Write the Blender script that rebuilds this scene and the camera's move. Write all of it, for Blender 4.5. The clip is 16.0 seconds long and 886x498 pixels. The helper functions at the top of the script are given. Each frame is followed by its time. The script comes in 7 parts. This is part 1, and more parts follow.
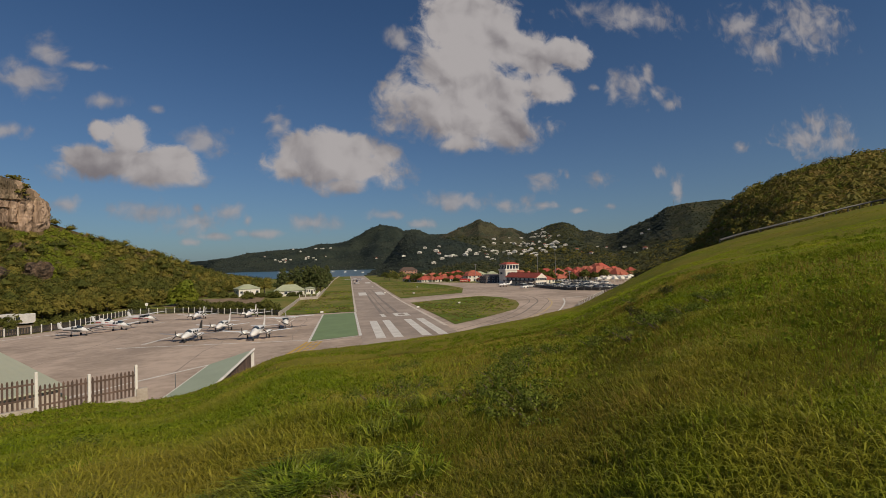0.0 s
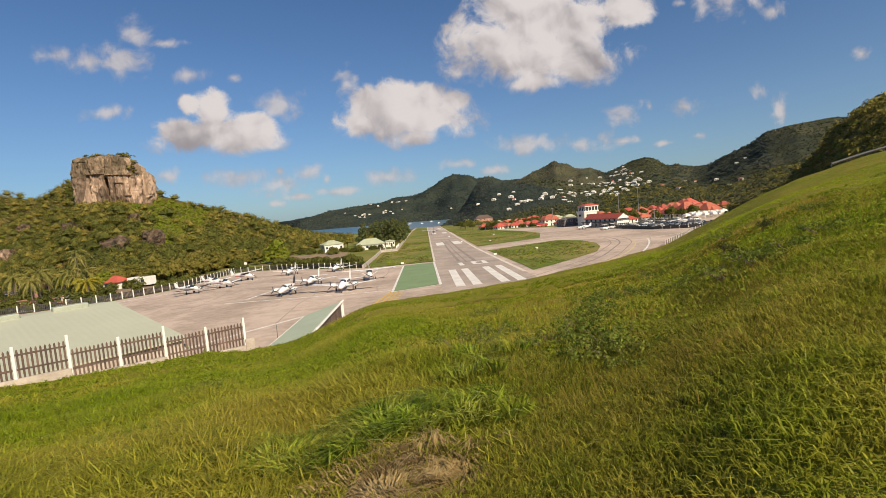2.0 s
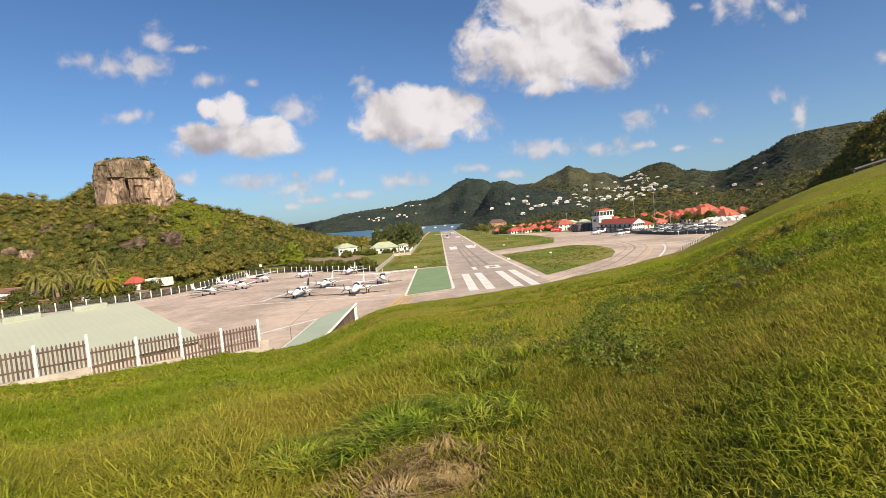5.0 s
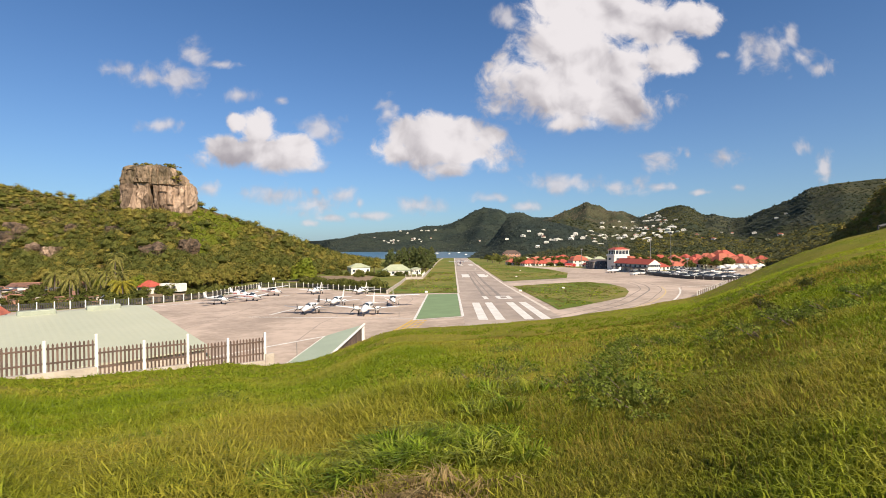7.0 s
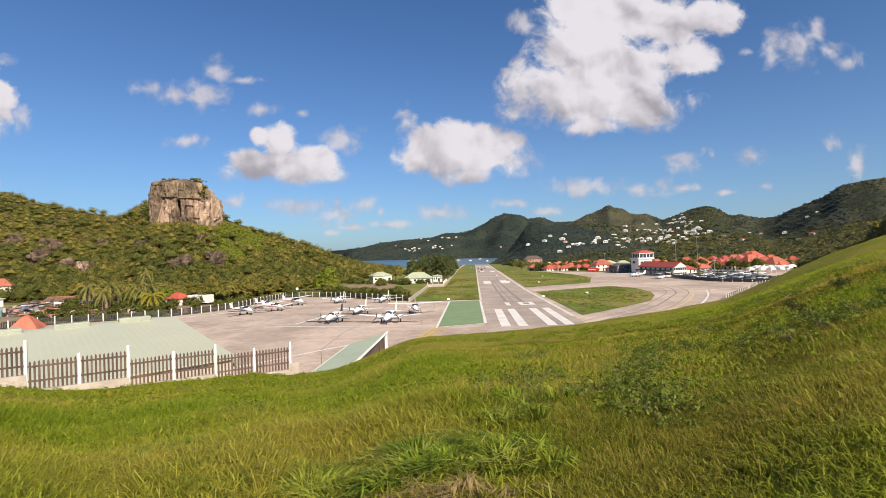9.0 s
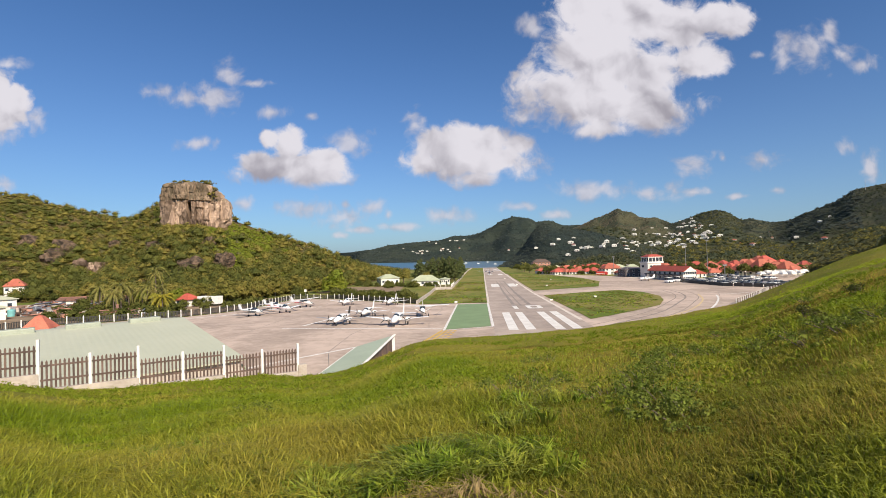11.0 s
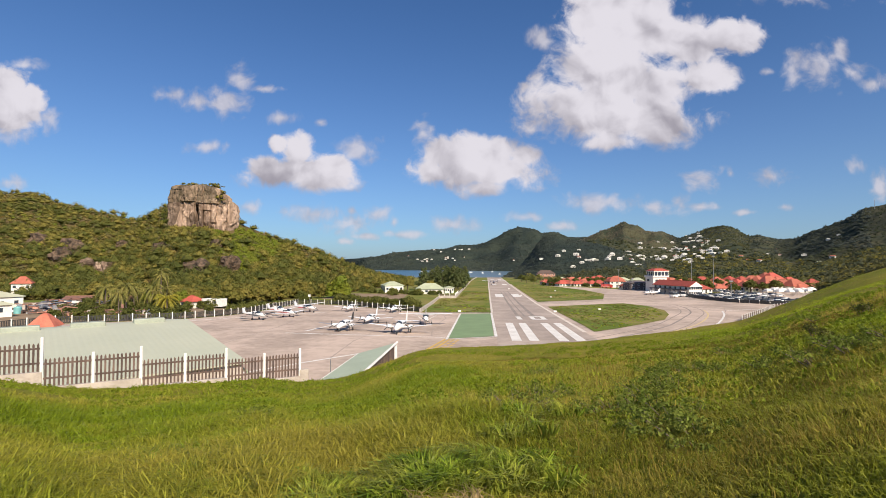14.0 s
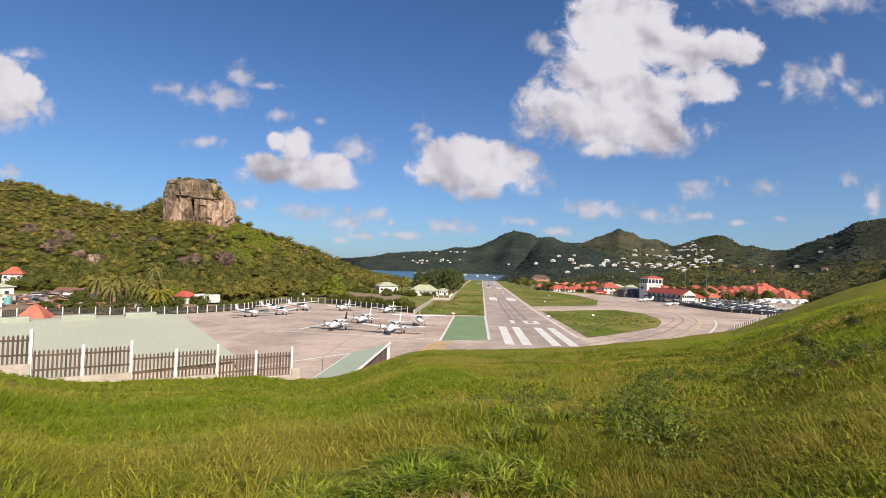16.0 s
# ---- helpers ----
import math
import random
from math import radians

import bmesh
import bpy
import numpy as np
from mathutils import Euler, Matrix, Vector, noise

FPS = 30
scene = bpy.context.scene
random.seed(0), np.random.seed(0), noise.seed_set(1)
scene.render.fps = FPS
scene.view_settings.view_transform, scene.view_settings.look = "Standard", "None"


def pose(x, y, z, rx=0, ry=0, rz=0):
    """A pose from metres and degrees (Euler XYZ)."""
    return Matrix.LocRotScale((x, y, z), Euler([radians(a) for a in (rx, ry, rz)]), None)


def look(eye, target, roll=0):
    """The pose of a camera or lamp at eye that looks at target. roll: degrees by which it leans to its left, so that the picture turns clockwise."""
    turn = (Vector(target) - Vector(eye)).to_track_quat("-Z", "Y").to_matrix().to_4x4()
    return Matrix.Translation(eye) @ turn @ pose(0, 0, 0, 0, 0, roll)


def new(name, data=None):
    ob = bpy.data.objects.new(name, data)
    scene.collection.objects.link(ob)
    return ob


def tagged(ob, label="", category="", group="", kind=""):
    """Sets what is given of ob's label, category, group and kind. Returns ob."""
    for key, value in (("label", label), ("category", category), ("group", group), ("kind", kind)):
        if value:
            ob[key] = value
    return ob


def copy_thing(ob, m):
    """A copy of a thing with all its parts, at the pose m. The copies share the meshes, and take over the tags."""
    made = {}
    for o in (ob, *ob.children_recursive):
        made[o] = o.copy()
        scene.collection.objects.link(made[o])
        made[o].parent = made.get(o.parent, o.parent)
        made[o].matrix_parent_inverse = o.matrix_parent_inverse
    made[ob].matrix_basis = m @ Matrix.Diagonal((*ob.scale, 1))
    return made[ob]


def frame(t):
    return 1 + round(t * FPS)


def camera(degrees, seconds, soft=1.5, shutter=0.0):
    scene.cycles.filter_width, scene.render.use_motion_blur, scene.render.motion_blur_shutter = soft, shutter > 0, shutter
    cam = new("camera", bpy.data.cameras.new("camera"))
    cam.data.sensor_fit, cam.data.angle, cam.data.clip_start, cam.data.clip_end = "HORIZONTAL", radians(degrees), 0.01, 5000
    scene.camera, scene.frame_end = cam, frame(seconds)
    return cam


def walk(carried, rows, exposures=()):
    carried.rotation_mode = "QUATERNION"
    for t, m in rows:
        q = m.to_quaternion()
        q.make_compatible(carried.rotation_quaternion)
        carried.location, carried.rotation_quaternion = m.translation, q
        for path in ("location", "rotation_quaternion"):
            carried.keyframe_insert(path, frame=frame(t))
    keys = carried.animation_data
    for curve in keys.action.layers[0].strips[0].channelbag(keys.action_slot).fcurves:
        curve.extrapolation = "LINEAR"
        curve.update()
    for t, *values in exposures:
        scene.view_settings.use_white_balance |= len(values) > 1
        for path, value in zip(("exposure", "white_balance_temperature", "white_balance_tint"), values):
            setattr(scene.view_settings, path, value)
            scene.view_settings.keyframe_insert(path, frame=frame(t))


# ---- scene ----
cam = camera(85.0, 16.0, soft=0.5)
EYE = (0.04, 0.04, 25.0)
# seconds and the camera's turn (Euler XYZ, degrees); the viewer stands still and turns
ROWS = [
    (0.0, 91.248, 1.616, -14.598),
    (0.5, 87.424, 4.191, -10.135),
    (1.0, 86.403, 4.673, -7.772),
    (1.5, 85.738, 4.788, -6.992),
    (2.0, 85.616, 5.105, -5.752),
    (2.5, 85.766, 5.777, -5.412),
    (3.0, 85.852, 5.607, -4.785),
    (5.5, 86.564, 4.072, -3.695),
    (6.0, 87.989, 1.560, -3.478),
    (6.5, 88.633, 0.075, -2.790),
    (7.0, 89.445, 0.564, -2.420),
    (7.5, 89.032, 1.530, -1.710),
    (8.0, 89.999, 1.548, -0.815),
    (8.5, 90.135, 1.977, -0.384),
    (9.0, 90.331, 1.762, 0.063),
    (11.5, 90.960, 1.426, 1.073),
    (12.0, 91.279, 1.097, 1.143),
    (12.5, 91.158, 0.649, 1.772),
    (13.0, 91.439, 0.385, 2.108),
    (13.5, 91.363, 0.140, 1.855),
    (14.0, 91.712, -0.028, 1.539),
    (14.5, 91.401, -0.559, 1.267),
    (15.0, 91.575, -1.328, 1.531),
    (15.5, 91.945, -1.988, 1.153),
    (16.0, 91.950, -1.592, 0.957),
]
EXPOSURES = [(0.0, -0.45, 6900, 10), (0.5, -0.22, 6950, 10), (1.0, 0.04, 7000, 10), (1.5, 0.24, 7050, 10), (2.5, 0.53, 7050, 10), (3.0, 0.64, 7000, 10), (5.5, 0.66, 6800, 10), (7.0, 0.66, 6750, 10), (8.0, 0.67, 6700, 11), (9.0, 0.59, 6520, 11), (12.0, 0.53, 6390, 12), (16.0, 0.53, 6390, 13)]
walk(cam, [(t, pose(*EYE, rx, ry, rz)) for t, rx, ry, rz in ROWS], EXPOSURES)

# ---------------------------------------------------------------- light
SUN = Vector((4.2, -7.0, 6.2)).normalized()
sun_data = bpy.data.lights.new("sun", "SUN")
sun_data.energy, sun_data.angle, sun_data.color = 5.0, radians(0.53), (1.0, 0.87, 0.68)
sun = new("sun", sun_data)
sun.matrix_world = look(SUN * 100, (0, 0, 0))

# clouds: centre (across, up) and half sizes, on the plane one unit ahead
TOWERING = [
    (0.320, 0.306, 0.160, 0.058), (0.226, 0.334, 0.082, 0.046), (0.413, 0.281, 0.086, 0.038), (0.313, 0.413, 0.100, 0.074), (0.477, 0.455, 0.056, 0.045),
    (0.571, 0.474, 0.054, 0.036), (0.515, 0.383, 0.064, 0.034), (0.296, 0.502, 0.060, 0.062), (0.353, 0.541, 0.090, 0.060), (0.398, 0.365, 0.090, 0.046),
    (0.319, 0.250, 0.060, 0.016), (0.395, 0.475, 0.070, 0.055),
]
CUMULUS = [
    (0.052, 0.192, 0.124, 0.038), (-0.011, 0.224, 0.056, 0.042), (0.060, 0.232, 0.072, 0.030), (0.143, 0.224, 0.033, 0.023), (0.060, 0.156, 0.055, 0.018),
    (-0.050, 0.189, 0.030, 0.023), (-0.329, 0.190, 0.096, 0.031), (-0.334, 0.234, 0.033, 0.038), (-0.406, 0.202, 0.040, 0.022), (-0.253, 0.198, 0.035, 0.029),
    (-0.285, 0.170, 0.066, 0.018), (-0.370, 0.250, 0.019, 0.017), (-0.947, 0.340, 0.058, 0.070), (-0.965, 0.389, 0.037, 0.032), (-0.910, 0.360, 0.028, 0.028),
]
CLOUDS = TOWERING + CUMULUS
# the four cloud masses as wholes, for their light tops and grey bases
MASSES = [(0.35, 0.37, 0.25, 0.20), (0.04, 0.20, 0.16, 0.075), (-0.33, 0.20, 0.13, 0.07), (-0.94, 0.34, 0.08, 0.10)]
WISPS_WEST = [
    (-0.867, 0.310, 0.017, 0.023), (-0.924, 0.424, 0.035, 0.011), (-0.604, 0.357, 0.031, 0.013), (-0.493, 0.339, 0.054, 0.024), (-0.554, 0.342, 0.039, 0.014),
    (-0.459, 0.390, 0.028, 0.021), (-0.404, 0.368, 0.028, 0.007), (-0.367, 0.307, 0.031, 0.011), (-0.286, 0.296, 0.011, 0.007), (-0.523, 0.246, 0.032, 0.011),
    (-0.946, 0.172, 0.027, 0.012), (-0.205, 0.237, 0.040, 0.020), (-0.070, 0.273, 0.019, 0.022), (-0.433, 0.118, 0.023, 0.011), (-0.292, 0.102, 0.054, 0.016),
    (-0.220, 0.082, 0.048, 0.017), (-0.216, 0.110, 0.010, 0.008), (-0.169, 0.102, 0.029, 0.013), (-0.228, 0.046, 0.016, 0.006), (-0.129, 0.086, 0.008, 0.010),
    (-0.188, 0.056, 0.029, 0.007), (-0.003, 0.080, 0.047, 0.014), (-0.110, 0.060, 0.040, 0.007),
]
WISPS_EAST = [
    (0.287, 0.124, 0.065, 0.017), (0.411, 0.114, 0.025, 0.014), (0.461, 0.121, 0.015, 0.016), (0.503, 0.116, 0.031, 0.007), (0.504, 0.174, 0.034, 0.017),
    (0.562, 0.184, 0.007, 0.009), (0.642, 0.178, 0.032, 0.014), (0.814, 0.200, 0.017, 0.013), (0.138, 0.095, 0.035, 0.009), (0.216, 0.076, 0.023, 0.009),
    (0.671, 0.115, 0.011, 0.006), (0.862, 0.158, 0.018, 0.027), (0.587, 0.104, 0.020, 0.005), (0.642, 0.394, 0.012, 0.006), (0.178, 0.468, 0.026, 0.020),
    (0.692, 0.398, 0.020, 0.030), (0.738, 0.403, 0.047, 0.033), (0.789, 0.438, 0.014, 0.020), (0.852, 0.367, 0.023, 0.014), (0.815, 0.392, 0.029, 0.013),
    (0.740, 0.572, 0.130, 0.027), (1.070, 0.580, 0.060, 0.036),
]
WISPS_FAR_EAST = [(1.150, 0.528, 0.055, 0.038), (1.300, 0.610, 0.110, 0.060), (1.270, 0.290, 0.080, 0.034), (1.310, 0.335, 0.040, 0.034), (1.400, 0.305, 0.045, 0.048), (1.060, 0.265, 0.020, 0.011)]
WISPS = WISPS_WEST + WISPS_EAST + WISPS_FAR_EAST


def build_sky():
    w = bpy.data.worlds.new("sky")
    scene.world = w
    w.use_nodes = True
    nt = w.node_tree
    nt.nodes.clear()

    def node(kind):
        return nt.nodes.new(kind)

    def plug(n, i, v):
        if isinstance(v, bpy.types.NodeSocket):
            nt.links.new(v, n.inputs[i])
        else:
            n.inputs[i].default_value = v

    def calc(op, a, b=0.0, c=0.0):
        n = node("ShaderNodeMath")
        n.operation = op
        plug(n, 0, a), plug(n, 1, b), plug(n, 2, c)
        return n.outputs[0]

    def vec(op, a, b=(0, 0, 0), c=(0, 0, 0), out=0):
        n = node("ShaderNodeVectorMath")
        n.operation = op
        plug(n, 0, a), plug(n, 1, b), plug(n, 2, c)
        return n.outputs[out]

    def ramp(x, lo, hi, a, b):
        n = node("ShaderNodeMapRange")
        n.interpolation_type = "SMOOTHSTEP"
        for i, v in enumerate((x, lo, hi, a, b)):
            plug(n, i, v)
        return n.outputs[0]

    def fbm(p, scale, detail, rough=0.6):
        n = node("ShaderNodeTexNoise")
        plug(n, "Vector", p)
        n.inputs["Scale"].default_value, n.inputs["Detail"].default_value, n.inputs["Roughness"].default_value = scale, detail, rough
        return n.outputs[0]

    co = node("ShaderNodeTexCoord").outputs["Generated"]
    sep = node("ShaderNodeSeparateXYZ")
    nt.links.new(co, sep.inputs[0])
    ahead = calc("MAXIMUM", sep.outputs[1], 0.02)
    flat = node("ShaderNodeCombineXYZ")
    plug(flat, 0, calc("DIVIDE", sep.outputs[0], ahead)), plug(flat, 1, calc("DIVIDE", sep.outputs[2], ahead))
    p = flat.outputs[0]

    def field(shapes, q, blend=0.55):
        best = None
        for u, v, su, sv in shapes:
            d = vec("LENGTH", vec("MULTIPLY_ADD", q, (1 / su, 1 / sv, 0), (-u / su, -v / sv, 0)), out=1)
            best = d if best is None else calc("SMOOTH_MIN", best, d, blend)
        return best

    big, small = field(CLOUDS, p, 0.3), field([(u, v, su * 1.25, sv * 1.35) for u, v, su, sv in WISPS], p, 0.3)
    # billows: domain-warped noise
    warp = node("ShaderNodeTexNoise")
    plug(warp, "Vector", p)
    warp.inputs["Scale"].default_value, warp.inputs["Detail"].default_value = 9.0, 3.0
    q = vec("MULTIPLY_ADD", warp.outputs[1], (0.075, 0.075, 0.0), vec("SUBTRACT", p, (0.0375, 0.0375, 0.0)))

    def puffs(at):
        v = node("ShaderNodeTexVoronoi")
        v.feature, v.normalize = "SMOOTH_F1", True
        plug(v, "Vector", at)
        v.inputs["Scale"].default_value, v.inputs["Detail"].default_value, v.inputs["Roughness"].default_value = 16.0, 3.0, 0.5
        v.inputs["Smoothness"].default_value = 0.6
        return calc("MULTIPLY_ADD", calc("SUBTRACT", 0.42, v.outputs["Distance"]), 0.75, calc("MULTIPLY_ADD", fbm(at, 11.0, 6.0, 0.5), 0.8, 0.1))

    lumps, lumps_up = puffs(q), puffs(vec("ADD", q, (0.010, 0.013, 0.0)))
    fine = fbm(q, 30.0, 4.0, 0.52)
    ragged = fbm(q, 42.0, 6.0, 0.62)
    body = calc("MULTIPLY_ADD", calc("SUBTRACT", ragged, 0.5), 1.0, calc("MULTIPLY_ADD", calc("SUBTRACT", lumps, 0.58), 1.9, calc("SUBTRACT", 1.27, big)))
    body2 = calc("MULTIPLY_ADD", calc("SUBTRACT", fine, 0.52), 2.6, calc("SUBTRACT", 1.1, small))
    # crisp heads, ragged soft bases
    mass, under = field(MASSES, p), field([(u, v - 0.9 * sv, su, sv) for u, v, su, sv in MASSES], p)
    head = ramp(calc("SUBTRACT", under, mass), -0.5, 0.5, 0.0, 1.0)
    cover = calc("MAXIMUM", ramp(body, -0.1, calc("MULTIPLY_ADD", head, -0.35, 0.85), 0.0, 1.0), calc("MULTIPLY", ramp(body2, -0.2, 1.2, 0.0, 1.0), 0.8))
    cover = calc("MULTIPLY", cover, ramp(sep.outputs[1], 0.05, 0.15, 0.0, 1.0))
    # the sunlit lumps are white, the undersides grey
    relief = calc("MULTIPLY", calc("SUBTRACT", lumps, lumps_up), 2.3)
    swell = calc("SUBTRACT", fbm(q, 6.5, 2.0, 0.5), fbm(vec("ADD", q, (0.022, 0.034, 0.0)), 6.5, 2.0, 0.5))
    shade = calc("ADD", calc("MULTIPLY_ADD", swell, 3.4, calc("MULTIPLY", calc("SUBTRACT", under, mass), 0.42)), calc("MULTIPLY", relief, 0.85))
    bright = ramp(shade, -0.75, 0.6, 0.0, 1.0)
    near_big = ramp(big, 1.15, 1.6, 1.0, 0.0)
    soft = ramp(calc("ADD", relief, calc("MULTIPLY", body2, 0.35)), -0.3, 0.6, 0.25, 0.78)
    bright = calc("ADD", calc("MULTIPLY", bright, near_big), calc("MULTIPLY", soft, calc("SUBTRACT", 1.0, near_big)))
    tone = node("ShaderNodeMix")
    tone.data_type = "RGBA"
    plug(tone, 0, bright)
    tone.inputs[6].default_value, tone.inputs[7].default_value = (0.46, 0.435, 0.49, 1), (1.0, 0.965, 1.01, 1)

    air = node("ShaderNodeTexSky")
    air.sky_type, air.sun_disc = "NISHITA", False
    air.sun_elevation, air.sun_rotation = math.asin(SUN.z), math.atan2(SUN.x, SUN.y)
    air.air_density, air.dust_density, air.ozone_density, air.altitude = 1.0, 0.7, 2.4, 30.0
    mix = node("ShaderNodeMix")
    mix.data_type = "RGBA"
    plug(mix, 0, cover)
    clear = vec("MULTIPLY", air.outputs[0], SKY_GAIN)
    # sea haze, thickest at the horizon
    haze = calc("MULTIPLY", calc("POWER", calc("SUBTRACT", 1.0, calc("MINIMUM", calc("ABSOLUTE", sep.outputs[2]), 1.0)), 5.0), 0.30)
    veil = node("ShaderNodeMix")
    veil.data_type = "RGBA"
    plug(veil, 0, haze)
    nt.links.new(clear, veil.inputs[6])
    veil.inputs[7].default_value = (3.6, 4.1, 4.9, 1)
    sky_c = veil.outputs[2]
    nt.links.new(sky_c, mix.inputs[6])
    lit = vec("SCALE", tone.outputs[2])
    lit.node.inputs[3].default_value = CLOUD_GAIN
    nt.links.new(lit, mix.inputs[7])
    bg, out = node("ShaderNodeBackground"), node("ShaderNodeOutputWorld")
    nt.links.new(mix.outputs[2], bg.inputs[0])
    nt.links.new(bg.outputs[0], out.inputs[0])
    bg.inputs[1].default_value = 0.1


SKY_GAIN, CLOUD_GAIN = (0.338, 0.535, 0.745), 5.3
build_sky()

# ---------------------------------------------------------------- materials


def material(name, colour, other=None, rough=0.8, metal=0.0, scale=1.0, fine=12.0, mix=0.6, bump=0.0, spread=0.0, through_light=0.0, coat=0.0, relief=None):
    """Two colours mixed by noise at two scales; spread: value differing from piece to piece."""
    m = bpy.data.materials.new(name)
    m.use_nodes = True
    nt = m.node_tree
    b = nt.nodes["Principled BSDF"]
    b.inputs["Roughness"].default_value, b.inputs["Metallic"].default_value = rough, metal
    b.inputs["Coat Weight"].default_value = coat
    b.inputs["Specular IOR Level"].default_value = 0.12 if through_light or rough > 0.9 else 0.5
    other = other or [c * 0.75 for c in colour]
    geo = nt.nodes.new("ShaderNodeNewGeometry")
    n1, n2 = nt.nodes.new("ShaderNodeTexNoise"), nt.nodes.new("ShaderNodeTexNoise")
    for n, s, d in ((n1, scale, 5.0), (n2, fine, 4.0)):
        nt.links.new(geo.outputs["Position"], n.inputs["Vector"])
        n.inputs["Scale"].default_value, n.inputs["Detail"].default_value, n.inputs["Roughness"].default_value = s, d, 0.62
    add = nt.nodes.new("ShaderNodeMath")
    add.operation = "MULTIPLY_ADD"
    nt.links.new(n2.outputs[0], add.inputs[0])
    add.inputs[1].default_value = 0.5
    nt.links.new(n1.outputs[0], add.inputs[2])
    rng = nt.nodes.new("ShaderNodeMapRange")
    nt.links.new(add.outputs[0], rng.inputs[0])
    rng.inputs[1].default_value, rng.inputs[2].default_value = 0.75 - 0.3 * (1.2 - mix), 0.75 + 0.3 * (1.2 - mix)
    c = nt.nodes.new("ShaderNodeMix")
    c.data_type = "RGBA"
    nt.links.new(rng.outputs[0], c.inputs[0])
    c.inputs[6].default_value, c.inputs[7].default_value = (*colour, 1), (*other, 1)
    last = c.outputs[2]
    if spread:
        hsv = nt.nodes.new("ShaderNodeHueSaturation")
        sp = nt.nodes.new("ShaderNodeMapRange")
        info = nt.nodes.new("ShaderNodeObjectInfo")
        tot = nt.nodes.new("ShaderNodeMath")
        tot.operation = "ADD"
        nt.links.new(geo.outputs["Random Per Island"], tot.inputs[0])
        nt.links.new(info.outputs["Random"], tot.inputs[1])
        wrap = nt.nodes.new("ShaderNodeMath")
        wrap.operation = "FRACT"
        nt.links.new(tot.outputs[0], wrap.inputs[0])
        nt.links.new(wrap.outputs[0], sp.inputs[0])
        sp.inputs[3].default_value, sp.inputs[4].default_value = 1 - spread, 1 + spread
        nt.links.new(sp.outputs[0], hsv.inputs["Value"])
        nt.links.new(last, hsv.inputs["Color"])
        last = hsv.outputs[0]
    nt.links.new(last, b.inputs["Base Color"])
    if bump:
        bp = nt.nodes.new("ShaderNodeBump")
        bp.inputs["Strength"].default_value, bp.inputs["Distance"].default_value = 0.8, bump
        nt.links.new((relief == "large" and n1 or n2).outputs[0], bp.inputs["Height"])
        nt.links.new(bp.outputs[0], b.inputs["Normal"])
    if through_light:
        tr, ms = nt.nodes.new("ShaderNodeBsdfTranslucent"), nt.nodes.new("ShaderNodeMixShader")
        nt.links.new(last, tr.inputs[0])
        ms.inputs[0].default_value = through_light
        nt.links.new(b.outputs[0], ms.inputs[1]), nt.links.new(tr.outputs[0], ms.inputs[2])
        nt.links.new(ms.outputs[0], nt.nodes["Material Output"].inputs[0])
    return m


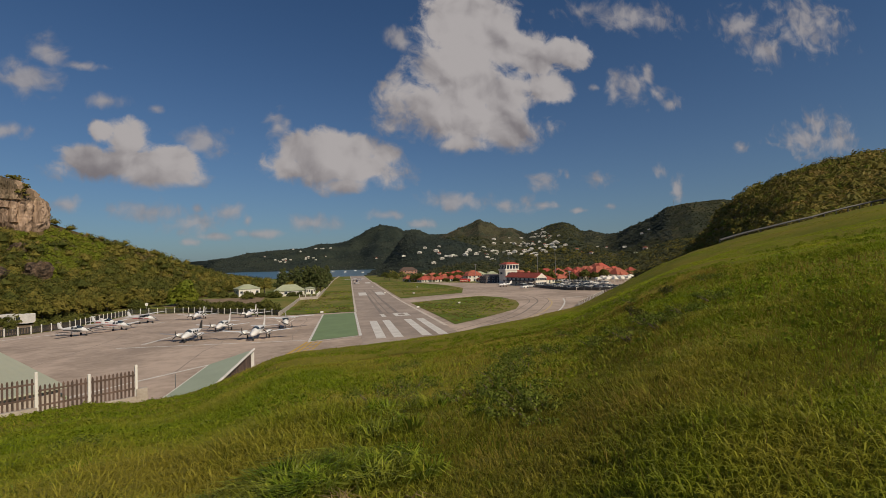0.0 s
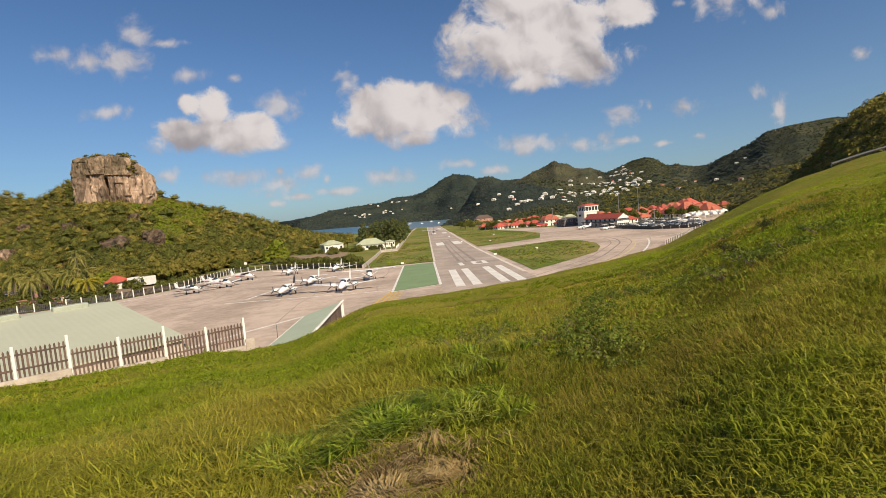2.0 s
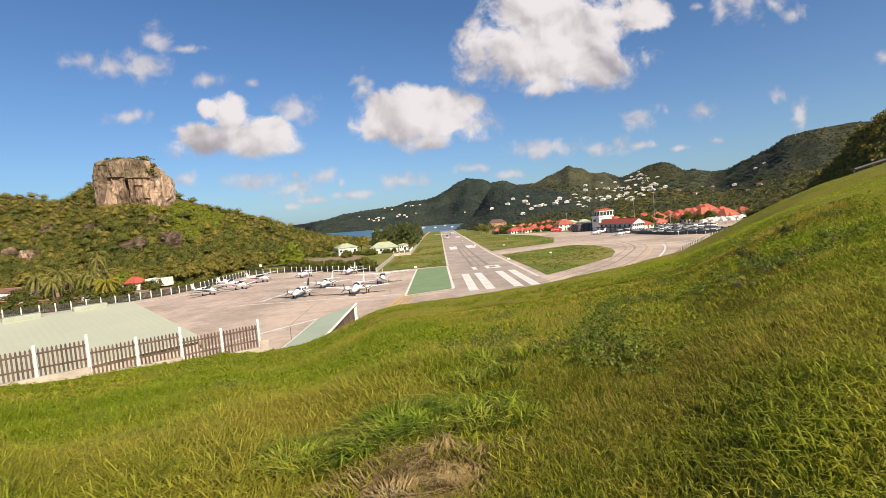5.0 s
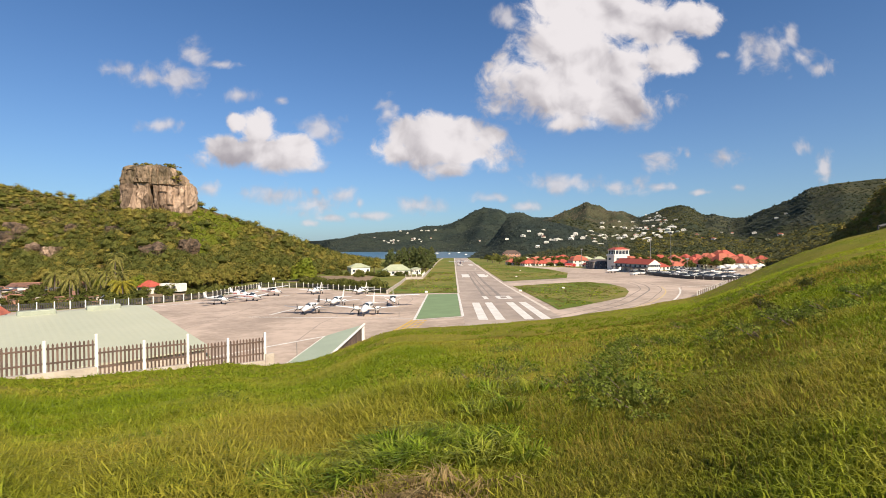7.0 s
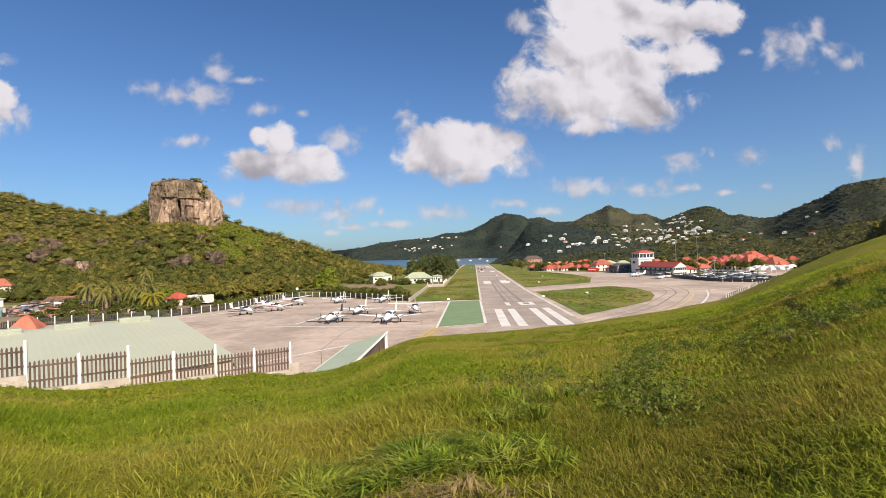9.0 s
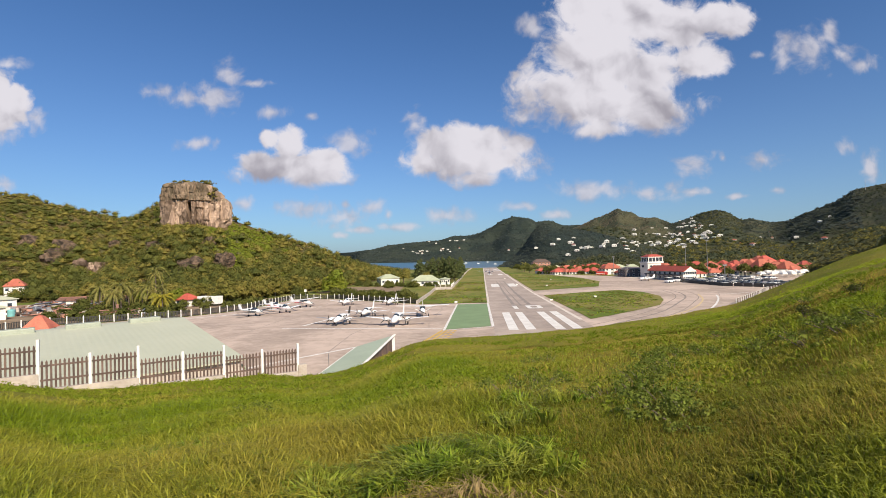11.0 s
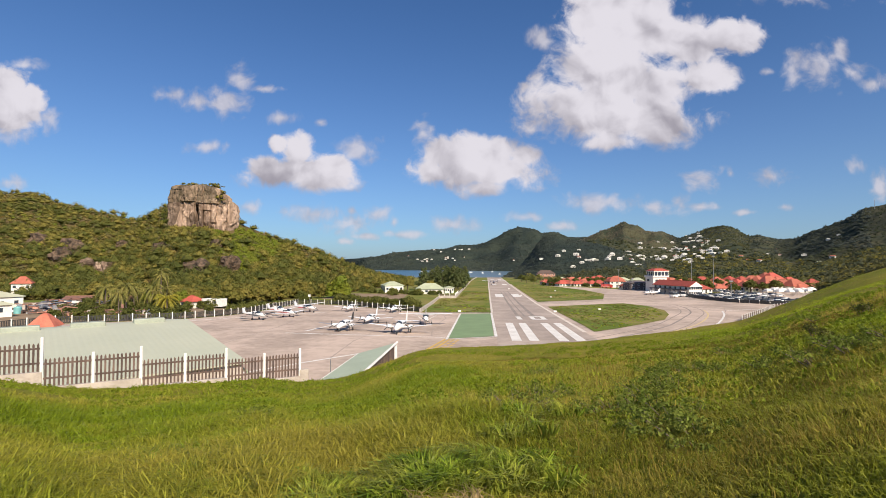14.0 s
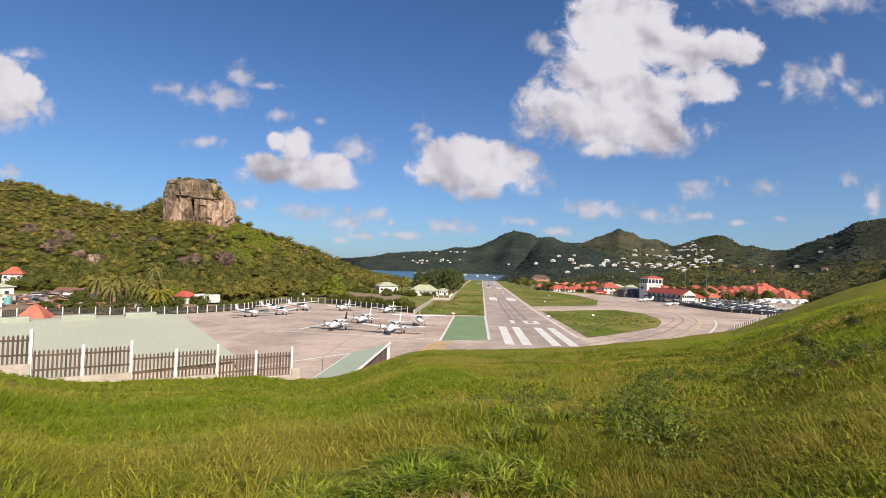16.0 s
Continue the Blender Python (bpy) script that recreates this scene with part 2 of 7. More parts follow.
M = {
    "turf": material("turf", (0.15, 0.165, 0.013), (0.215, 0.185, 0.028), 0.95, scale=0.16, mix=0.8, fine=5, bump=0.12),
    "blade": material("grass_blade", (0.205, 0.268, 0.014), (0.335, 0.298, 0.043), 0.5, scale=0.16, fine=1.1, mix=0.75, spread=0.32, through_light=0.42),
    "tall": material("tall_grass_blade", (0.15, 0.225, 0.018), (0.27, 0.285, 0.04), 0.42, scale=1.6, mix=0.8, spread=0.55, through_light=0.35),
    "rank": material("rank_grass_blade", (0.118, 0.142, 0.011), (0.205, 0.178, 0.028), 0.5, scale=1.2, mix=0.8, spread=0.5, through_light=0.35),
    "peak_scrub": material("brown_mountain_scrub", (0.090, 0.084, 0.050), (0.150, 0.120, 0.074), 0.8, scale=0.01, fine=0.1, spread=0.12),
    "ridge_mid": material("olive_mountain_leaves", (0.055, 0.066, 0.026), (0.115, 0.11, 0.046), 0.7, scale=0.02, fine=0.2, spread=0.15, through_light=0.15),
    "faded_yellow": material("faded_yellow_paint", (0.60, 0.46, 0.20), (0.50, 0.38, 0.22), 0.75, scale=0.6, fine=6, mix=0.4),
    "pine_leaf": material("casuarina_needles", (0.058, 0.080, 0.026), (0.115, 0.125, 0.042), 0.6, scale=0.15, fine=0.5, spread=0.15, through_light=0.2),
    "leaf_grey": material("dull_olive_leaves", (0.115, 0.11, 0.048), (0.175, 0.155, 0.066), 0.75, scale=0.1, fine=0.4, spread=0.2, through_light=0.2),
    "straw": material("dry_grass", (0.36, 0.27, 0.13), (0.22, 0.15, 0.06), 0.8, scale=2.0, spread=0.3, through_light=0.2),
    "field": material("mown_grass", (0.105, 0.145, 0.022), (0.215, 0.185, 0.058), 0.95, scale=0.05, fine=0.45, mix=0.9, bump=0.25),
    "asphalt": material("worn_asphalt", (0.53, 0.42, 0.345), (0.33, 0.26, 0.21), 0.9, scale=0.06, fine=0.6, mix=0.75, bump=0.01),
    "tarmac": material("runway_asphalt", (0.43, 0.35, 0.295), (0.28, 0.23, 0.195), 0.88, scale=0.08, fine=0.7, mix=0.65, bump=0.01),
    "rubber": material("tyre_marks", (0.19, 0.16, 0.14), (0.29, 0.245, 0.215), 0.85, scale=0.3, fine=2.0, mix=0.7),
    "white_line": material("white_road_paint", (0.78, 0.76, 0.72), (0.55, 0.52, 0.48), 0.7, scale=0.6, fine=6, mix=0.3),
    "yellow_line": material("yellow_road_paint", (0.65, 0.42, 0.05), (0.45, 0.3, 0.08), 0.7, scale=0.6, fine=6, mix=0.3),
    "pad": material("green_paint", (0.20, 0.29, 0.14), (0.155, 0.225, 0.105), 0.75, scale=0.25, fine=2.5, mix=0.4),
    "concrete": material("weathered_concrete", (0.52, 0.46, 0.40), (0.34, 0.29, 0.25), 0.9, scale=0.8, fine=9, bump=0.01),
    "post": material("white_concrete", (0.80, 0.78, 0.75), (0.62, 0.6, 0.56), 0.8, scale=1.2, fine=14, mix=0.3),
    "wood": material("weathered_wood", (0.135, 0.088, 0.07), (0.07, 0.048, 0.04), 0.85, scale=2.0, fine=20, spread=0.35, bump=0.004),
    "green_roof": material("green_metal_roofing", (0.465, 0.475, 0.365), (0.41, 0.43, 0.325), 0.6, metal=0.0, scale=0.15, fine=2.0, mix=0.3),
    "red_roof": material("red_roofing", (0.41, 0.082, 0.052), (0.29, 0.058, 0.042), 0.75, scale=0.5, fine=4.0, spread=0.2),
    "orange_roof": material("faded_red_roofing", (0.45, 0.135, 0.08), (0.30, 0.085, 0.055), 0.75, scale=0.5, fine=4.0, spread=0.2),
    "pale_roof": material("pale_green_roofing", (0.42, 0.45, 0.30), (0.34, 0.37, 0.25), 0.6, scale=0.4, fine=4.0),
    "plaster": material("white_render", (0.80, 0.77, 0.70), (0.66, 0.62, 0.55), 0.85, scale=0.4, fine=5.0, mix=0.3),
    "grey_wall": material("grey_render", (0.30, 0.29, 0.30), (0.22, 0.21, 0.22), 0.85, scale=0.4, fine=5.0, mix=0.3),
    "glass": material("window_glass", (0.03, 0.045, 0.06), (0.05, 0.06, 0.08), 0.08, scale=0.5),
    "dark": material("dark_fittings", (0.03, 0.03, 0.032), (0.05, 0.048, 0.045), 0.6, scale=2.0),
    "steel": material("galvanised_steel", (0.42, 0.42, 0.42), (0.3, 0.3, 0.31), 0.45, metal=0.8, scale=1.5),
    "tyre": material("tyre_rubber", (0.025, 0.025, 0.025), (0.04, 0.038, 0.036), 0.85, scale=5),
    "white_gloss": material("white_aircraft_paint", (0.82, 0.82, 0.81), (0.74, 0.74, 0.73), 0.3, scale=0.8, mix=0.3, coat=0.4),
    "navy_gloss": material("dark_blue_aircraft_paint", (0.02, 0.03, 0.10), (0.03, 0.04, 0.12), 0.3, scale=0.8, coat=0.4),
    "stripe_gloss": material("red_stripe_paint", (0.45, 0.06, 0.05), (0.36, 0.05, 0.05), 0.35, scale=0.8),
    "boulder": material("dark_boulder", (0.16, 0.11, 0.075), (0.04, 0.032, 0.026), 0.95, scale=0.35, fine=1.5, mix=0.85, bump=0.5),
    "scrub": material("scrub_ground", (0.075, 0.062, 0.024), (0.15, 0.11, 0.05), 0.98, scale=0.03, fine=0.25, bump=2.0),
    "leaf": material("scrub_leaves", (0.128, 0.112, 0.025), (0.305, 0.220, 0.064), 0.6, scale=0.05, fine=0.28, mix=0.88, spread=0.1, through_light=0.2),
    "leaf_light": material("bright_leaves", (0.13, 0.18, 0.016), (0.21, 0.215, 0.03), 0.55, scale=0.2, spread=0.15, through_light=0.3),
    "leaf_dark": material("dark_leaves", (0.053, 0.066, 0.014), (0.116, 0.118, 0.026), 0.6, scale=0.15, fine=0.4, spread=0.12, through_light=0.2),
    "leaf_mid": material("mid_green_leaves", (0.110, 0.111, 0.021), (0.232, 0.189, 0.044), 0.6, scale=0.15, fine=0.4, spread=0.12, through_light=0.2),
    # mountain leaf colour darkened and blued for distance haze and cloud shade
    "hazed_ridge_leaf": material("mountain_leaves", (0.036, 0.050, 0.028), (0.078, 0.082, 0.042), 0.6, scale=0.02, fine=0.2, spread=0.15, through_light=0.15),
    "leaf_dry": material("dry_scrub_leaves", (0.19, 0.145, 0.055), (0.12, 0.10, 0.035), 0.75, scale=0.1, spread=0.3, through_light=0.2),
    "weed_leaf": material("weed_leaves", (0.10, 0.145, 0.020), (0.175, 0.20, 0.036), 0.85, scale=0.8, spread=0.35, through_light=0.3),
    "workshop_wall": material("dark_brown_boards", (0.13, 0.11, 0.11), (0.08, 0.07, 0.072), 0.85, scale=0.4, fine=5.0),
    "seed": material("seed_stems", (0.285, 0.205, 0.042), (0.22, 0.19, 0.036), 0.7, scale=0.6, spread=0.3, through_light=0.3),
    "clover": material("clover_leaves", (0.14, 0.205, 0.014), (0.21, 0.24, 0.02), 0.8, scale=0.5, spread=0.2, through_light=0.35),
    "vent": material("painted_roof_vent", (0.34, 0.37, 0.295), (0.26, 0.285, 0.225), 0.6, scale=0.5, fine=4.0),
    "lush": material("lush_grass_blade", (0.23, 0.34, 0.014), (0.33, 0.36, 0.022), 0.5, scale=0.3, fine=1.5, mix=0.7, spread=0.35, through_light=0.42),
    "sealant": material("bitumen_joint", (0.27, 0.225, 0.195), (0.40, 0.325, 0.27), 0.8, scale=0.4, fine=2.0, mix=0.7),
    "yellow_frond": material("yellow_palm_frond", (0.36, 0.29, 0.035), (0.22, 0.22, 0.03), 0.5, scale=0.6, spread=0.3, through_light=0.3),
    "kerb": material("pale_kerb", (0.68, 0.61, 0.53), (0.52, 0.46, 0.40), 0.85, scale=0.5, fine=5, mix=0.4),
    "frond": material("palm_frond", (0.105, 0.125, 0.025), (0.31, 0.26, 0.075), 0.45, scale=0.4, spread=0.3, through_light=0.25),
    "bark": material("bark", (0.16, 0.12, 0.09), (0.09, 0.07, 0.055), 0.9, scale=1.5, fine=9, bump=0.02),
    # bluish cast of distance haze mixed into the slope's colours
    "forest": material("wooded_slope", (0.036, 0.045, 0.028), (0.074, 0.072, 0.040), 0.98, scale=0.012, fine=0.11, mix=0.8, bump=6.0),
    # cloud shade and distance haze are painted into these two far-wood colours
    "shaded_far_forest": material("far_wooded_slope", (0.020, 0.030, 0.027), (0.040, 0.050, 0.036), 0.98, scale=0.01, fine=0.09, mix=0.75, bump=6.0),
    "shaded_far_leaf": material("far_tree_leaves", (0.020, 0.031, 0.025), (0.042, 0.052, 0.034), 0.7, scale=0.01, fine=0.1, spread=0.3),
    "shed_roof": material("painted_shed_roof", (0.39, 0.45, 0.33), (0.33, 0.385, 0.28), 0.6, scale=0.3, fine=3.0, mix=0.4),
    "soil": material("bare_soil", (0.30, 0.22, 0.15), (0.2, 0.15, 0.1), 0.95, scale=0.2, fine=2.0, bump=0.05),
    "clutter": material("rusty_scrap", (0.38, 0.18, 0.12), (0.2, 0.115, 0.09), 0.8, scale=1.0, fine=4, spread=0.5),
    "tarp": material("faded_blue_tarpaulin", (0.30, 0.36, 0.52), (0.24, 0.29, 0.42), 0.6, scale=0.8, fine=5.0),
    "teal": material("teal_panel", (0.18, 0.45, 0.45), None, 0.6),
    "red_paint": material("red_vehicle_paint", (0.55, 0.04, 0.03), None, 0.35, coat=0.4),
    "car_paint": material("vehicle_paint", (0.45, 0.46, 0.48), (0.40, 0.41, 0.43), 0.3, scale=0.02, fine=0.03, spread=0.75, coat=0.5),
}


def sea_material():
    m = bpy.data.materials.new("sea_water")
    m.use_nodes = True
    nt = m.node_tree
    b = nt.nodes["Principled BSDF"]
    b.inputs["Base Color"].default_value, b.inputs["Roughness"].default_value = (0.035, 0.095, 0.135, 1), 0.3
    geo, n, bp = nt.nodes.new("ShaderNodeNewGeometry"), nt.nodes.new("ShaderNodeTexNoise"), nt.nodes.new("ShaderNodeBump")
    nt.links.new(geo.outputs["Position"], n.inputs["Vector"])
    n.inputs["Scale"].default_value, n.inputs["Detail"].default_value = 0.15, 5.0
    nt.links.new(n.outputs[0], bp.inputs["Height"])
    bp.inputs["Distance"].default_value = 0.8
    nt.links.new(bp.outputs[0], b.inputs["Normal"])
    return m


M["sea"] = sea_material()


def rock_material(name, pale, stained):
    """Stone with upright dark streaks."""
    m = material(name, pale, stained, 0.95, scale=0.085, fine=0.6, mix=0.88, bump=0.8)
    nt = m.node_tree
    stretch = nt.nodes.new("ShaderNodeVectorMath")
    stretch.operation = "MULTIPLY"
    geo = nt.nodes.new("ShaderNodeNewGeometry")
    nt.links.new(geo.outputs["Position"], stretch.inputs[0])
    stretch.inputs[1].default_value = (1.0, 1.0, 0.22)
    for n in [n for n in nt.nodes if n.bl_idname == "ShaderNodeTexNoise"]:
        nt.links.new(stretch.outputs[0], n.inputs["Vector"])
    # panels of fresh and of lichened stone between the joints
    slabs, parts, tone, hue = nt.nodes.new("ShaderNodeTexVoronoi"), nt.nodes.new("ShaderNodeSeparateColor"), nt.nodes.new("ShaderNodeMapRange"), nt.nodes.new("ShaderNodeHueSaturation")
    squash = nt.nodes.new("ShaderNodeVectorMath")
    squash.operation = "MULTIPLY"
    nt.links.new(geo.outputs["Position"], squash.inputs[0])
    squash.inputs[1].default_value = (1.0, 1.0, 0.42)
    nt.links.new(squash.outputs[0], slabs.inputs["Vector"])
    slabs.inputs["Scale"].default_value = 0.16
    nt.links.new(slabs.outputs["Color"], parts.inputs[0])
    nt.links.new(parts.outputs[0], tone.inputs[0])
    tone.inputs[3].default_value, tone.inputs[4].default_value = 0.42, 1.2
    b = nt.nodes["Principled BSDF"]
    nt.links.new(b.inputs["Base Color"].links[0].from_socket, hue.inputs["Color"])
    nt.links.new(tone.outputs[0], hue.inputs["Value"])
    nt.links.new(hue.outputs[0], b.inputs["Base Color"])
    return m


M["rock"] = rock_material("rock_face", (0.52, 0.375, 0.275), (0.17, 0.118, 0.086))
M["rock_upper"] = rock_material("weathered_rock", (0.39, 0.28, 0.195), (0.13, 0.102, 0.068))

# ---------------------------------------------------------------- mesh helpers


def mesh(name, verts, faces):
    """A mesh from arrays; faces: one array or a list of arrays with 3 or 4 corners."""
    me = bpy.data.meshes.new(name)
    verts = np.asarray(verts, np.float32)
    faces = [np.asarray(f, np.int32) for f in (faces if isinstance(faces, list) else [faces]) if len(f)]
    loops = np.concatenate([f.ravel() for f in faces])
    sizes = np.concatenate([np.full(len(f), f.shape[1], np.int32) for f in faces])
    me.vertices.add(len(verts)), me.loops.add(len(loops)), me.polygons.add(len(sizes))
    me.vertices.foreach_set("co", verts.ravel())
    me.loops.foreach_set("vertex_index", loops)
    me.polygons.foreach_set("loop_start", np.concatenate([[0], np.cumsum(sizes)[:-1]]).astype(np.int32))
    me.polygons.foreach_set("use_smooth", np.zeros(len(sizes), bool))
    me.update(calc_edges=True)
    me.validate()
    return me


def thing(name, label, category, group="", kind="", at=(0, 0, 0), turn=0.0):
    e = new(name)
    e.empty_display_size = 0.2
    e.matrix_world = pose(*at, 0, 0, turn)
    return tagged(e, label, category, group, kind)


class Shape:
    """Collects simple solids into one mesh."""

    def __init__(self):
        self.v, self.q, self.t, self.n = [], [], [], 0

    def add(self, v, quads=(), tris=()):
        v = np.asarray(v, float).reshape(-1, 3)
        self.v.append(v)
        if len(quads):
            self.q.append(np.asarray(quads, int).reshape(-1, 4) + self.n)
        if len(tris):
            self.t.append(np.asarray(tris, int).reshape(-1, 3) + self.n)
        self.n += len(v)
        return self

    def box(self, c, s, turn=0.0, bevel=0.0, taper=1.0):
        """A box about c; bevel cuts the upright edges and the top rim."""
        x, y, z = (k / 2 for k in s)
        b = min(bevel, 0.45 * min(s)) if bevel else 0
        if b:
            ring = [(-x + b, -y), (x - b, -y), (x, -y + b), (x, y - b), (x - b, y), (-x + b, y), (-x, y - b), (-x, -y + b)]
        else:
            ring = [(-x, -y), (x, -y), (x, y), (-x, y)]
        levels = [(-z, 1.0), (z - b, taper), (z, taper * (1 - b / max(x, y)))] if b else [(-z, 1.0), (z, taper)]
        return self.loft([[(px * k, py * k, h) for px, py in ring] for h, k in levels], c, turn)

    def loft(self, rings, c=(0, 0, 0), turn=0.0, caps=True):
        n, m = len(rings[0]), len(rings)
        v = np.array(rings, float).reshape(-1, 3)
        a = radians(turn)
        r = np.array([[math.cos(a), -math.sin(a), 0], [math.sin(a), math.cos(a), 0], [0, 0, 1]])
        v = v @ r.T + np.array(c, float)
        q = [(k * n + i, k * n + (i + 1) % n, (k + 1) * n + (i + 1) % n, (k + 1) * n + i) for k in range(m - 1) for i in range(n)]
        t = []
        if caps:
            lo, hi = v[:n].mean(0), v[-n:].mean(0)
            v = np.vstack([v, lo, hi])
            t = [((i + 1) % n, i, n * m) for i in range(n)] + [((m - 1) * n + i, (m - 1) * n + (i + 1) % n, n * m + 1) for i in range(n)]
        return self.add(v, q, t)

    def tube(self, points, radii, sides=8):
        rings = []
        pts = [Vector(p) for p in points]
        for i, p in enumerate(pts):
            d = (pts[min(i + 1, len(pts) - 1)] - pts[max(i - 1, 0)]).normalized()
            a = d.orthogonal().normalized() if abs(d.z) < 0.99 else Vector((1, 0, 0))
            if abs(d.z) < 0.99:
                a = d.cross(Vector((0, 0, 1))).normalized()
            b = d.cross(a)
            rings.append([tuple(p + (a * math.cos(k) + b * math.sin(k)) * radii[i]) for k in (2 * math.pi * j / sides for j in range(sides))])
        return self.loft(rings)

    def mesh(self, name):
        fs = ([np.concatenate(self.q)] if self.q else []) + ([np.concatenate(self.t)] if self.t else [])
        return mesh(name, np.concatenate(self.v), fs)


def part(name, shape, mat, parent, label="", smooth=False, at=None, turn=None):
    me = shape.mesh(name) if isinstance(shape, Shape) else shape
    if not me.materials:
        me.materials.append(M[mat])
    if smooth:
        me.polygons.foreach_set("use_smooth", np.ones(len(me.polygons), bool))
    ob = new(name, me)
    ob.parent = parent
    if at is not None:
        ob.matrix_basis = pose(*at, 0, 0, turn or 0)
    return tagged(ob, label)


def solid(name, shape, mat, label, category, group="", kind="", smooth=False, at=(0, 0, 0), turn=0.0):
    """A thing of one mesh."""
    ob = part(name, shape, mat, None, smooth=smooth)
    ob.matrix_world = pose(*at, 0, 0, turn)
    return tagged(ob, label, category, group, kind)


RNG = np.random.default_rng(7)
LAT = RNG.random((64, 64))


def value_noise(x, y):
    xi, yi = np.floor(x).astype(int), np.floor(y).astype(int)
    fx, fy = x - xi, y - yi
    fx, fy = fx * fx * (3 - 2 * fx), fy * fy * (3 - 2 * fy)
    a, b = LAT[xi % 64, yi % 64], LAT[(xi + 1) % 64, yi % 64]
    c, d = LAT[xi % 64, (yi + 1) % 64], LAT[(xi + 1) % 64, (yi + 1) % 64]
    return (a * (1 - fx) + b * fx) * (1 - fy) + (c * (1 - fx) + d * fx) * fy - 0.5


def fractal(x, y, octaves=4):
    return sum(value_noise(x * 2 ** k + 17.3 * k, y * 2 ** k + 5.1 * k) * 0.5 ** k for k in range(octaves))

# ---------------------------------------------------------------- the lie of the land
PLAIN_Y = [-400, 0, 60, 86, 112, 196, 350, 413, 690, 760, 800, 6000]
PLAIN_Z = [12.0, 12.0, 11.8, 11.35, 10.8, 8.9, 7.3, 6.9, 5.0, 3.2, 1.0, 1.0]
SEA_Z = 2.6


def plain(y):
    return np.interp(y, PLAIN_Y, PLAIN_Z)


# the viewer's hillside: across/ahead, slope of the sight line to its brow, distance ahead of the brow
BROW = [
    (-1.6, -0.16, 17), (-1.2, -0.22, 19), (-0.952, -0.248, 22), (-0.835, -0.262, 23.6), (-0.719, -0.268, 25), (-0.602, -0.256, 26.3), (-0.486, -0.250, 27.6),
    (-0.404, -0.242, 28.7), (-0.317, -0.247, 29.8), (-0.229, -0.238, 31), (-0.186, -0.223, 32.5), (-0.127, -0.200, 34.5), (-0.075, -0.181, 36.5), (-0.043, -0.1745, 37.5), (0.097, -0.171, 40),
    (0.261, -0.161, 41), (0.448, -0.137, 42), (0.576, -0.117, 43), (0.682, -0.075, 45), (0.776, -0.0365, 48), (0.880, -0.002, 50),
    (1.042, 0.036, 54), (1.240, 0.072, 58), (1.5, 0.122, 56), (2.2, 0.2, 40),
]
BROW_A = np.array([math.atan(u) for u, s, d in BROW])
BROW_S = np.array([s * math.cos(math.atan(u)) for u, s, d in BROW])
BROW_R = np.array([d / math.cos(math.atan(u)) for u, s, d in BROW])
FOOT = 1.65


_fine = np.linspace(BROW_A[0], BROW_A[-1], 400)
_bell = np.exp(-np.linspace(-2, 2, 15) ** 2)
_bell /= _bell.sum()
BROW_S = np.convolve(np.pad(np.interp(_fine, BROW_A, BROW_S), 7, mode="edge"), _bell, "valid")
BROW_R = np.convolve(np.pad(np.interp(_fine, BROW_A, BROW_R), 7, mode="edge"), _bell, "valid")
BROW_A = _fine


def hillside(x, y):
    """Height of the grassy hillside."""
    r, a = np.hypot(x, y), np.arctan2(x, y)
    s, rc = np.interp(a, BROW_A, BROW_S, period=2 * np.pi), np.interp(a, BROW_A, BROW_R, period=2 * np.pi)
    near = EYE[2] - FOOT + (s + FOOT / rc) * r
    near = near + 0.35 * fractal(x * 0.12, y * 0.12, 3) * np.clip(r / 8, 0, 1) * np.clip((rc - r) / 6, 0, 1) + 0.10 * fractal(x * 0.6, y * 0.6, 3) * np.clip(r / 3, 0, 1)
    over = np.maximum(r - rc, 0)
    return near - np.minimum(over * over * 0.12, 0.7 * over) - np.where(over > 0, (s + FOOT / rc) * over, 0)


def sheet(name, poly, lift, mat, label, category, kind="structure", step=8.0, parent=None):
    """A flat surface on the plain, bounded by a polygon, cut into bands across the slope."""
    poly = [(float(x), float(y)) for x, y in poly]
    ys = sorted({y for x, y in poly} | set(np.arange(math.ceil(min(y for x, y in poly) / step) * step, max(y for x, y in poly), step)))
    sh = Shape()
    for y0, y1 in zip(ys, ys[1:]):
        if y1 - y0 < 1e-6:
            continue
        mid, cuts = (y0 + y1) / 2, []
        for (ax, ay), (bx, by) in zip(poly, poly[1:] + poly[:1]):
            if min(ay, by) < mid < max(ay, by):
                f = lambda yy: ax + (bx - ax) * (yy - ay) / (by - ay)
                cuts.append((f(mid), f(y0), f(y1)))
        cuts.sort()
        for l, r in zip(cuts[::2], cuts[1::2]):
            z0, z1 = plain(y0) + lift, plain(y1) + lift
            sh.add([(l[1], y0, z0), (r[1], y0, z0), (r[2], y1, z1), (l[2], y1, z1)], [(0, 1, 2, 3)])
    if parent is not None:
        return part(name, sh, mat, parent, label)
    return solid(name, sh, mat, label, category, kind=kind)


def grid_mesh(name, xs, ys, height):
    gx, gy = np.meshgrid(xs, ys)
    gz = height(gx, gy)
    n, m = len(xs), len(ys)
    i = np.arange(n * m).reshape(m, n)
    return mesh(name, np.stack([gx, gy, gz], -1).reshape(-1, 3), np.stack([i[:-1, :-1], i[:-1, 1:], i[1:, 1:], i[1:, :-1]], -1).reshape(-1, 4))


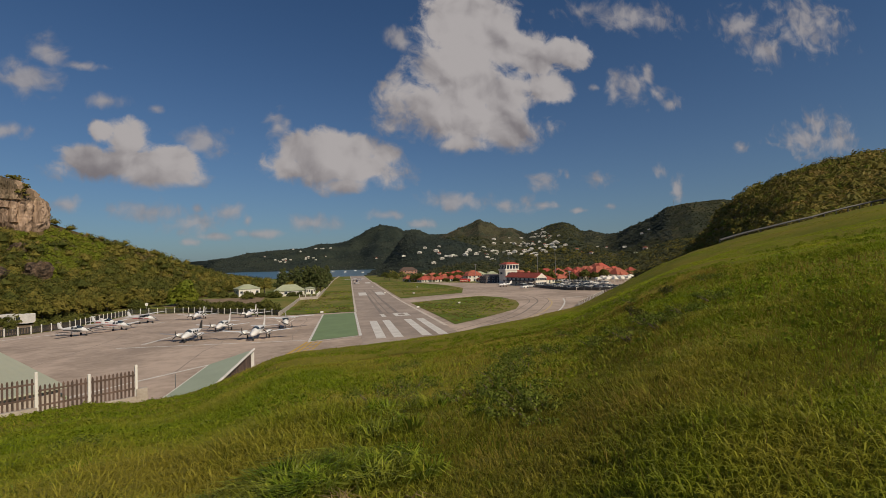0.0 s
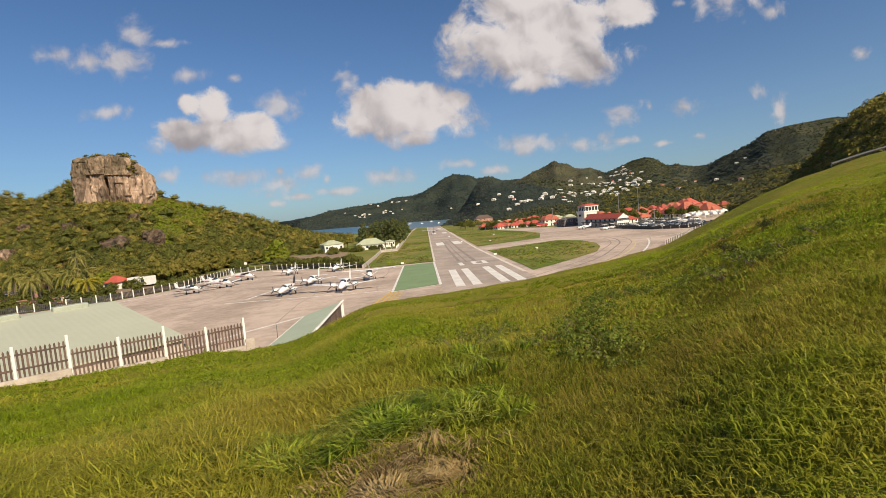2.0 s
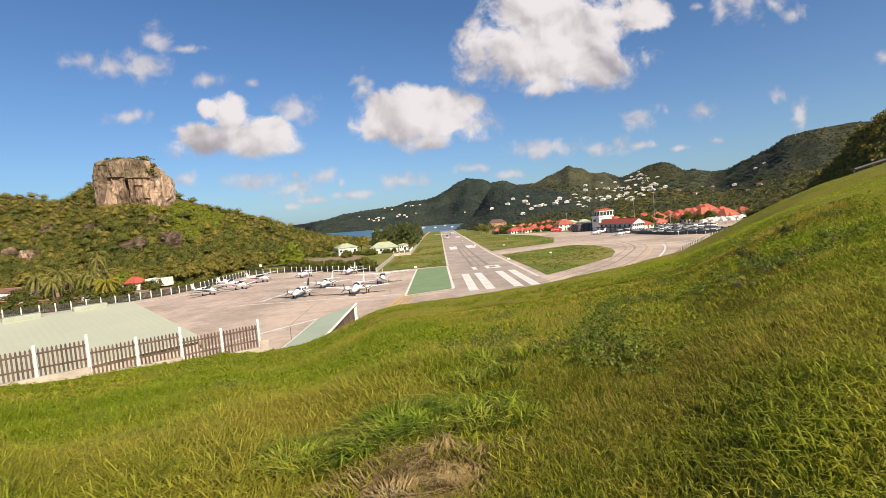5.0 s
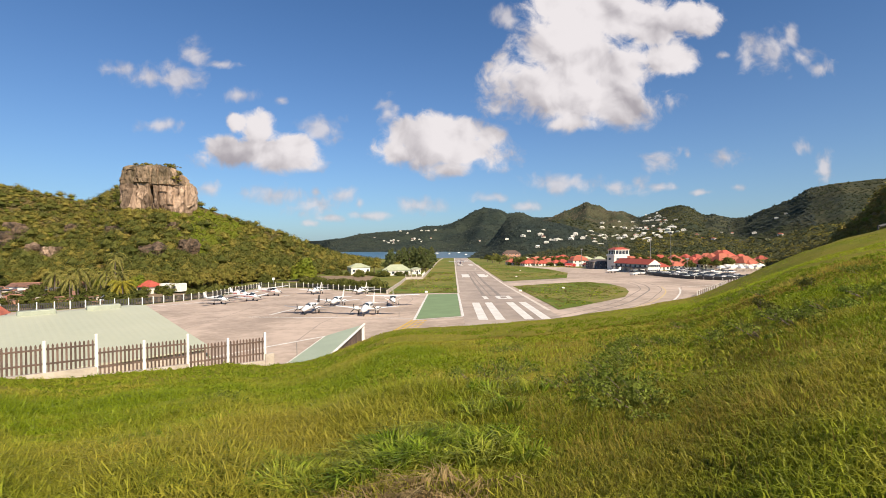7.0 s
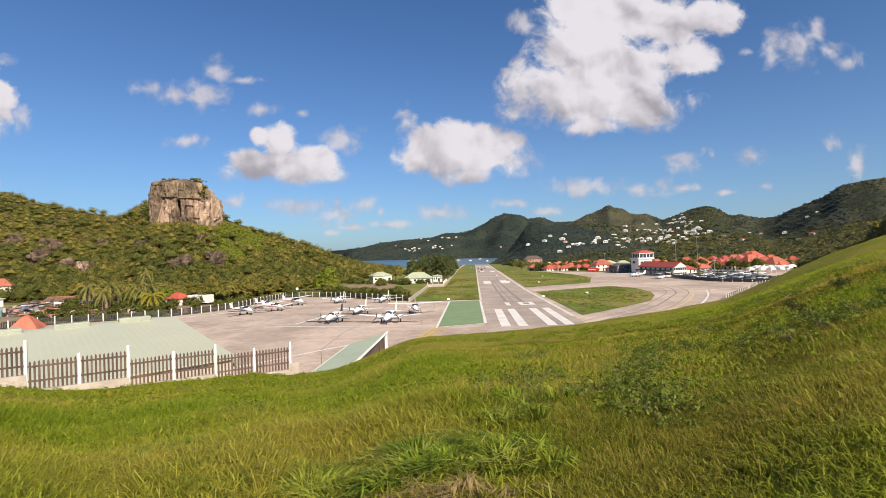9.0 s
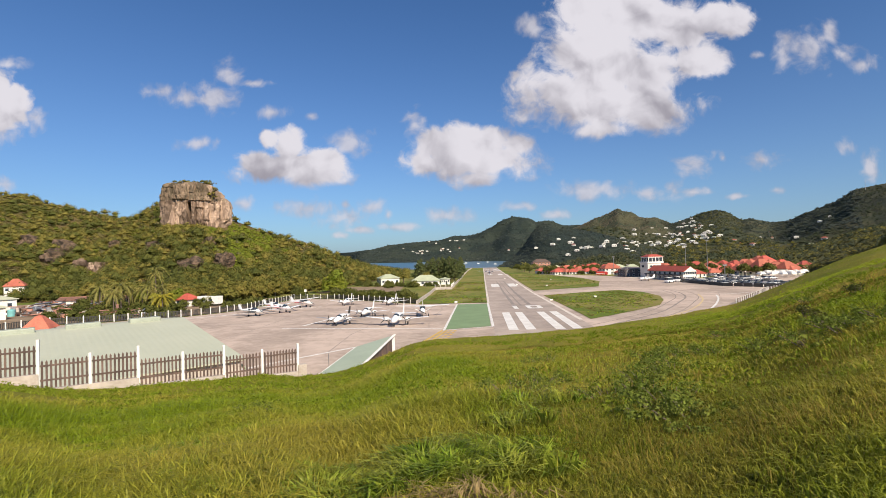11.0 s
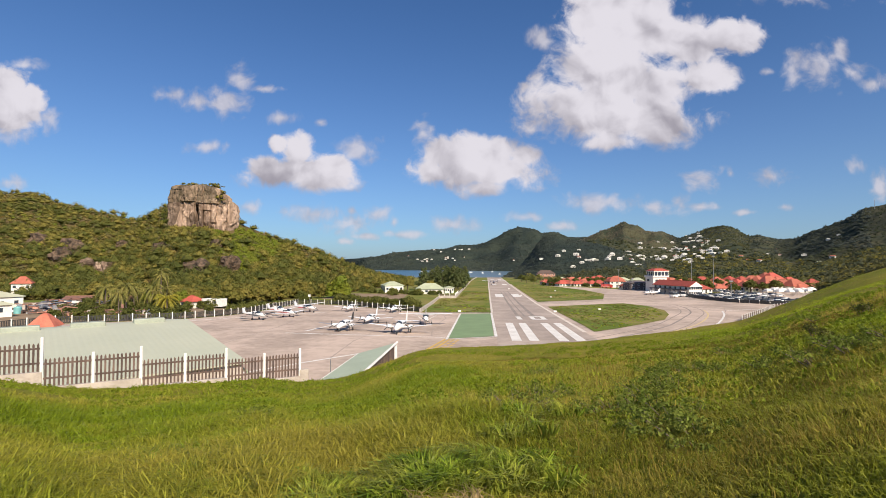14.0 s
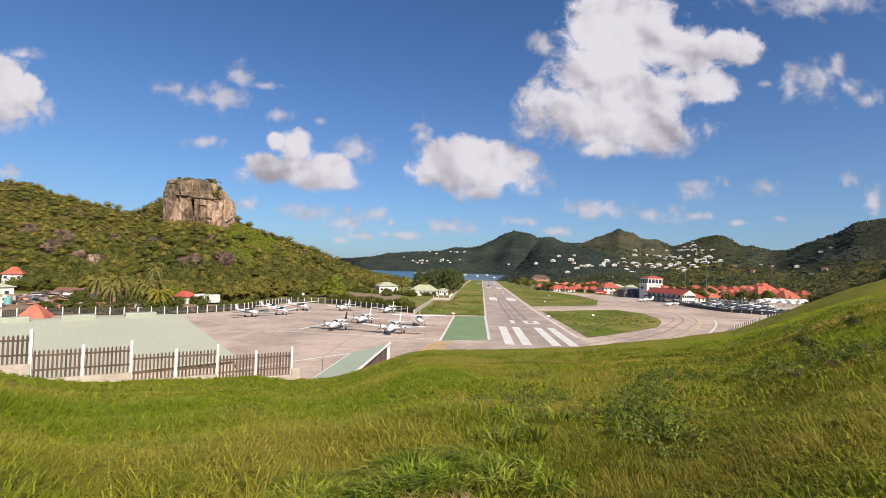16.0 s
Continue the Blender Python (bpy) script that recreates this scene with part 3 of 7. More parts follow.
# ground sheet of the whole valley, out to the horizon
gxs = np.concatenate([np.linspace(-4500, -700, 12), np.linspace(-600, 700, 66), np.linspace(900, 4500, 10)])
gys = np.concatenate([np.linspace(-400, 60, 12), np.linspace(70, 820, 151), np.linspace(900, 4800, 14)])
ground = solid("ground", grid_mesh("ground", gxs, gys, lambda x, y: plain(y) - 0.04), "field", "flat valley ground with short dry grass", "ground", kind="structure", smooth=True)
sea = solid("water", mesh("water", [(-4500, 640, SEA_Z), (4500, 640, SEA_Z), (4500, 4900, SEA_Z), (-4500, 4900, SEA_Z)], np.array([[0, 1, 2, 3]])), "sea", "blue bay water with small ripples beyond the runway", "sea", kind="structure")

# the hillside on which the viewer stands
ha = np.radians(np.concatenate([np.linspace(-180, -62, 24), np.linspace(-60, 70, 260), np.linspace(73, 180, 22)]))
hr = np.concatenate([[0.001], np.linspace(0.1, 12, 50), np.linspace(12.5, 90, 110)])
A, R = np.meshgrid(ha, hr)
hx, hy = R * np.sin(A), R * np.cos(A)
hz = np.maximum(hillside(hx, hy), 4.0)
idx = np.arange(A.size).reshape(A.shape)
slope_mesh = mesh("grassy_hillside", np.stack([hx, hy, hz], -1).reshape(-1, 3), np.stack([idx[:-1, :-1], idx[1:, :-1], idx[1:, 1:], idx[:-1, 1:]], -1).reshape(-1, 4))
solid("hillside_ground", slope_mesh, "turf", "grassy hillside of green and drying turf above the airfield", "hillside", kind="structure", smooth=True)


def uv_band(profile, base, crest, across, deep, rough, bend, seed, back=1.35, zb=None):
    """Height field of a range of hills: skyline slope, foot and crest distance as functions of across/ahead. Returns arrays."""
    us = np.linspace(profile[0][0], profile[-1][0], across)
    vs = np.interp(us, *zip(*profile))
    d0, d1 = np.interp(us, *zip(*base)), np.interp(us, *zip(*crest))
    ts = np.concatenate([np.linspace(0, 1, deep), np.linspace(1.03, 2.0, max(6, deep // 5))])
    U, T = np.meshgrid(us, ts)
    D = np.where(T <= 1, d0 + (d1 - d0) * T, d1 * (1 + (back - 1) * (T - 1)))
    X, Y = U * D, D
    foot = plain(d0) if zb is None else np.full_like(d0, zb)
    top = EYE[2] + vs * d1
    rise = np.clip(T, 0, 1) ** bend
    Z = foot + (top - foot) * rise
    size = (d1 - d0)
    Z = Z + rough * size * 0.2 * fractal(X / size.mean() * 3 + seed, Y / size.mean() * 3, 5) * np.clip(np.sin(np.pi * np.clip(T, 0, 1)), 0, 1)
    Z = np.where(T > 1, top - (top - 2) * np.clip(T - 1, 0, 1) ** 1.2, Z)
    return X, Y, Z, U, T


def band_mesh(name, X, Y, Z):
    i = np.arange(X.size).reshape(X.shape)
    return mesh(name, np.stack([X, Y, Z], -1).reshape(-1, 3), np.stack([i[:-1, :-1], i[:-1, 1:], i[1:, 1:], i[1:, :-1]], -1).reshape(-1, 4))


LEFT_SKY = [(-1.9, 0.14), (-1.3, 0.15), (-0.953, 0.148), (-0.900, 0.152), (-0.853, 0.131), (-0.789, 0.116), (-0.701, 0.097), (-0.672, 0.089), (-0.637, 0.110), (-0.602, 0.120), (-0.53, 0.112), (-0.456, 0.084), (-0.403, 0.0635), (-0.333, 0.040), (-0.252, 0.008), (-0.182, -0.019), (-0.12, -0.034), (-0.088, -0.038)]
LEFT_FOOT = [(-1.9, 190), (-0.95, 205), (-0.75, 215), (-0.57, 180), (-0.43, 190), (-0.32, 235), (-0.24, 260), (-0.18, 320), (-0.088, 430)]
LEFT_TOP = [(-1.9, 420), (-0.85, 420), (-0.70, 390), (-0.6, 300), (-0.45, 300), (-0.333, 370), (-0.25, 440), (-0.18, 500), (-0.088, 580)]
XA, YA, ZA, UA, TA = uv_band(LEFT_SKY, LEFT_FOOT, LEFT_TOP, 190, 70, 0.16, 1.3, 3.0)
solid("hill_of_scrub", band_mesh("hill_of_scrub", XA, YA, ZA), "scrub", "steep hill covered in green and olive scrub", "hill", kind="structure", smooth=True)

FAR_SKY = [(-0.75, 0.004), (-0.252, 0.0083), (-0.205, 0.0103), (-0.164, 0.0146), (-0.130, 0.0225), (-0.081, 0.0267), (-0.022, 0.0284), (0.002, 0.0363), (0.044, 0.0370), (0.086, 0.0493), (0.103, 0.0619), (0.128, 0.0733), (0.161, 0.0693), (0.177, 0.0609), (0.198, 0.0641), (0.211, 0.0604), (0.232, 0.0531), (0.263, 0.0515), (0.36, 0.045), (0.5, 0.03)]
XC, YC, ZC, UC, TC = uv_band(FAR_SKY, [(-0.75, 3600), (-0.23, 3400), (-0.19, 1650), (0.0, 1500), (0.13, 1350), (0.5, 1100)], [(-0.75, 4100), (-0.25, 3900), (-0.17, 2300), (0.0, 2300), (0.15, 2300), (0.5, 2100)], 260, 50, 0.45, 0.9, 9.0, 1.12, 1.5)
# the headland's dark colour stands in for cloud shadow
solid("headland_hills", band_mesh("headland_hills", XC, YC, ZC), "shaded_far_forest", "wooded headland hills across the bay, coloured as in cloud shade", "hill", kind="structure", smooth=True)

EAST_SKY = [(0.06, -0.036), (0.09, -0.0275), (0.13, -0.014), (0.18, 0.002), (0.225, 0.024), (0.256, 0.0493), (0.297, 0.0650), (0.309, 0.0660), (0.328, 0.0725), (0.338, 0.0790), (0.344, 0.0850), (0.350, 0.0835), (0.357, 0.0770), (0.366, 0.0728), (0.388, 0.0622), (0.420, 0.0665), (0.456, 0.0519), (0.476, 0.0585), (0.517, 0.0728), (0.543, 0.0781), (0.569, 0.0718), (0.594, 0.0562), (0.615, 0.0581), (0.656, 0.0492), (0.691, 0.0510), (0.713, 0.0619), (0.759, 0.0782), (0.791, 0.0902), (0.826, 0.112), (0.883, 0.122), (0.985, 0.132), (1.05, 0.13), (1.6, 0.12)]
XD, YD, ZD, UD, TD = uv_band(EAST_SKY, [(0.06, 720), (0.14, 560), (0.3, 440), (0.5, 400), (0.65, 330), (0.9, 230), (1.6, 180)], [(0.06, 860), (0.2, 1300), (0.256, 1700), (0.35, 1900), (0.43, 1800), (0.46, 1500), (0.55, 1300), (0.66, 1300), (0.76, 1000), (0.9, 800), (1.6, 500)], 380, 80, 0.28, 1.45, 21.0)
solid("mountain_ridge", band_mesh("mountain_ridge", XD, YD, ZD), "forest", "green mountain ridge with scattered villas on its slopes", "mountain", kind="structure", smooth=True)

SPUR_SKY = [(0.105, -0.026), (0.125, -0.012), (0.150, 0.016), (0.170, 0.044), (0.184, 0.0566), (0.2055, 0.0615), (0.2247, 0.054), (0.2554, 0.0462), (0.2938, 0.0395), (0.332, 0.0285), (0.3587, 0.022), (0.40, 0.008), (0.44, -0.004)]
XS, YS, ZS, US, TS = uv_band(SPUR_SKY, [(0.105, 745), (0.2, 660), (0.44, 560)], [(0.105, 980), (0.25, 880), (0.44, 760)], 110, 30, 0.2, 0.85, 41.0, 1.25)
# spur coloured as if under a cloud's shadow
solid("dark_spur", band_mesh("dark_spur", XS, YS, ZS), "shaded_far_forest", "wooded spur in front of the bare peak, coloured as in cloud shade", "hill", kind="structure", smooth=True)

NEAR_SKY = [(0.88, 0.0), (0.93, 0.045), (0.985, 0.098), (1.044, 0.140), (1.161, 0.180), (1.28, 0.215), (1.5, 0.26), (2.4, 0.3)]
XE, YE, ZE, UE, TE = uv_band(NEAR_SKY, [(0.88, 150), (1.2, 80), (2.4, 45)], [(0.88, 330), (1.0, 260), (1.24, 190), (2.4, 110)], 90, 40, 0.12, 0.9, 31.0)
solid("wooded_hill", band_mesh("wooded_hill", XE, YE, ZE), "scrub", "steep wooded hill in dark green leaf", "hill", kind="structure", smooth=True)

# ---------------------------------------------------------------- airfield surfaces


def edge(y):
    """The runway's western edge line."""
    return 1.9 + 0.063 * y


RW = 18.0
sheet("pavement_apron", [(-60, 40), (-97, 99), (-93.8, 111.0), (-84.8, 114.6), (-70.2, 124.2), (-64.4, 134.0), (-61.2, 145.5), (-61.5, 189), (-44, 182), (-10, 148.5), (edge(148.5), 148.5), (edge(60), 60), (edge(60), 40)], 0.02, "asphalt", "worn pale asphalt parking apron with faint stains", "apron")
sheet("pavement_taxiway", [(edge(60) + RW, 60), (40, 80), (50, 101), (72, 122), (112, 169), (127, 183), (140, 230), (142, 300), (119, 324), (106, 342), (101, 353), (79, 385), (edge(392) + RW, 430), (edge(390) + RW, 390), (edge(200) + RW, 200), (edge(100) + RW, 100)], 0.02, "asphalt", "worn pale asphalt taxiway and terminal apron", "taxiway")
runway = sheet("runway", [(edge(40), 40), (edge(40) + RW, 40), (edge(692) + RW, 692), (edge(692), 692)], 0.04, "tarmac", "long grey asphalt runway sloping to the bay", "runway")
LIFT = 0.055
for k in (0.25, 0.75):
    sheet("edge_line", [(edge(148) - 0.6 + (0 if k < 0.5 else RW), 98 if k > 0.5 else 148), (edge(148) + 0.1 + (0 if k < 0.5 else RW), 98 if k > 0.5 else 148), (edge(690) + 0.1 + (0 if k < 0.5 else RW), 690), (edge(690) - 0.6 + (0 if k < 0.5 else RW), 690)] if k < 0.5 else [(edge(99) + RW - 0.4, 99), (edge(99) + RW + 0.45, 99), (edge(690) + RW + 0.45, 690), (edge(690) + RW - 0.4, 690)], LIFT, "kerb", "pale concrete edging", "", parent=runway)
for k in range(4):
    x0 = edge(86) + (2.6, 5.7, 10.9, 14.0)[k]
    dx = edge(117) - edge(86)
    sheet("threshold_stripe", [(x0, 86), (x0 + 1.75, 86), (x0 + 1.75 + dx, 117), (x0 + dx, 117)], LIFT, "white_line", "white threshold stripe", "", parent=runway)
# the painted 1 and 0
nx, ny = edge(130), 126
sheet("digit_one", [(nx + 6.0, ny), (nx + 7.2, ny), (nx + 7.6, ny + 9), (nx + 6.4, ny + 9)], LIFT, "white_line", "painted number one", "", parent=runway)
for q in ([(9.6, 0), (13.6, 0), (13.65, 2.0), (9.65, 2.0)], [(9.9, 7.2), (14.0, 7.2), (14.05, 9.2), (10.0, 9.2)], [(9.65, 2.0), (10.8, 2.0), (11.1, 7.2), (9.9, 7.2)], [(12.4, 2.0), (13.65, 2.0), (14.0, 7.2), (12.8, 7.2)]):
    sheet("digit_zero", [(nx + a, ny + b) for a, b in q], LIFT, "white_line", "painted number nought", "", parent=runway)
for y0, y1 in ((240, 268), (405, 430), (560, 585)):
    for off in (2.6, 11.4):
        sheet("touchdown_mark", [(edge(y0) + off, y0), (edge(y0) + off + 4, y0), (edge(y1) + off + 4, y1), (edge(y1) + off, y1)], LIFT, "white_line", "white touchdown mark", "", parent=runway)
for off, w in ((6.3, 1.0), (10.6, 1.2), (8.4, 0.5)):
    sheet("tyre_mark", [(edge(135) + off, 135), (edge(135) + off + w, 135), (edge(300) + off + w * 0.6, 300), (edge(300) + off, 300)], LIFT - 0.008, "rubber", "dark rubber tyre mark", "", parent=runway)

pad = sheet("painted_pad", [(-1.4, 88.5), (7.2, 92), (10.3, 145), (1.6, 144)], 0.06, "pad", "green painted surface beside the runway threshold", "painted pad")
sheet("pad_line", [(-1.85, 87.5), (-1.4, 87.5), (1.6, 144), (1.15, 144)], 0.075, "white_line", "white line", "", parent=pad)
sheet("pad_line", [(7.3, 91.5), (7.85, 91.5), (10.9, 146), (10.35, 146)], 0.075, "white_line", "white line", "", parent=pad)
sheet("pad_line", [(-1.85, 87.0), (7.6, 91.0), (7.6, 91.5), (-1.85, 87.5)], 0.075, "white_line", "white line", "", parent=pad)
marks = thing("apron_markings", "yellow hold bars and white lines on the apron", "ground marking", kind="structure")
for k in range(4):
    # two unbroken bars and two broken ones
    spans = [(0.0, 1.0)] if k < 2 else [(n / 6, (n + 0.6) / 6) for n in range(6)]
    for f0, f1 in spans:
        at = lambda f, w: (-4.9 + 1.0 * k + w + f * (2.9 - 0.2 * k), 75 + 13 * f)
        sheet("yellow_bar", [at(f0, 0), at(f0, 0.45), at(f1, 0.45), at(f1, 0)], 0.05, "yellow_line", "", "", parent=marks)
for q in ([(-34, 95.5), (-2, 89.6), (-2, 90.1), (-34, 96.1)], [(-27.6, 56.0), (-13.2, 73.6), (-12.8, 73.3), (-27.2, 55.6)], [(-66, 119), (-40, 148), (-40.6, 148.6), (-66.6, 119.6)], [(-31.2, 99.0), (-30.4, 99.0), (-26.4, 118), (-27.1, 118)]):
    sheet("white_line", q, 0.05, "white_line", "", "", parent=marks)


def strip(name, points, width, lift, mat, parent):
    """A painted or worn band of one width along a bent line."""
    pts = [Vector(p) for p in points]
    ends = [pts[0] * 2 - pts[1]] + pts + [pts[-1] * 2 - pts[-2]]
    line = []
    for a, b, c, d in zip(ends, ends[1:], ends[2:], ends[3:]):
        for k in range(6):
            t = k / 6
            line.append(0.5 * (2 * b + (c - a) * t + (2 * a - 5 * b + 4 * c - d) * t * t + (3 * b - a - 3 * c + d) * t ** 3))
    line.append(pts[-1])
    v = []
    for i, p in enumerate(line):
        n = (line[min(i + 1, len(line) - 1)] - line[max(i - 1, 0)]).normalized() * width / 2
        v += [(p.x - n.y, p.y + n.x, plain(p.y + n.x) + lift), (p.x + n.y, p.y - n.x, plain(p.y - n.x) + lift)]
    return part(name, Shape().add(v, [(2 * i + 1, 2 * i + 3, 2 * i + 2, 2 * i) for i in range(len(line) - 1)]), mat, parent)


strip("white_line", [(50.5, 101.5), (54.1, 105.8), (60.0, 113.8), (69.1, 128.0), (78.5, 144.2), (85.2, 157.6)], 0.5, 0.05, "white_line", marks)
strip("yellow_line", [(30, 88), (36.6, 94.0), (46.5, 103.0), (55.7, 114.2), (65.0, 128.3), (74.1, 144.6), (82.2, 163.3)], 0.4, 0.05, "faded_yellow", marks)
WORN = [(26, 87), (37.2, 98.6), (49.3, 113.3), (63.2, 135.7), (72.4, 151.6), (79.5, 169.5), (84.4, 188.9)]
for off, w in ((0, 0.5), (-2.6, 0.3), (3.4, 0.25)):
    strip("tyre_mark", [(x + off, y - 0.35 * off) for x, y in WORN], w, 0.045, "rubber", marks)
strip("white_line", [(88, 160), (104, 168), (118, 176)], 0.5, 0.05, "white_line", marks)

# sealed joints across the old asphalt
for q in ([(-70, 108), (-2, 97)], [(-66, 128), (0, 112)], [(-71, 150), (1, 128)], [(-58, 60), (-66, 200)], [(-38, 56), (-42, 178)], [(-18, 66), (-16, 150)], [(-5, 92), (-2, 147)], [(40, 82), (118, 178)], [(60, 112), (52, 103)], [(98, 152), (136, 290)], [(84, 200), (140, 214)], [(90, 250), (141, 260)], [(86, 300), (136, 300)], [(70, 128), (96, 176)], [(96, 176), (110, 330)]):
    (ax, ay), (bx, by) = q
    n = 9
    pts = [(ax + (bx - ax) * k / n + 0.5 * math.sin(k * 2.3 + ax), ay + (by - ay) * k / n + 0.5 * math.cos(k * 3.1 + by)) for k in range(n + 1)]
    d = Vector((bx - ax, by - ay)).normalized() * 0.11
    for (px, py), (qx, qy) in zip(pts, pts[1:]):
        sheet("sealed_joint", [(px - d.y, py + d.x), (px + d.y, py - d.x), (qx + d.y, qy - d.x), (qx - d.y, qy + d.x)], 0.034, "sealant", "", "", parent=marks)

sheet("grass_island", [(33, 176), (52, 189), (67.6, 197.8), (71, 182), (68, 160), (62, 143), (54, 127), (43, 114.5), (34.5, 105.5), (28.2, 99.6), (29.2, 112)], 0.10, "field", "mown green grass between runway and taxiway", "grass")
sheet("grass_island", [(34.4, 205), (50, 214), (67.3, 223.6), (82, 270), (84, 320), (77.6, 375), (60, 420), (48, 420)], 0.10, "field", "mown green grass between runway and terminal apron", "grass")
sheet("grass_strip", [(-10, 149.5), (edge(149.5) - 0.7, 149.5), (edge(690) - 0.7, 690), (30, 690), (17.5, 538), (6.3, 341), (0, 228), (-7.2, 228)], 0.08, "field", "mown grass strip along the runway", "grass")
sheet("beach", [(-120, 690), (160, 690), (230, 742), (-200, 742)], 0.05, "soil", "narrow pale sand beach at the runway's end", "beach")

# ---------------------------------------------------------------- placing helpers


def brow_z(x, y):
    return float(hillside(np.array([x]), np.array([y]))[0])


def on_slope(band, u, v):
    """The point of a range of hills that is seen along across/ahead u and up/ahead v."""
    X, Y, Z, U, T = band
    cost = np.where(T <= 1, np.abs(U - u) + np.abs((Z - EYE[2]) / Y - v), 9)
    k = np.unravel_index(np.argmin(cost), cost.shape)
    return float(X[k]), float(Y[k]), float(Z[k])


def slope_z(band, x, y):
    X, Y, Z, U, T = band
    k = np.unravel_index(np.argmin((X - x) ** 2 + (Y - y) ** 2), X.shape)
    return float(Z[k])


SPUR = (XS, YS, ZS, US, TS)
LEFT, FAR, EAST, NEAR = (XA, YA, ZA, UA, TA), (XC, YC, ZC, UC, TC), (XD, YD, ZD, UD, TD), (XE, YE, ZE, UE, TE)

# ---------------------------------------------------------------- leaves and grass


def leaves(centres, radii, count, size, flat=0.8, seed=1, core=True, small=False):
    """Crowns of separate leaf blades round the centres, each with a dense heart."""
    g = np.random.default_rng(seed)
    n = len(centres)
    if small:
        count, size = count * 2, size * 0.74
    c, r = np.repeat(np.asarray(centres, float), count, 0), np.repeat(np.asarray(radii, float), count)
    d = g.normal(size=(n * count, 3))
    d[:, 2] = np.abs(d[:, 2]) * 0.9 - 0.25
    d /= np.linalg.norm(d, axis=1, keepdims=True)
    lump = 0.78 + 0.3 * g.random(n * count) * (1 + 0.5 * np.sin(5 * d[:, 0] + 3 * r) * np.cos(4 * d[:, 1] + c[:, 0]))
    p = c + d * (r * lump)[:, None] * (1, 1, flat)
    nrm = d + g.normal(size=d.shape) * 0.22
    nrm /= np.linalg.norm(nrm, axis=1, keepdims=True)
    t = np.cross(nrm, g.normal(size=d.shape))
    t /= np.linalg.norm(t, axis=1, keepdims=True)
    b = np.cross(nrm, t)
    s = (r * size * (0.6 + 0.8 * g.random(n * count)))[:, None]
    v = np.stack([p - t * s, p - b * s * 0.6 + nrm * s * 0.15, p + t * s, p + b * s * 0.6 + nrm * s * 0.15], 1).reshape(-1, 3)
    q = np.arange(len(v)).reshape(-1, 4)
    if small:
        # far crowns: one pointed blade a leaf
        v = v.reshape(-1, 4, 3)[:, [0, 2, 3]].reshape(-1, 3)
        q = np.arange(len(v)).reshape(-1, 3)
    if not core:
        return v, [q]
    o = np.array([(1, 0, 0), (0, 1, 0), (-1, 0, 0), (0, -1, 0), (0, 0, 1), (0, 0, -0.7)], float) * (0.72, 0.72, 0.72 * flat)
    f = np.array([(0, 1, 4), (1, 2, 4), (2, 3, 4), (3, 0, 4), (1, 0, 5), (2, 1, 5), (3, 2, 5), (0, 3, 5)])
    w = (np.asarray(centres, float)[:, None, :] + o[None] * np.asarray(radii, float)[:, None, None]).reshape(-1, 3)
    tri = (f[None] + (np.arange(n) * 6)[:, None, None]).reshape(-1, 3) + len(v)
    return np.concatenate([v, w]), [q, tri]


def blades(x, y, z, height, width, lean, seed, plain_blade=False):
    """Bent grass blades rooted at the points."""
    g = np.random.default_rng(seed)
    n = len(x)
    a, t = g.random(n) * 2 * np.pi, g.random(n) * 2 * np.pi
    side = np.stack([np.cos(a), np.sin(a), np.zeros(n)], 1) * (width / 2)[:, None]
    out = np.stack([np.cos(t) - 0.12, np.sin(t) + 0.05, np.zeros(n)], 1) * (lean * height)[:, None]
    p = np.stack([x, y, z], 1)
    up = np.zeros((n, 3))
    up[:, 2] = height
    m, e = p + out * 0.35 + up * 0.62, p + out + up * (1 - 0.35 * lean)[:, None]
    v = np.stack([p - side, p + side, m + side * 0.8, m - side * 0.8, e], 1).reshape(-1, 3)
    if plain_blade:
        v = np.stack([p - side, p + side, e], 1).reshape(-1, 3)
        return v, [np.arange(3 * n).reshape(-1, 3)]
    i = np.arange(n)[:, None] * 5
    return v, [i + np.array([[0, 1, 2, 3]]), i + np.array([[3, 2, 4]])]


DRY = (-0.02, 3.72, 0.58, 0.42)


def sow(n, r0, r1, a0, a1, seed):
    g = np.random.default_rng(seed)
    a = np.radians(a0 + (a1 - a0) * g.random(n) + 5 * g.normal(size=n))
    r = np.sqrt(r0 ** 2 + (r1 ** 2 - r0 ** 2) * g.random(n))
    keep = r < np.interp(a, BROW_A, BROW_R, period=2 * np.pi) + 0.6
    x, y = (r * np.sin(a))[keep], (r * np.cos(a))[keep]
    keep = ((x - DRY[0]) / DRY[2]) ** 2 + ((y - DRY[1]) / DRY[3]) ** 2 > 0.8 + 0.5 * g.random(len(x))
    return x[keep], y[keep], g


def lawn(name, n, r0, r1, h, w, lean, seed, mat="blade", label="", a0=-50, a1=64):
    x, y, g = sow(n, r0, r1, a0, a1, seed)
    patch = np.clip(0.8 + 1.2 * fractal(x * 0.35 + 3, y * 0.35, 3), 0.5, 1.4)
    hh = h * patch * (0.5 + 0.8 * g.random(len(x))) * np.clip(1.0 - 0.05 * (x - 1.0), 0.7, 1.5)
    v, f = blades(x, y, hillside(x, y) - 0.02, hh, w * (0.6 + 0.8 * g.random(len(x))), lean * (0.5 + g.random(len(x))), seed + 50, plain_blade=r1 > 30)
    return solid(name, mesh(name, v, f), mat, label, "grass", kind="stuff")


lawn("grass", 130000, 2.0, 9.0, 0.14, 0.0105, 1.0, 11, label="green and yellowing wild grass on the hillside")
lawn("grass", 120000, 8.5, 22.0, 0.155, 0.022, 1.0, 12, label="green and yellowing wild grass on the hillside")
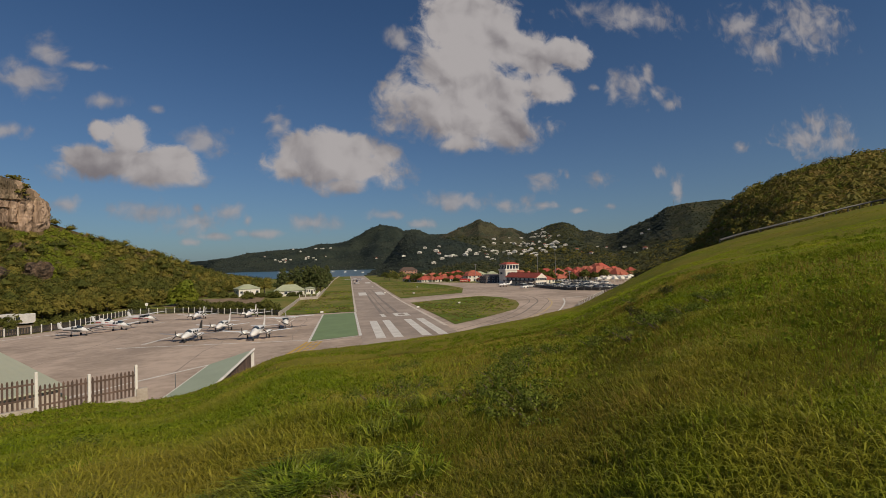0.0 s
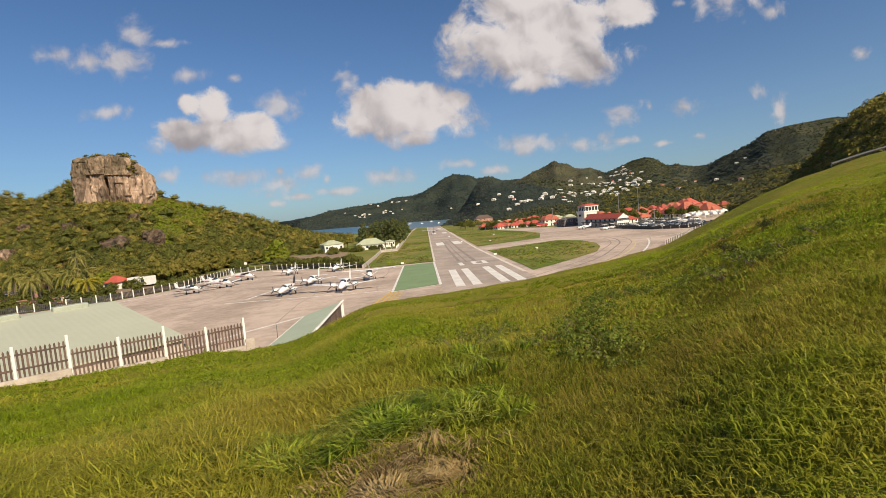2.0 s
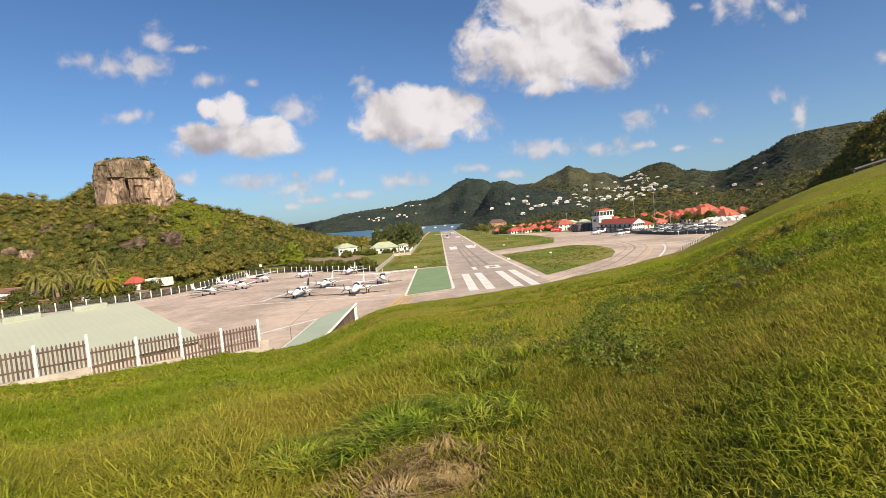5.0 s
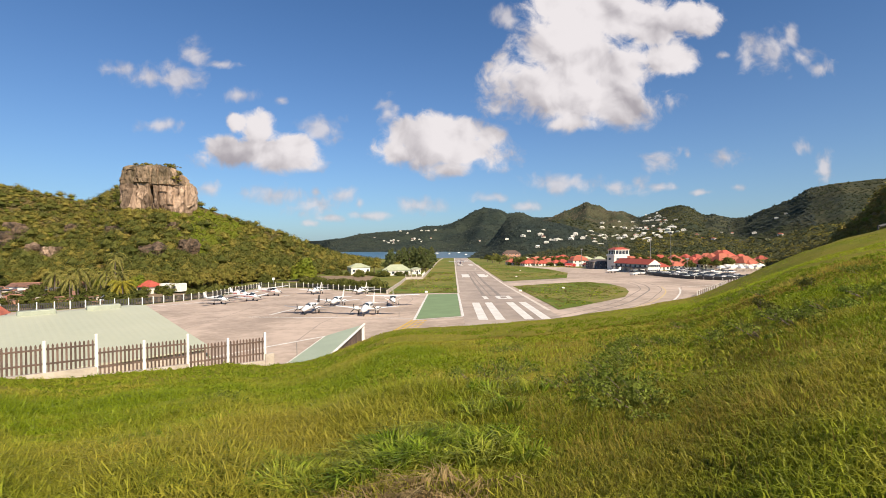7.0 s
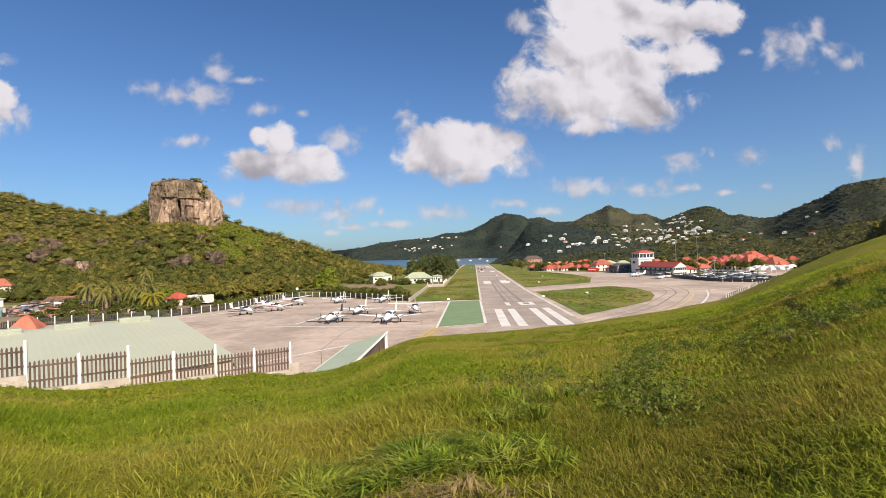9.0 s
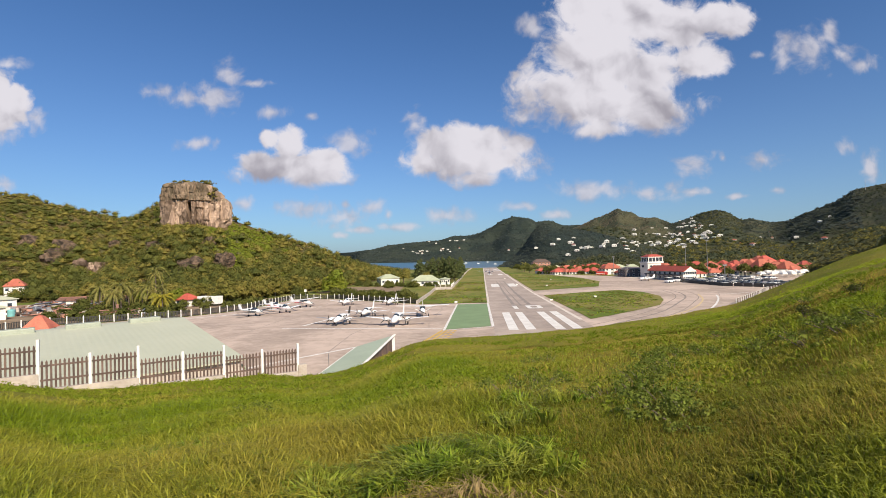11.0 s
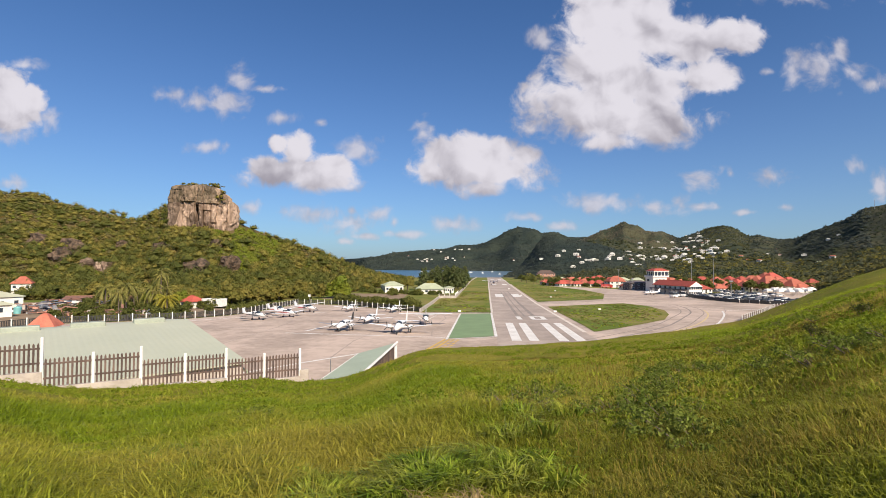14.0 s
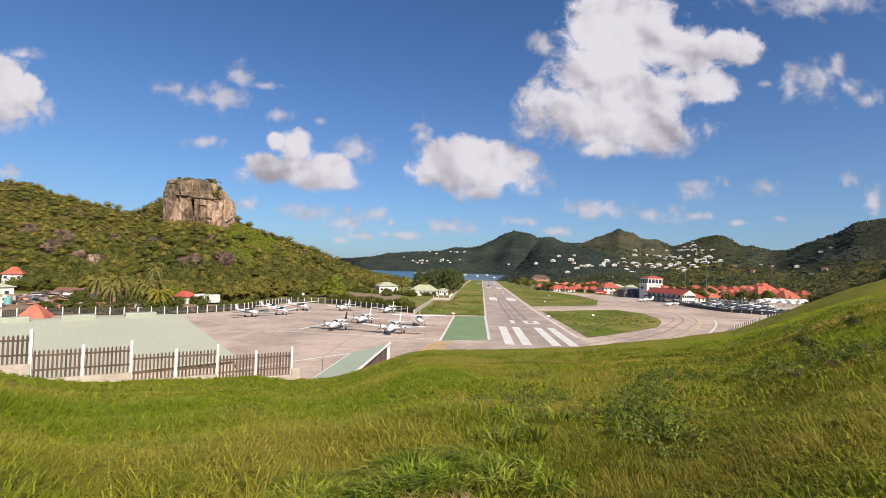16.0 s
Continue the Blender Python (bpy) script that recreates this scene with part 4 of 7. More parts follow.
lawn("grass", 80000, 21.0, 64.0, 0.16, 0.045, 0.8, 13, label="green and yellowing wild grass on the hillside")

lawn("grass", 52000, 11.0, 42.0, 0.17, 0.036, 1.1, 44, "lush", "lush bright green grass on the upper slope", a0=24, a1=62)
lawn("grass", 42000, 7.0, 19.0, 0.2, 0.019, 1.2, 45, label="long bent green grass on the hillside", a0=-52, a1=6)
lawn("tall_grass", 22000, 3.4, 9.5, 0.33, 0.014, 1.3, 41, label="longer bent grass blades on the near slope", a0=-52, a1=4)
lawn("tall_grass", 30000, 3.0, 9.5, 0.18, 0.009, 0.8, 42, "rank", "darker long grass on the near slope", a0=2, a1=31)
lawn("tall_grass", 22000, 3.2, 12.0, 0.18, 0.012, 1.0, 43, "blade", "lighter long grass on the rising slope", a0=36, a1=58)

for k, (n, r0, r1, h, w) in enumerate(((7000, 0.4, 2.2, 0.12, 0.016), (7000, 2.0, 14.0, 0.16, 0.036), (4000, 13.0, 34.0, 0.18, 0.08))):
    lawn("grass", n, r0, r1, h, w, 0.8, 15 + k, label="green and yellowing wild grass on the hillside", a0=64 if r0 > 1 else -180, a1=310 if r0 > 1 else 180)

x, y, g = sow(4500, 3.5, 20.0, 4, 62, 19)
keep = fractal(x * 0.3 + 8, y * 0.3, 3) > -0.12
x, y = x[keep], y[keep]
v, f = blades(x, y, hillside(x, y) - 0.02, 0.2 * (0.6 + 0.6 * g.random(len(x))), 0.005 + 0.001 * np.hypot(x, y), 0.4 * (0.4 + g.random(len(x))), 20)
solid("seeding_grass", mesh("seeding_grass", v, f), "seed", "thin brown seed stems standing over the grass", "grass", kind="stuff")


def tuft(n, cx, cy, sx, sy, h, w, lean, seed, name, mat, label, turn=0.0):
    g = np.random.default_rng(seed)
    a, r = g.random(n) * 2 * np.pi, np.sqrt(g.random(n))
    px, py = sx * r * np.cos(a), sy * r * np.sin(a)
    t = radians(turn)
    x, y = cx + px * math.cos(t) - py * math.sin(t), cy + px * math.sin(t) + py * math.cos(t)
    v, f = blades(x, y, hillside(x, y) - 0.02, h * (0.4 + 0.8 * g.random(n)), w * (0.6 + 0.8 * g.random(n)), lean * (0.4 + g.random(n)), seed)
    return solid(name, mesh(name, v, f), mat, label, "grass", kind="stuff")


BROWNED = "brown seeding grass in a drying patch of the slope"
for k, (n, cx, cy, sx, sy, h, w, turn) in enumerate([(6000, 4.9, 5.6, 2.8, 2.2, 0.17, 0.006, 20), (4000, 6.6, 6.6, 2.6, 2.2, 0.17, 0.007, 20), (2500, 2.6, 5.0, 1.5, 1.1, 0.15, 0.006, 0), (9000, 10.5, 19.5, 6.5, 3.2, 0.17, 0.022, -38), (4000, 5.0, 24.0, 5.0, 2.6, 0.16, 0.024, 0), (1600, -5.6, 11.2, 1.7, 1.0, 0.15, 0.012, 15), (900, -1.4, 9.8, 1.4, 0.7, 0.13, 0.010, 0)]):
    tuft(n, cx, cy, sx, sy, h, w, 0.55, 130 + k, "seeding_grass", "seed", BROWNED, turn)
for k, (cx, cy, sx, sy, n, turn) in enumerate([(-0.95, 5.2, 1.1, 0.55, 1600, -12), (0.1, 5.3, 0.9, 0.55, 1500, 8), (-2.1, 5.5, 1.1, 0.6, 1100, 0), (-0.3, 4.9, 0.6, 0.25, 700, 10), (0.75, 5.0, 0.5, 0.35, 500, 0), (-3.0, 6.4, 0.9, 0.5, 600, 0), (1.45, 8.3, 0.7, 0.5, 420, 0), (-4.2, 7.4, 0.8, 0.5, 420, 20), (0.9, 6.6, 0.5, 0.3, 220, 0)]):
    tuft(int(n * 1.25), cx, cy, sx, sy, 0.31, 0.021, 1.0, 70 + k, "tall_grass", "tall", "clump of tall dark green grass blades", turn)
x, y, g = sow(7000, 7.0, 32.0, -50, 60, 23)
keep = fractal(x * 0.25 + 4, y * 0.25 + 2, 3) > -0.05
x, y = x[keep], y[keep]
v, f = leaves(np.stack([x, y, hillside(x, y) + 0.03], 1), 0.06 + 0.08 * g.random(len(x)) + 0.002 * np.hypot(x, y), 12, 0.26, 0.8, 24, core=False)
solid("clover", mesh("clover", v, f), "clover", "low broad-leaved green weeds among the grass", "weeds", kind="stuff")
tuft(2600, DRY[0], DRY[1], DRY[2], DRY[3], 0.10, 0.012, 1.9, 90, "dry_grass", "straw", "flattened patch of dry straw on the slope")
tuft(500, DRY[0] - 0.2, DRY[1] + 0.45, 1.0, 0.2, 0.22, 0.014, 1.3, 91, "dry_grass", "straw", "flattened patch of dry straw on the slope")


def weed(seed, n, spread, h, mat, label, cat="shrub"):
    """A low broad-leaved plant: stems and separate leaves."""
    g = np.random.default_rng(seed)
    root = thing("shrub", label, cat, group="shrubs on the hillside")
    st, cs = Shape(), []
    for k in range(n):
        a, r = g.random() * 6.28, spread * math.sqrt(g.random())
        x, y, top = r * math.cos(a), r * math.sin(a), h * (0.5 + 0.6 * g.random())
        st.tube([(x * 0.3, y * 0.3, -0.1), (x * 0.8, y * 0.8, top * 0.6), (x, y, top)], [0.009, 0.007, 0.004], 4)
        cs.append((x, y, top * 0.85))
    v, f = leaves(cs, 0.07 + 0.07 * g.random(n), 40, 0.2, 0.9, seed, core=False)
    part("stem", st, "bark", root)
    part("foliage", mesh("foliage", v, f), mat, root)
    return root


weeds = [weed(31, 30, 0.75, 0.15, "weed_leaf", "low leafy green weed among the grass"), weed(32, 26, 0.7, 0.17, "weed_leaf", "dark green broad-leaved weed among the grass"), weed(33, 12, 0.2, 0.34, "leaf_dark", "small upright dark shrub in the grass")]
spots = [(2, 8.15, 10.77), (2, 9.5, 13.1), (0, 6.6, 8.9), (1, 7.2, 8.8), (0, 7.7, 9.0), (1, 8.4, 9.2), (1, 3.9, 9.8), (0, 4.6, 10.2), (0, 3.3, 7.2), (1, 2.85, 6.4), (1, 3.0, 5.9), (0, 2.8, 8.5), (0, 1.8, 10.5), (1, 5.5, 13.0), (0, 6.4, 13.6), (0, 1.2, 9.4), (1, 9.6, 9.8), (0, 5.2, 11.6), (2, 11.5, 14.0), (0, 12.5, 17.0), (0, 9.0, 16.0), (1, 13.5, 14.2), (0, -5.0, 12.0), (0, -8.0, 14.0), (0, 3.0, 15.5)]
spots += [(1, 3.4, 8.3), (1, 6.7, 12.4), (0, 7.2, 11.3), (1, 7.9, 9.9)]
for k, (kind_no, x, y) in enumerate(spots):
    m = pose(x, y, brow_z(x, y) - 0.03, 0, 0, 47 * k)
    if kind_no < 3 and not any(s[0] == kind_no for s in spots[:k]):
        weeds[kind_no].matrix_world = m
    else:
        copy_thing(weeds[kind_no], m)

# ---------------------------------------------------------------- the rock and the scrub hill


def crag():
    """A flat-topped rock tower of jointed upright blocks."""
    n, m, high = 260, 90, 36.0
    g = np.random.default_rng(5)
    th = np.linspace(0, 2 * np.pi, n, endpoint=False)
    joints = np.sort(np.linspace(0, 2 * np.pi, 19, endpoint=False) + 0.22 * (g.random(19) - 0.5))
    col = np.searchsorted(joints, th) % 19
    gap = np.abs(np.angle(np.exp(1j * (th[:, None] - joints[None])))).min(1)
    weak = (0.3 + 1.0 * g.random(19) ** 2)[np.abs(np.angle(np.exp(1j * (th[:, None] - joints[None])))).argmin(1)]
    crack = -3.6 * weak * np.exp(-(gap / 0.042) ** 2)
    breaks = np.sort(g.random((19, 3)) * 0.8 + 0.1, 1)
    push = 2.2 * (g.random((19, 4)) - 0.5)
    front = 4.78
    turn = lambda c: np.angle(np.exp(1j * (th - c)))
    chimney = np.exp(-(turn(front - 0.31) / 0.085) ** 6)
    cleft = np.exp(-(turn(front - 0.31) / 0.05) ** 2)
    brow = np.exp(-(turn(front + 0.12) / 0.5) ** 8)
    corner = np.clip((turn(front + 0.80) + 0.12) / 0.12, 0, 1) * (turn(front + 0.9) < 1.3)
    right = np.clip((turn(front + 0.35) + 0.1) / 0.6, 0, 1) * (turn(front + 0.9) < 1.2)
    rings = []
    for h in np.linspace(0, 1, m):
        c, s = np.cos(th), np.sin(th)
        base = (np.abs(c / 17.6) ** 3.2 + np.abs(s / 13.5) ** 3.2) ** (-1 / 3.2)
        swell = 0.80 + 0.23 * math.sin(math.pi * min(1.0, h * 0.85 + 0.05))
        cell = push[col, (h > breaks[col]).sum(1)]
        cap = math.sqrt(max(0.0, 1 - max(0, (h - 0.88) / 0.12) ** 2.5))
        shoulder = -1.2 * right * np.clip((h - 0.66) / 0.06, 0, 1) - 2.2 * right * np.clip((h - 0.86) / 0.04, 0, 1)
        rough = 2.0 * fractal(th * 4 + 9, np.full(n, h * 5.0), 5) + 0.9 * fractal(th * 22, np.full(n, h * 20.0), 4)
        deep = -9.0 * chimney * (0.36 < h < 0.64) - 2.5 * cleft * (h <= 0.36 or h >= 0.64)
        deep = deep + 1.3 * brow * (h > 0.66) - 2.2 * corner * np.clip((h - 0.70) / 0.04, 0, 1)
        r = (base * swell + (crack * (0.4 + abs(math.sin(h * 7 + 1))) + cell + rough + shoulder + deep) * min(1, cap * 2)) * max(cap, 0.02)
        x, y = r * c, r * s
        z = high * h + (1.6 * fractal(x * 0.14, y * 0.14, 3) - 0.9 * (x / 17)) * (h > 0.8)
        rings.append(np.stack([x, y, np.broadcast_to(z, x.shape)], 1))
    cut = int(m * 0.665)
    return Shape().loft(rings[:cut + 1]), Shape().loft(rings[cut:])


RX, RY = -0.529 * 285, 285.0
tower_rock = thing("rock_tower", "tall flat-topped rock tower of jointed tan stone on the hill", "rock", at=(RX, RY, 35.8), turn=24)
walls_of_rock, summit = crag()
part("rock_wall", walls_of_rock, "rock", tower_rock)
part("summit", summit, "rock_upper", tower_rock, "darker weathered upper tier of the rock")
g = np.random.default_rng(77)
tops = [(RX + 11 * (g.random() * 2 - 1), RY + 7 * (g.random() * 2 - 1), 71.0 + 0.9 * g.random()) for _ in range(48)] + [(RX + 12.5 + 4 * g.random(), RY - 7 - 4 * g.random(), 60 + 8 * g.random()) for _ in range(12)]
v, f = leaves(tops, 0.5 + 0.9 * g.random(60) ** 2, 40, 0.3, 0.9, 78)
solid("crag_scrub", mesh("crag_scrub", v, f), "leaf_mid", "sparse scrub growing along the rock's top", "scrub", kind="stuff")

x, y, z = on_slope(LEFT, -0.498, 0.057)
v, f = leaves([(x + 2.4 * math.cos(2.4 * k) * math.sqrt(k / 9), y - 2, z + 1.0 + 1.6 * math.sin(2.4 * k) * math.sqrt(k / 9)) for k in range(10)], [2.2] * 10, 110, 0.2, 0.9, 79)
solid("bright_bush", mesh("bright_bush", v, f), "leaf_light", "bright yellow-green bush growing below the rock", "bush")

# bushes against the foot of the rock
g = np.random.default_rng(80)
spots_ = [(RX - 17 + 34 * g.random(), RY - 15 - 5 * g.random()) for _ in range(60)]
v, f = leaves([(x, y, slope_z(LEFT, x, y) + 0.8) for x, y in spots_], 0.9 + 1.6 * g.random(60), 46, 0.22, 0.95, 81)
solid("crag_scrub", mesh("crag_scrub", v, f), "leaf_mid", "green scrub growing against the rock's foot", "scrub", kind="stuff")

CLEAR = [(RX + 4, RY - 8, 17)]
for k, (u, w, s) in enumerate([(-0.805, 0.033, 5), (-0.795, 0.022, 5), (-0.835, 0.010, 5), (-0.822, 0.018, 4), (-0.78, -0.007, 4), (-0.732, -0.013, 4), (-0.745, -0.010, 3), (-0.699, 0.035, 3.4), (-0.627, 0.030, 3), (-0.535, -0.018, 4.6), (-0.471, -0.009, 4.8), (-0.502, 0.035, 3.2), (-0.883, 0.045, 4.5), (-0.56, -0.012, 2.6)]):
    x, y, z = on_slope(LEFT, u, w)
    bm = bmesh.new()
    bmesh.ops.create_icosphere(bm, subdivisions=3, radius=1.0)
    for vert in bm.verts:
        d = vert.co.copy()
        q = 1 + 0.5 * noise.noise(d * 1.3 + Vector((k * 7.1, 0, 0))) + 0.25 * noise.noise(d * 3.7 + Vector((0, k * 3.3, 0)))
        c = max(abs(d.x), abs(d.y), abs(d.z))
        vert.co = Vector((d.x * 1.15, d.y, d.z)) * q * s * (0.45 + 0.55 / max(c, 0.5) * 0.8)
    me = bpy.data.meshes.new("boulder")
    bm.to_mesh(me)
    bm.free()
    tan = k in (4, 5, 6)
    solid("boulder", me, "rock" if tan else "boulder", "broken outcrop of tan rock among the scrub" if tan else "weathered dark brown boulder showing through the scrub", "boulder", "boulders on the hill", at=(x, y, z + s * 0.25), turn=31 * k)
    CLEAR.append((x - 0.12 * s * u, y - s * 0.9, s * 1.25))


def scatter(band, n, t0, t1, u0, u1, seed, weight=0.0):
    X, Y, Z, U, T = band
    g = np.random.default_rng(seed)
    u, t = u0 + (u1 - u0) * g.random(n), t0 + (t1 - t0) * g.random(n) ** (1 + weight)
    us, ts = U[0], T[:, 0]
    fi, fj = np.interp(t, ts, np.arange(len(ts))), np.interp(u, us, np.arange(len(us)))
    i, j = np.minimum(fi.astype(int), len(ts) - 2), np.minimum(fj.astype(int), len(us) - 2)
    a, b = fi - i, fj - j
    w = lambda F: (F[i, j] * (1 - a) + F[i + 1, j] * a) * (1 - b) + (F[i, j + 1] * (1 - a) + F[i + 1, j + 1] * a) * b
    return np.stack([w(X), w(Y), w(Z)], 1), g


def wood(name, band, n, t0, t1, u0, u1, r0, r1, count, size, mat, seed, label, sink=0.25, weight=0.0, clear=(), meadow=True):
    p, g = scatter(band, n, t0, t1, u0, u1, seed, weight)
    if band is LEFT and meadow:
        # an open, brighter slope below the rock
        u = p[:, 0] / p[:, 1]
        p = p[(((u + 0.425) / 0.055) ** 2 + ((p[:, 2] - 35) / 15) ** 2 > 1) | (g.random(len(p)) < 0.12)]
    for x, y, r in clear:
        p = p[(p[:, 0] - x) ** 2 + (p[:, 1] - y) ** 2 > r * r]
    r = r0 + (r1 - r0) * g.random(len(p)) ** 2
    p[:, 2] += r * sink
    v, f = leaves(p, r, count, size, 0.85, seed, small=True)
    return solid(name, mesh(name, v, f), mat, label, "scrub", kind="stuff")


SCRUB = "mixed green scrub and small trees covering the hill"
wood("hill_scrub", LEFT, 2600, 0.0, 1.01, -1.05, -0.09, 0.8, 2.2, 22, 0.26, "leaf", 101, SCRUB, 0.3, clear=CLEAR)
wood("hill_scrub", LEFT, 2400, 0.0, 1.0, -1.05, -0.09, 1.5, 3.8, 58, 0.19, "leaf_mid", 111, SCRUB, 0.85, clear=CLEAR)
wood("hill_scrub", LEFT, 1300, 0.05, 1.0, -0.95, -0.1, 1.0, 2.8, 40, 0.24, "leaf_light", 102, "bright yellow-green bushes among the hill scrub", 0.4, clear=CLEAR)
wood("hill_scrub", LEFT, 2600, 0.35, 0.95, -0.49, -0.36, 0.6, 1.7, 30, 0.24, "leaf_light", 113, "bright yellow-green bushes below the rock", 0.3, clear=CLEAR, meadow=False)
wood("hill_scrub", LEFT, 1500, 0.0, 0.95, -1.0, -0.1, 1.4, 4.2, 58, 0.19, "leaf_dark", 103, "dark green trees among the hill scrub", 0.8, clear=CLEAR)
wood("hill_scrub", LEFT, 2400, 0.12, 0.98, -1.0, -0.66, 0.7, 2.0, 26, 0.28, "leaf_dry", 114, "dry brown scrub on the slope", 0.3, clear=CLEAR)
wood("hill_scrub", LEFT, 900, 0.45, 1.0, -0.46, -0.15, 0.7, 1.8, 26, 0.28, "leaf_dry", 115, "dry brown scrub on the slope", 0.3, clear=CLEAR)
wood("hill_scrub", LEFT, 2200, 0.1, 1.0, -1.05, -0.12, 0.8, 2.4, 28, 0.26, "leaf_grey", 119, "dull olive bushes among the hill scrub", 0.5, clear=CLEAR)
wood("foot_trees", LEFT, 420, 0.0, 0.10, -0.85, -0.245, 2.2, 4.4, 90, 0.18, "leaf_mid", 104, "dense green trees at the foot of the hill", 0.6)
wood("hill_trees", LEFT, 300, 0.0, 0.42, -0.92, -0.2, 2.4, 5.2, 105, 0.15, "leaf_dark", 126, "round dark green trees standing above the scrub", 0.75, weight=0.5, clear=CLEAR)
wood("foot_trees", LEFT, 140, 0.0, 0.14, -0.85, -0.245, 2.0, 4.0, 90, 0.18, "leaf_dark", 116, "dense dark green trees at the foot of the hill", 0.7)
# paler leaves on this hill make up for the sun only grazing it
wood("near_wood", NEAR, 800, 0.0, 1.02, 0.88, 1.6, 1.8, 4.2, 22, 0.34, "leaf_mid", 105, "dense dark green wood on the near hill")
wood("near_wood", NEAR, 1000, 0.1, 1.02, 0.88, 1.6, 1.5, 3.2, 18, 0.34, "leaf", 108, "dense dark green wood on the near hill")
wood("near_wood", NEAR, 800, 0.0, 1.02, 0.88, 1.6, 1.2, 2.8, 18, 0.34, "leaf_light", 118, "light green bushes that brighten the near hill")
wood("ridge_wood", EAST, 4200, 0.05, 0.5, 0.12, 1.1, 2.0, 4.6, 8, 0.42, "hazed_ridge_leaf", 106, "green woods on the lower mountain slopes", weight=0.3)
wood("ridge_wood", EAST, 3200, 0.0, 0.34, 0.25, 1.1, 1.6, 4.0, 10, 0.42, "ridge_mid", 107, "green woods on the lower mountain slopes", weight=0.2)
wood("ridge_wood", EAST, 3000, 0.4, 0.995, 0.43, 1.1, 1.2, 3.0, 5, 0.5, "hazed_ridge_leaf", 109, "green woods along the mountain crest")
wood("ridge_wood", EAST, 2600, 0.42, 1.0, 0.245, 0.45, 1.2, 2.8, 6, 0.5, "peak_scrub", 117, "dry brown scrub on the bare peak")
wood("ridge_wood", EAST, 1200, 0.5, 1.0, 0.28, 0.41, 1.2, 2.8, 6, 0.5, "peak_scrub", 120, "dry brown scrub on the bare peak")
wood("ridge_wood", EAST, 1500, 0.45, 1.0, 0.50, 0.60, 1.6, 4.0, 7, 0.5, "ridge_mid", 121, "olive woods on the knoll with villas")
# these leaves carry the back ridge's cloud shadow in their colour
wood("ridge_wood", EAST, 2600, 0.5, 1.0, 0.44, 0.84, 1.8, 4.2, 6, 0.5, "shaded_far_leaf", 122, "woods along the back ridge in cloud-shade colours")
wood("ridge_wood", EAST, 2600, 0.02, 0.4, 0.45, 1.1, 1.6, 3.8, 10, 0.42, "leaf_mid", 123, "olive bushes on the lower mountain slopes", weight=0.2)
# spur and headland leaves are darkened for cloud shade too
wood("headland_wood", SPUR, 1500, 0.1, 1.02, 0.11, 0.42, 1.5, 3.2, 7, 0.46, "shaded_far_leaf", 124, "woods on the spur in cloud-shade colours", 0.1)
wood("headland_wood", FAR, 3800, 0.0, 1.01, -0.2, 0.3, 2.5, 6.0, 5, 0.5, "shaded_far_leaf", 110, "woods on the far headland in cloud-shade colours", 0.1)

# ---------------------------------------------------------------- the near fence on its stepped plinth
FENCE_A, FENCE_DIR, BAY = Vector((-9.98, 31.0, 0)), Vector((-3.73, -2.2, 0)) / 2, 2.165
fence_turn = math.degrees(math.atan2(FENCE_DIR.y, FENCE_DIR.x))
LEVELS = [19.33, 19.71, 20.18, 20.98, 21.6, 22.15]
near_fence = thing("fence", "weathered brown picket fence with white concrete posts on a stepped plinth", "fence", at=tuple(FENCE_A))
picket_mesh = Shape().loft([[(-w, -0.012, z), (w, -0.012, z), (w, 0.012, z), (-w, 0.012, z)] for w, z in ((0.046, -0.1), (0.046, 1.24), (0.014, 1.33))]).mesh("picket")
rail_mesh = Shape().box((BAY / 2, 0, 0), (BAY - 0.1, 0.05, 0.09), bevel=0.01).mesh("rail")
post_mesh = Shape().box((0, 0, 0.0), (0.14, 0.14, 2.5), bevel=0.02).mesh("post")
g = np.random.default_rng(3)
for lev, top in enumerate(LEVELS):
    for half in range(2):
        o = FENCE_DIR * (2 * lev + half)
        part("post", post_mesh, "post", near_fence, at=(o.x, o.y, top - 1.15 + (0.12 if half == 0 else 0)), turn=fence_turn)
        for h in (0.33, 1.07):
            part("rail", rail_mesh, "wood", near_fence, at=(o.x - 0.03 * math.sin(radians(fence_turn)), o.y, top - 1.42 + h), turn=fence_turn)
        for k in range(11):
            p = o + FENCE_DIR * ((k + 0.85) / 11.7)
            ob = part("picket", picket_mesh, "wood", near_fence, at=(p.x, p.y, top - 1.42 + 0.03 * g.random()), turn=fence_turn + 4 * (g.random() - 0.5))
    o = FENCE_DIR * (2 * lev)
    part("plinth", Shape().box((BAY, 0, -1.25), (2 * BAY + 0.06, 0.26, 2.5), bevel=0.02), "concrete", near_fence, at=(o.x, o.y, top - 1.53), turn=fence_turn)
end = FENCE_DIR * (-0.12)
part("plinth", Shape().box((0, 0, -1.2), (0.55, 0.34, 2.6), bevel=0.02), "concrete", near_fence, at=(end.x, end.y, 18.1), turn=fence_turn)

# ---------------------------------------------------------------- the hangar below the fence
RIDGE_END, ALONG, DOWN = Vector((-33.6, 60.0, 17.95)), Vector((-0.743, -0.67, 0)), Vector((0.67, -0.743, 0))
hangar = thing("hangar", "long hangar with a pale green ribbed metal roof and ridge vents", "hangar", at=(RIDGE_END.x, RIDGE_END.y, 11.8), turn=math.degrees(math.atan2(ALONG.y, ALONG.x)))
LONG, WIDE, RISE = 52.0, 22.2, 1.9
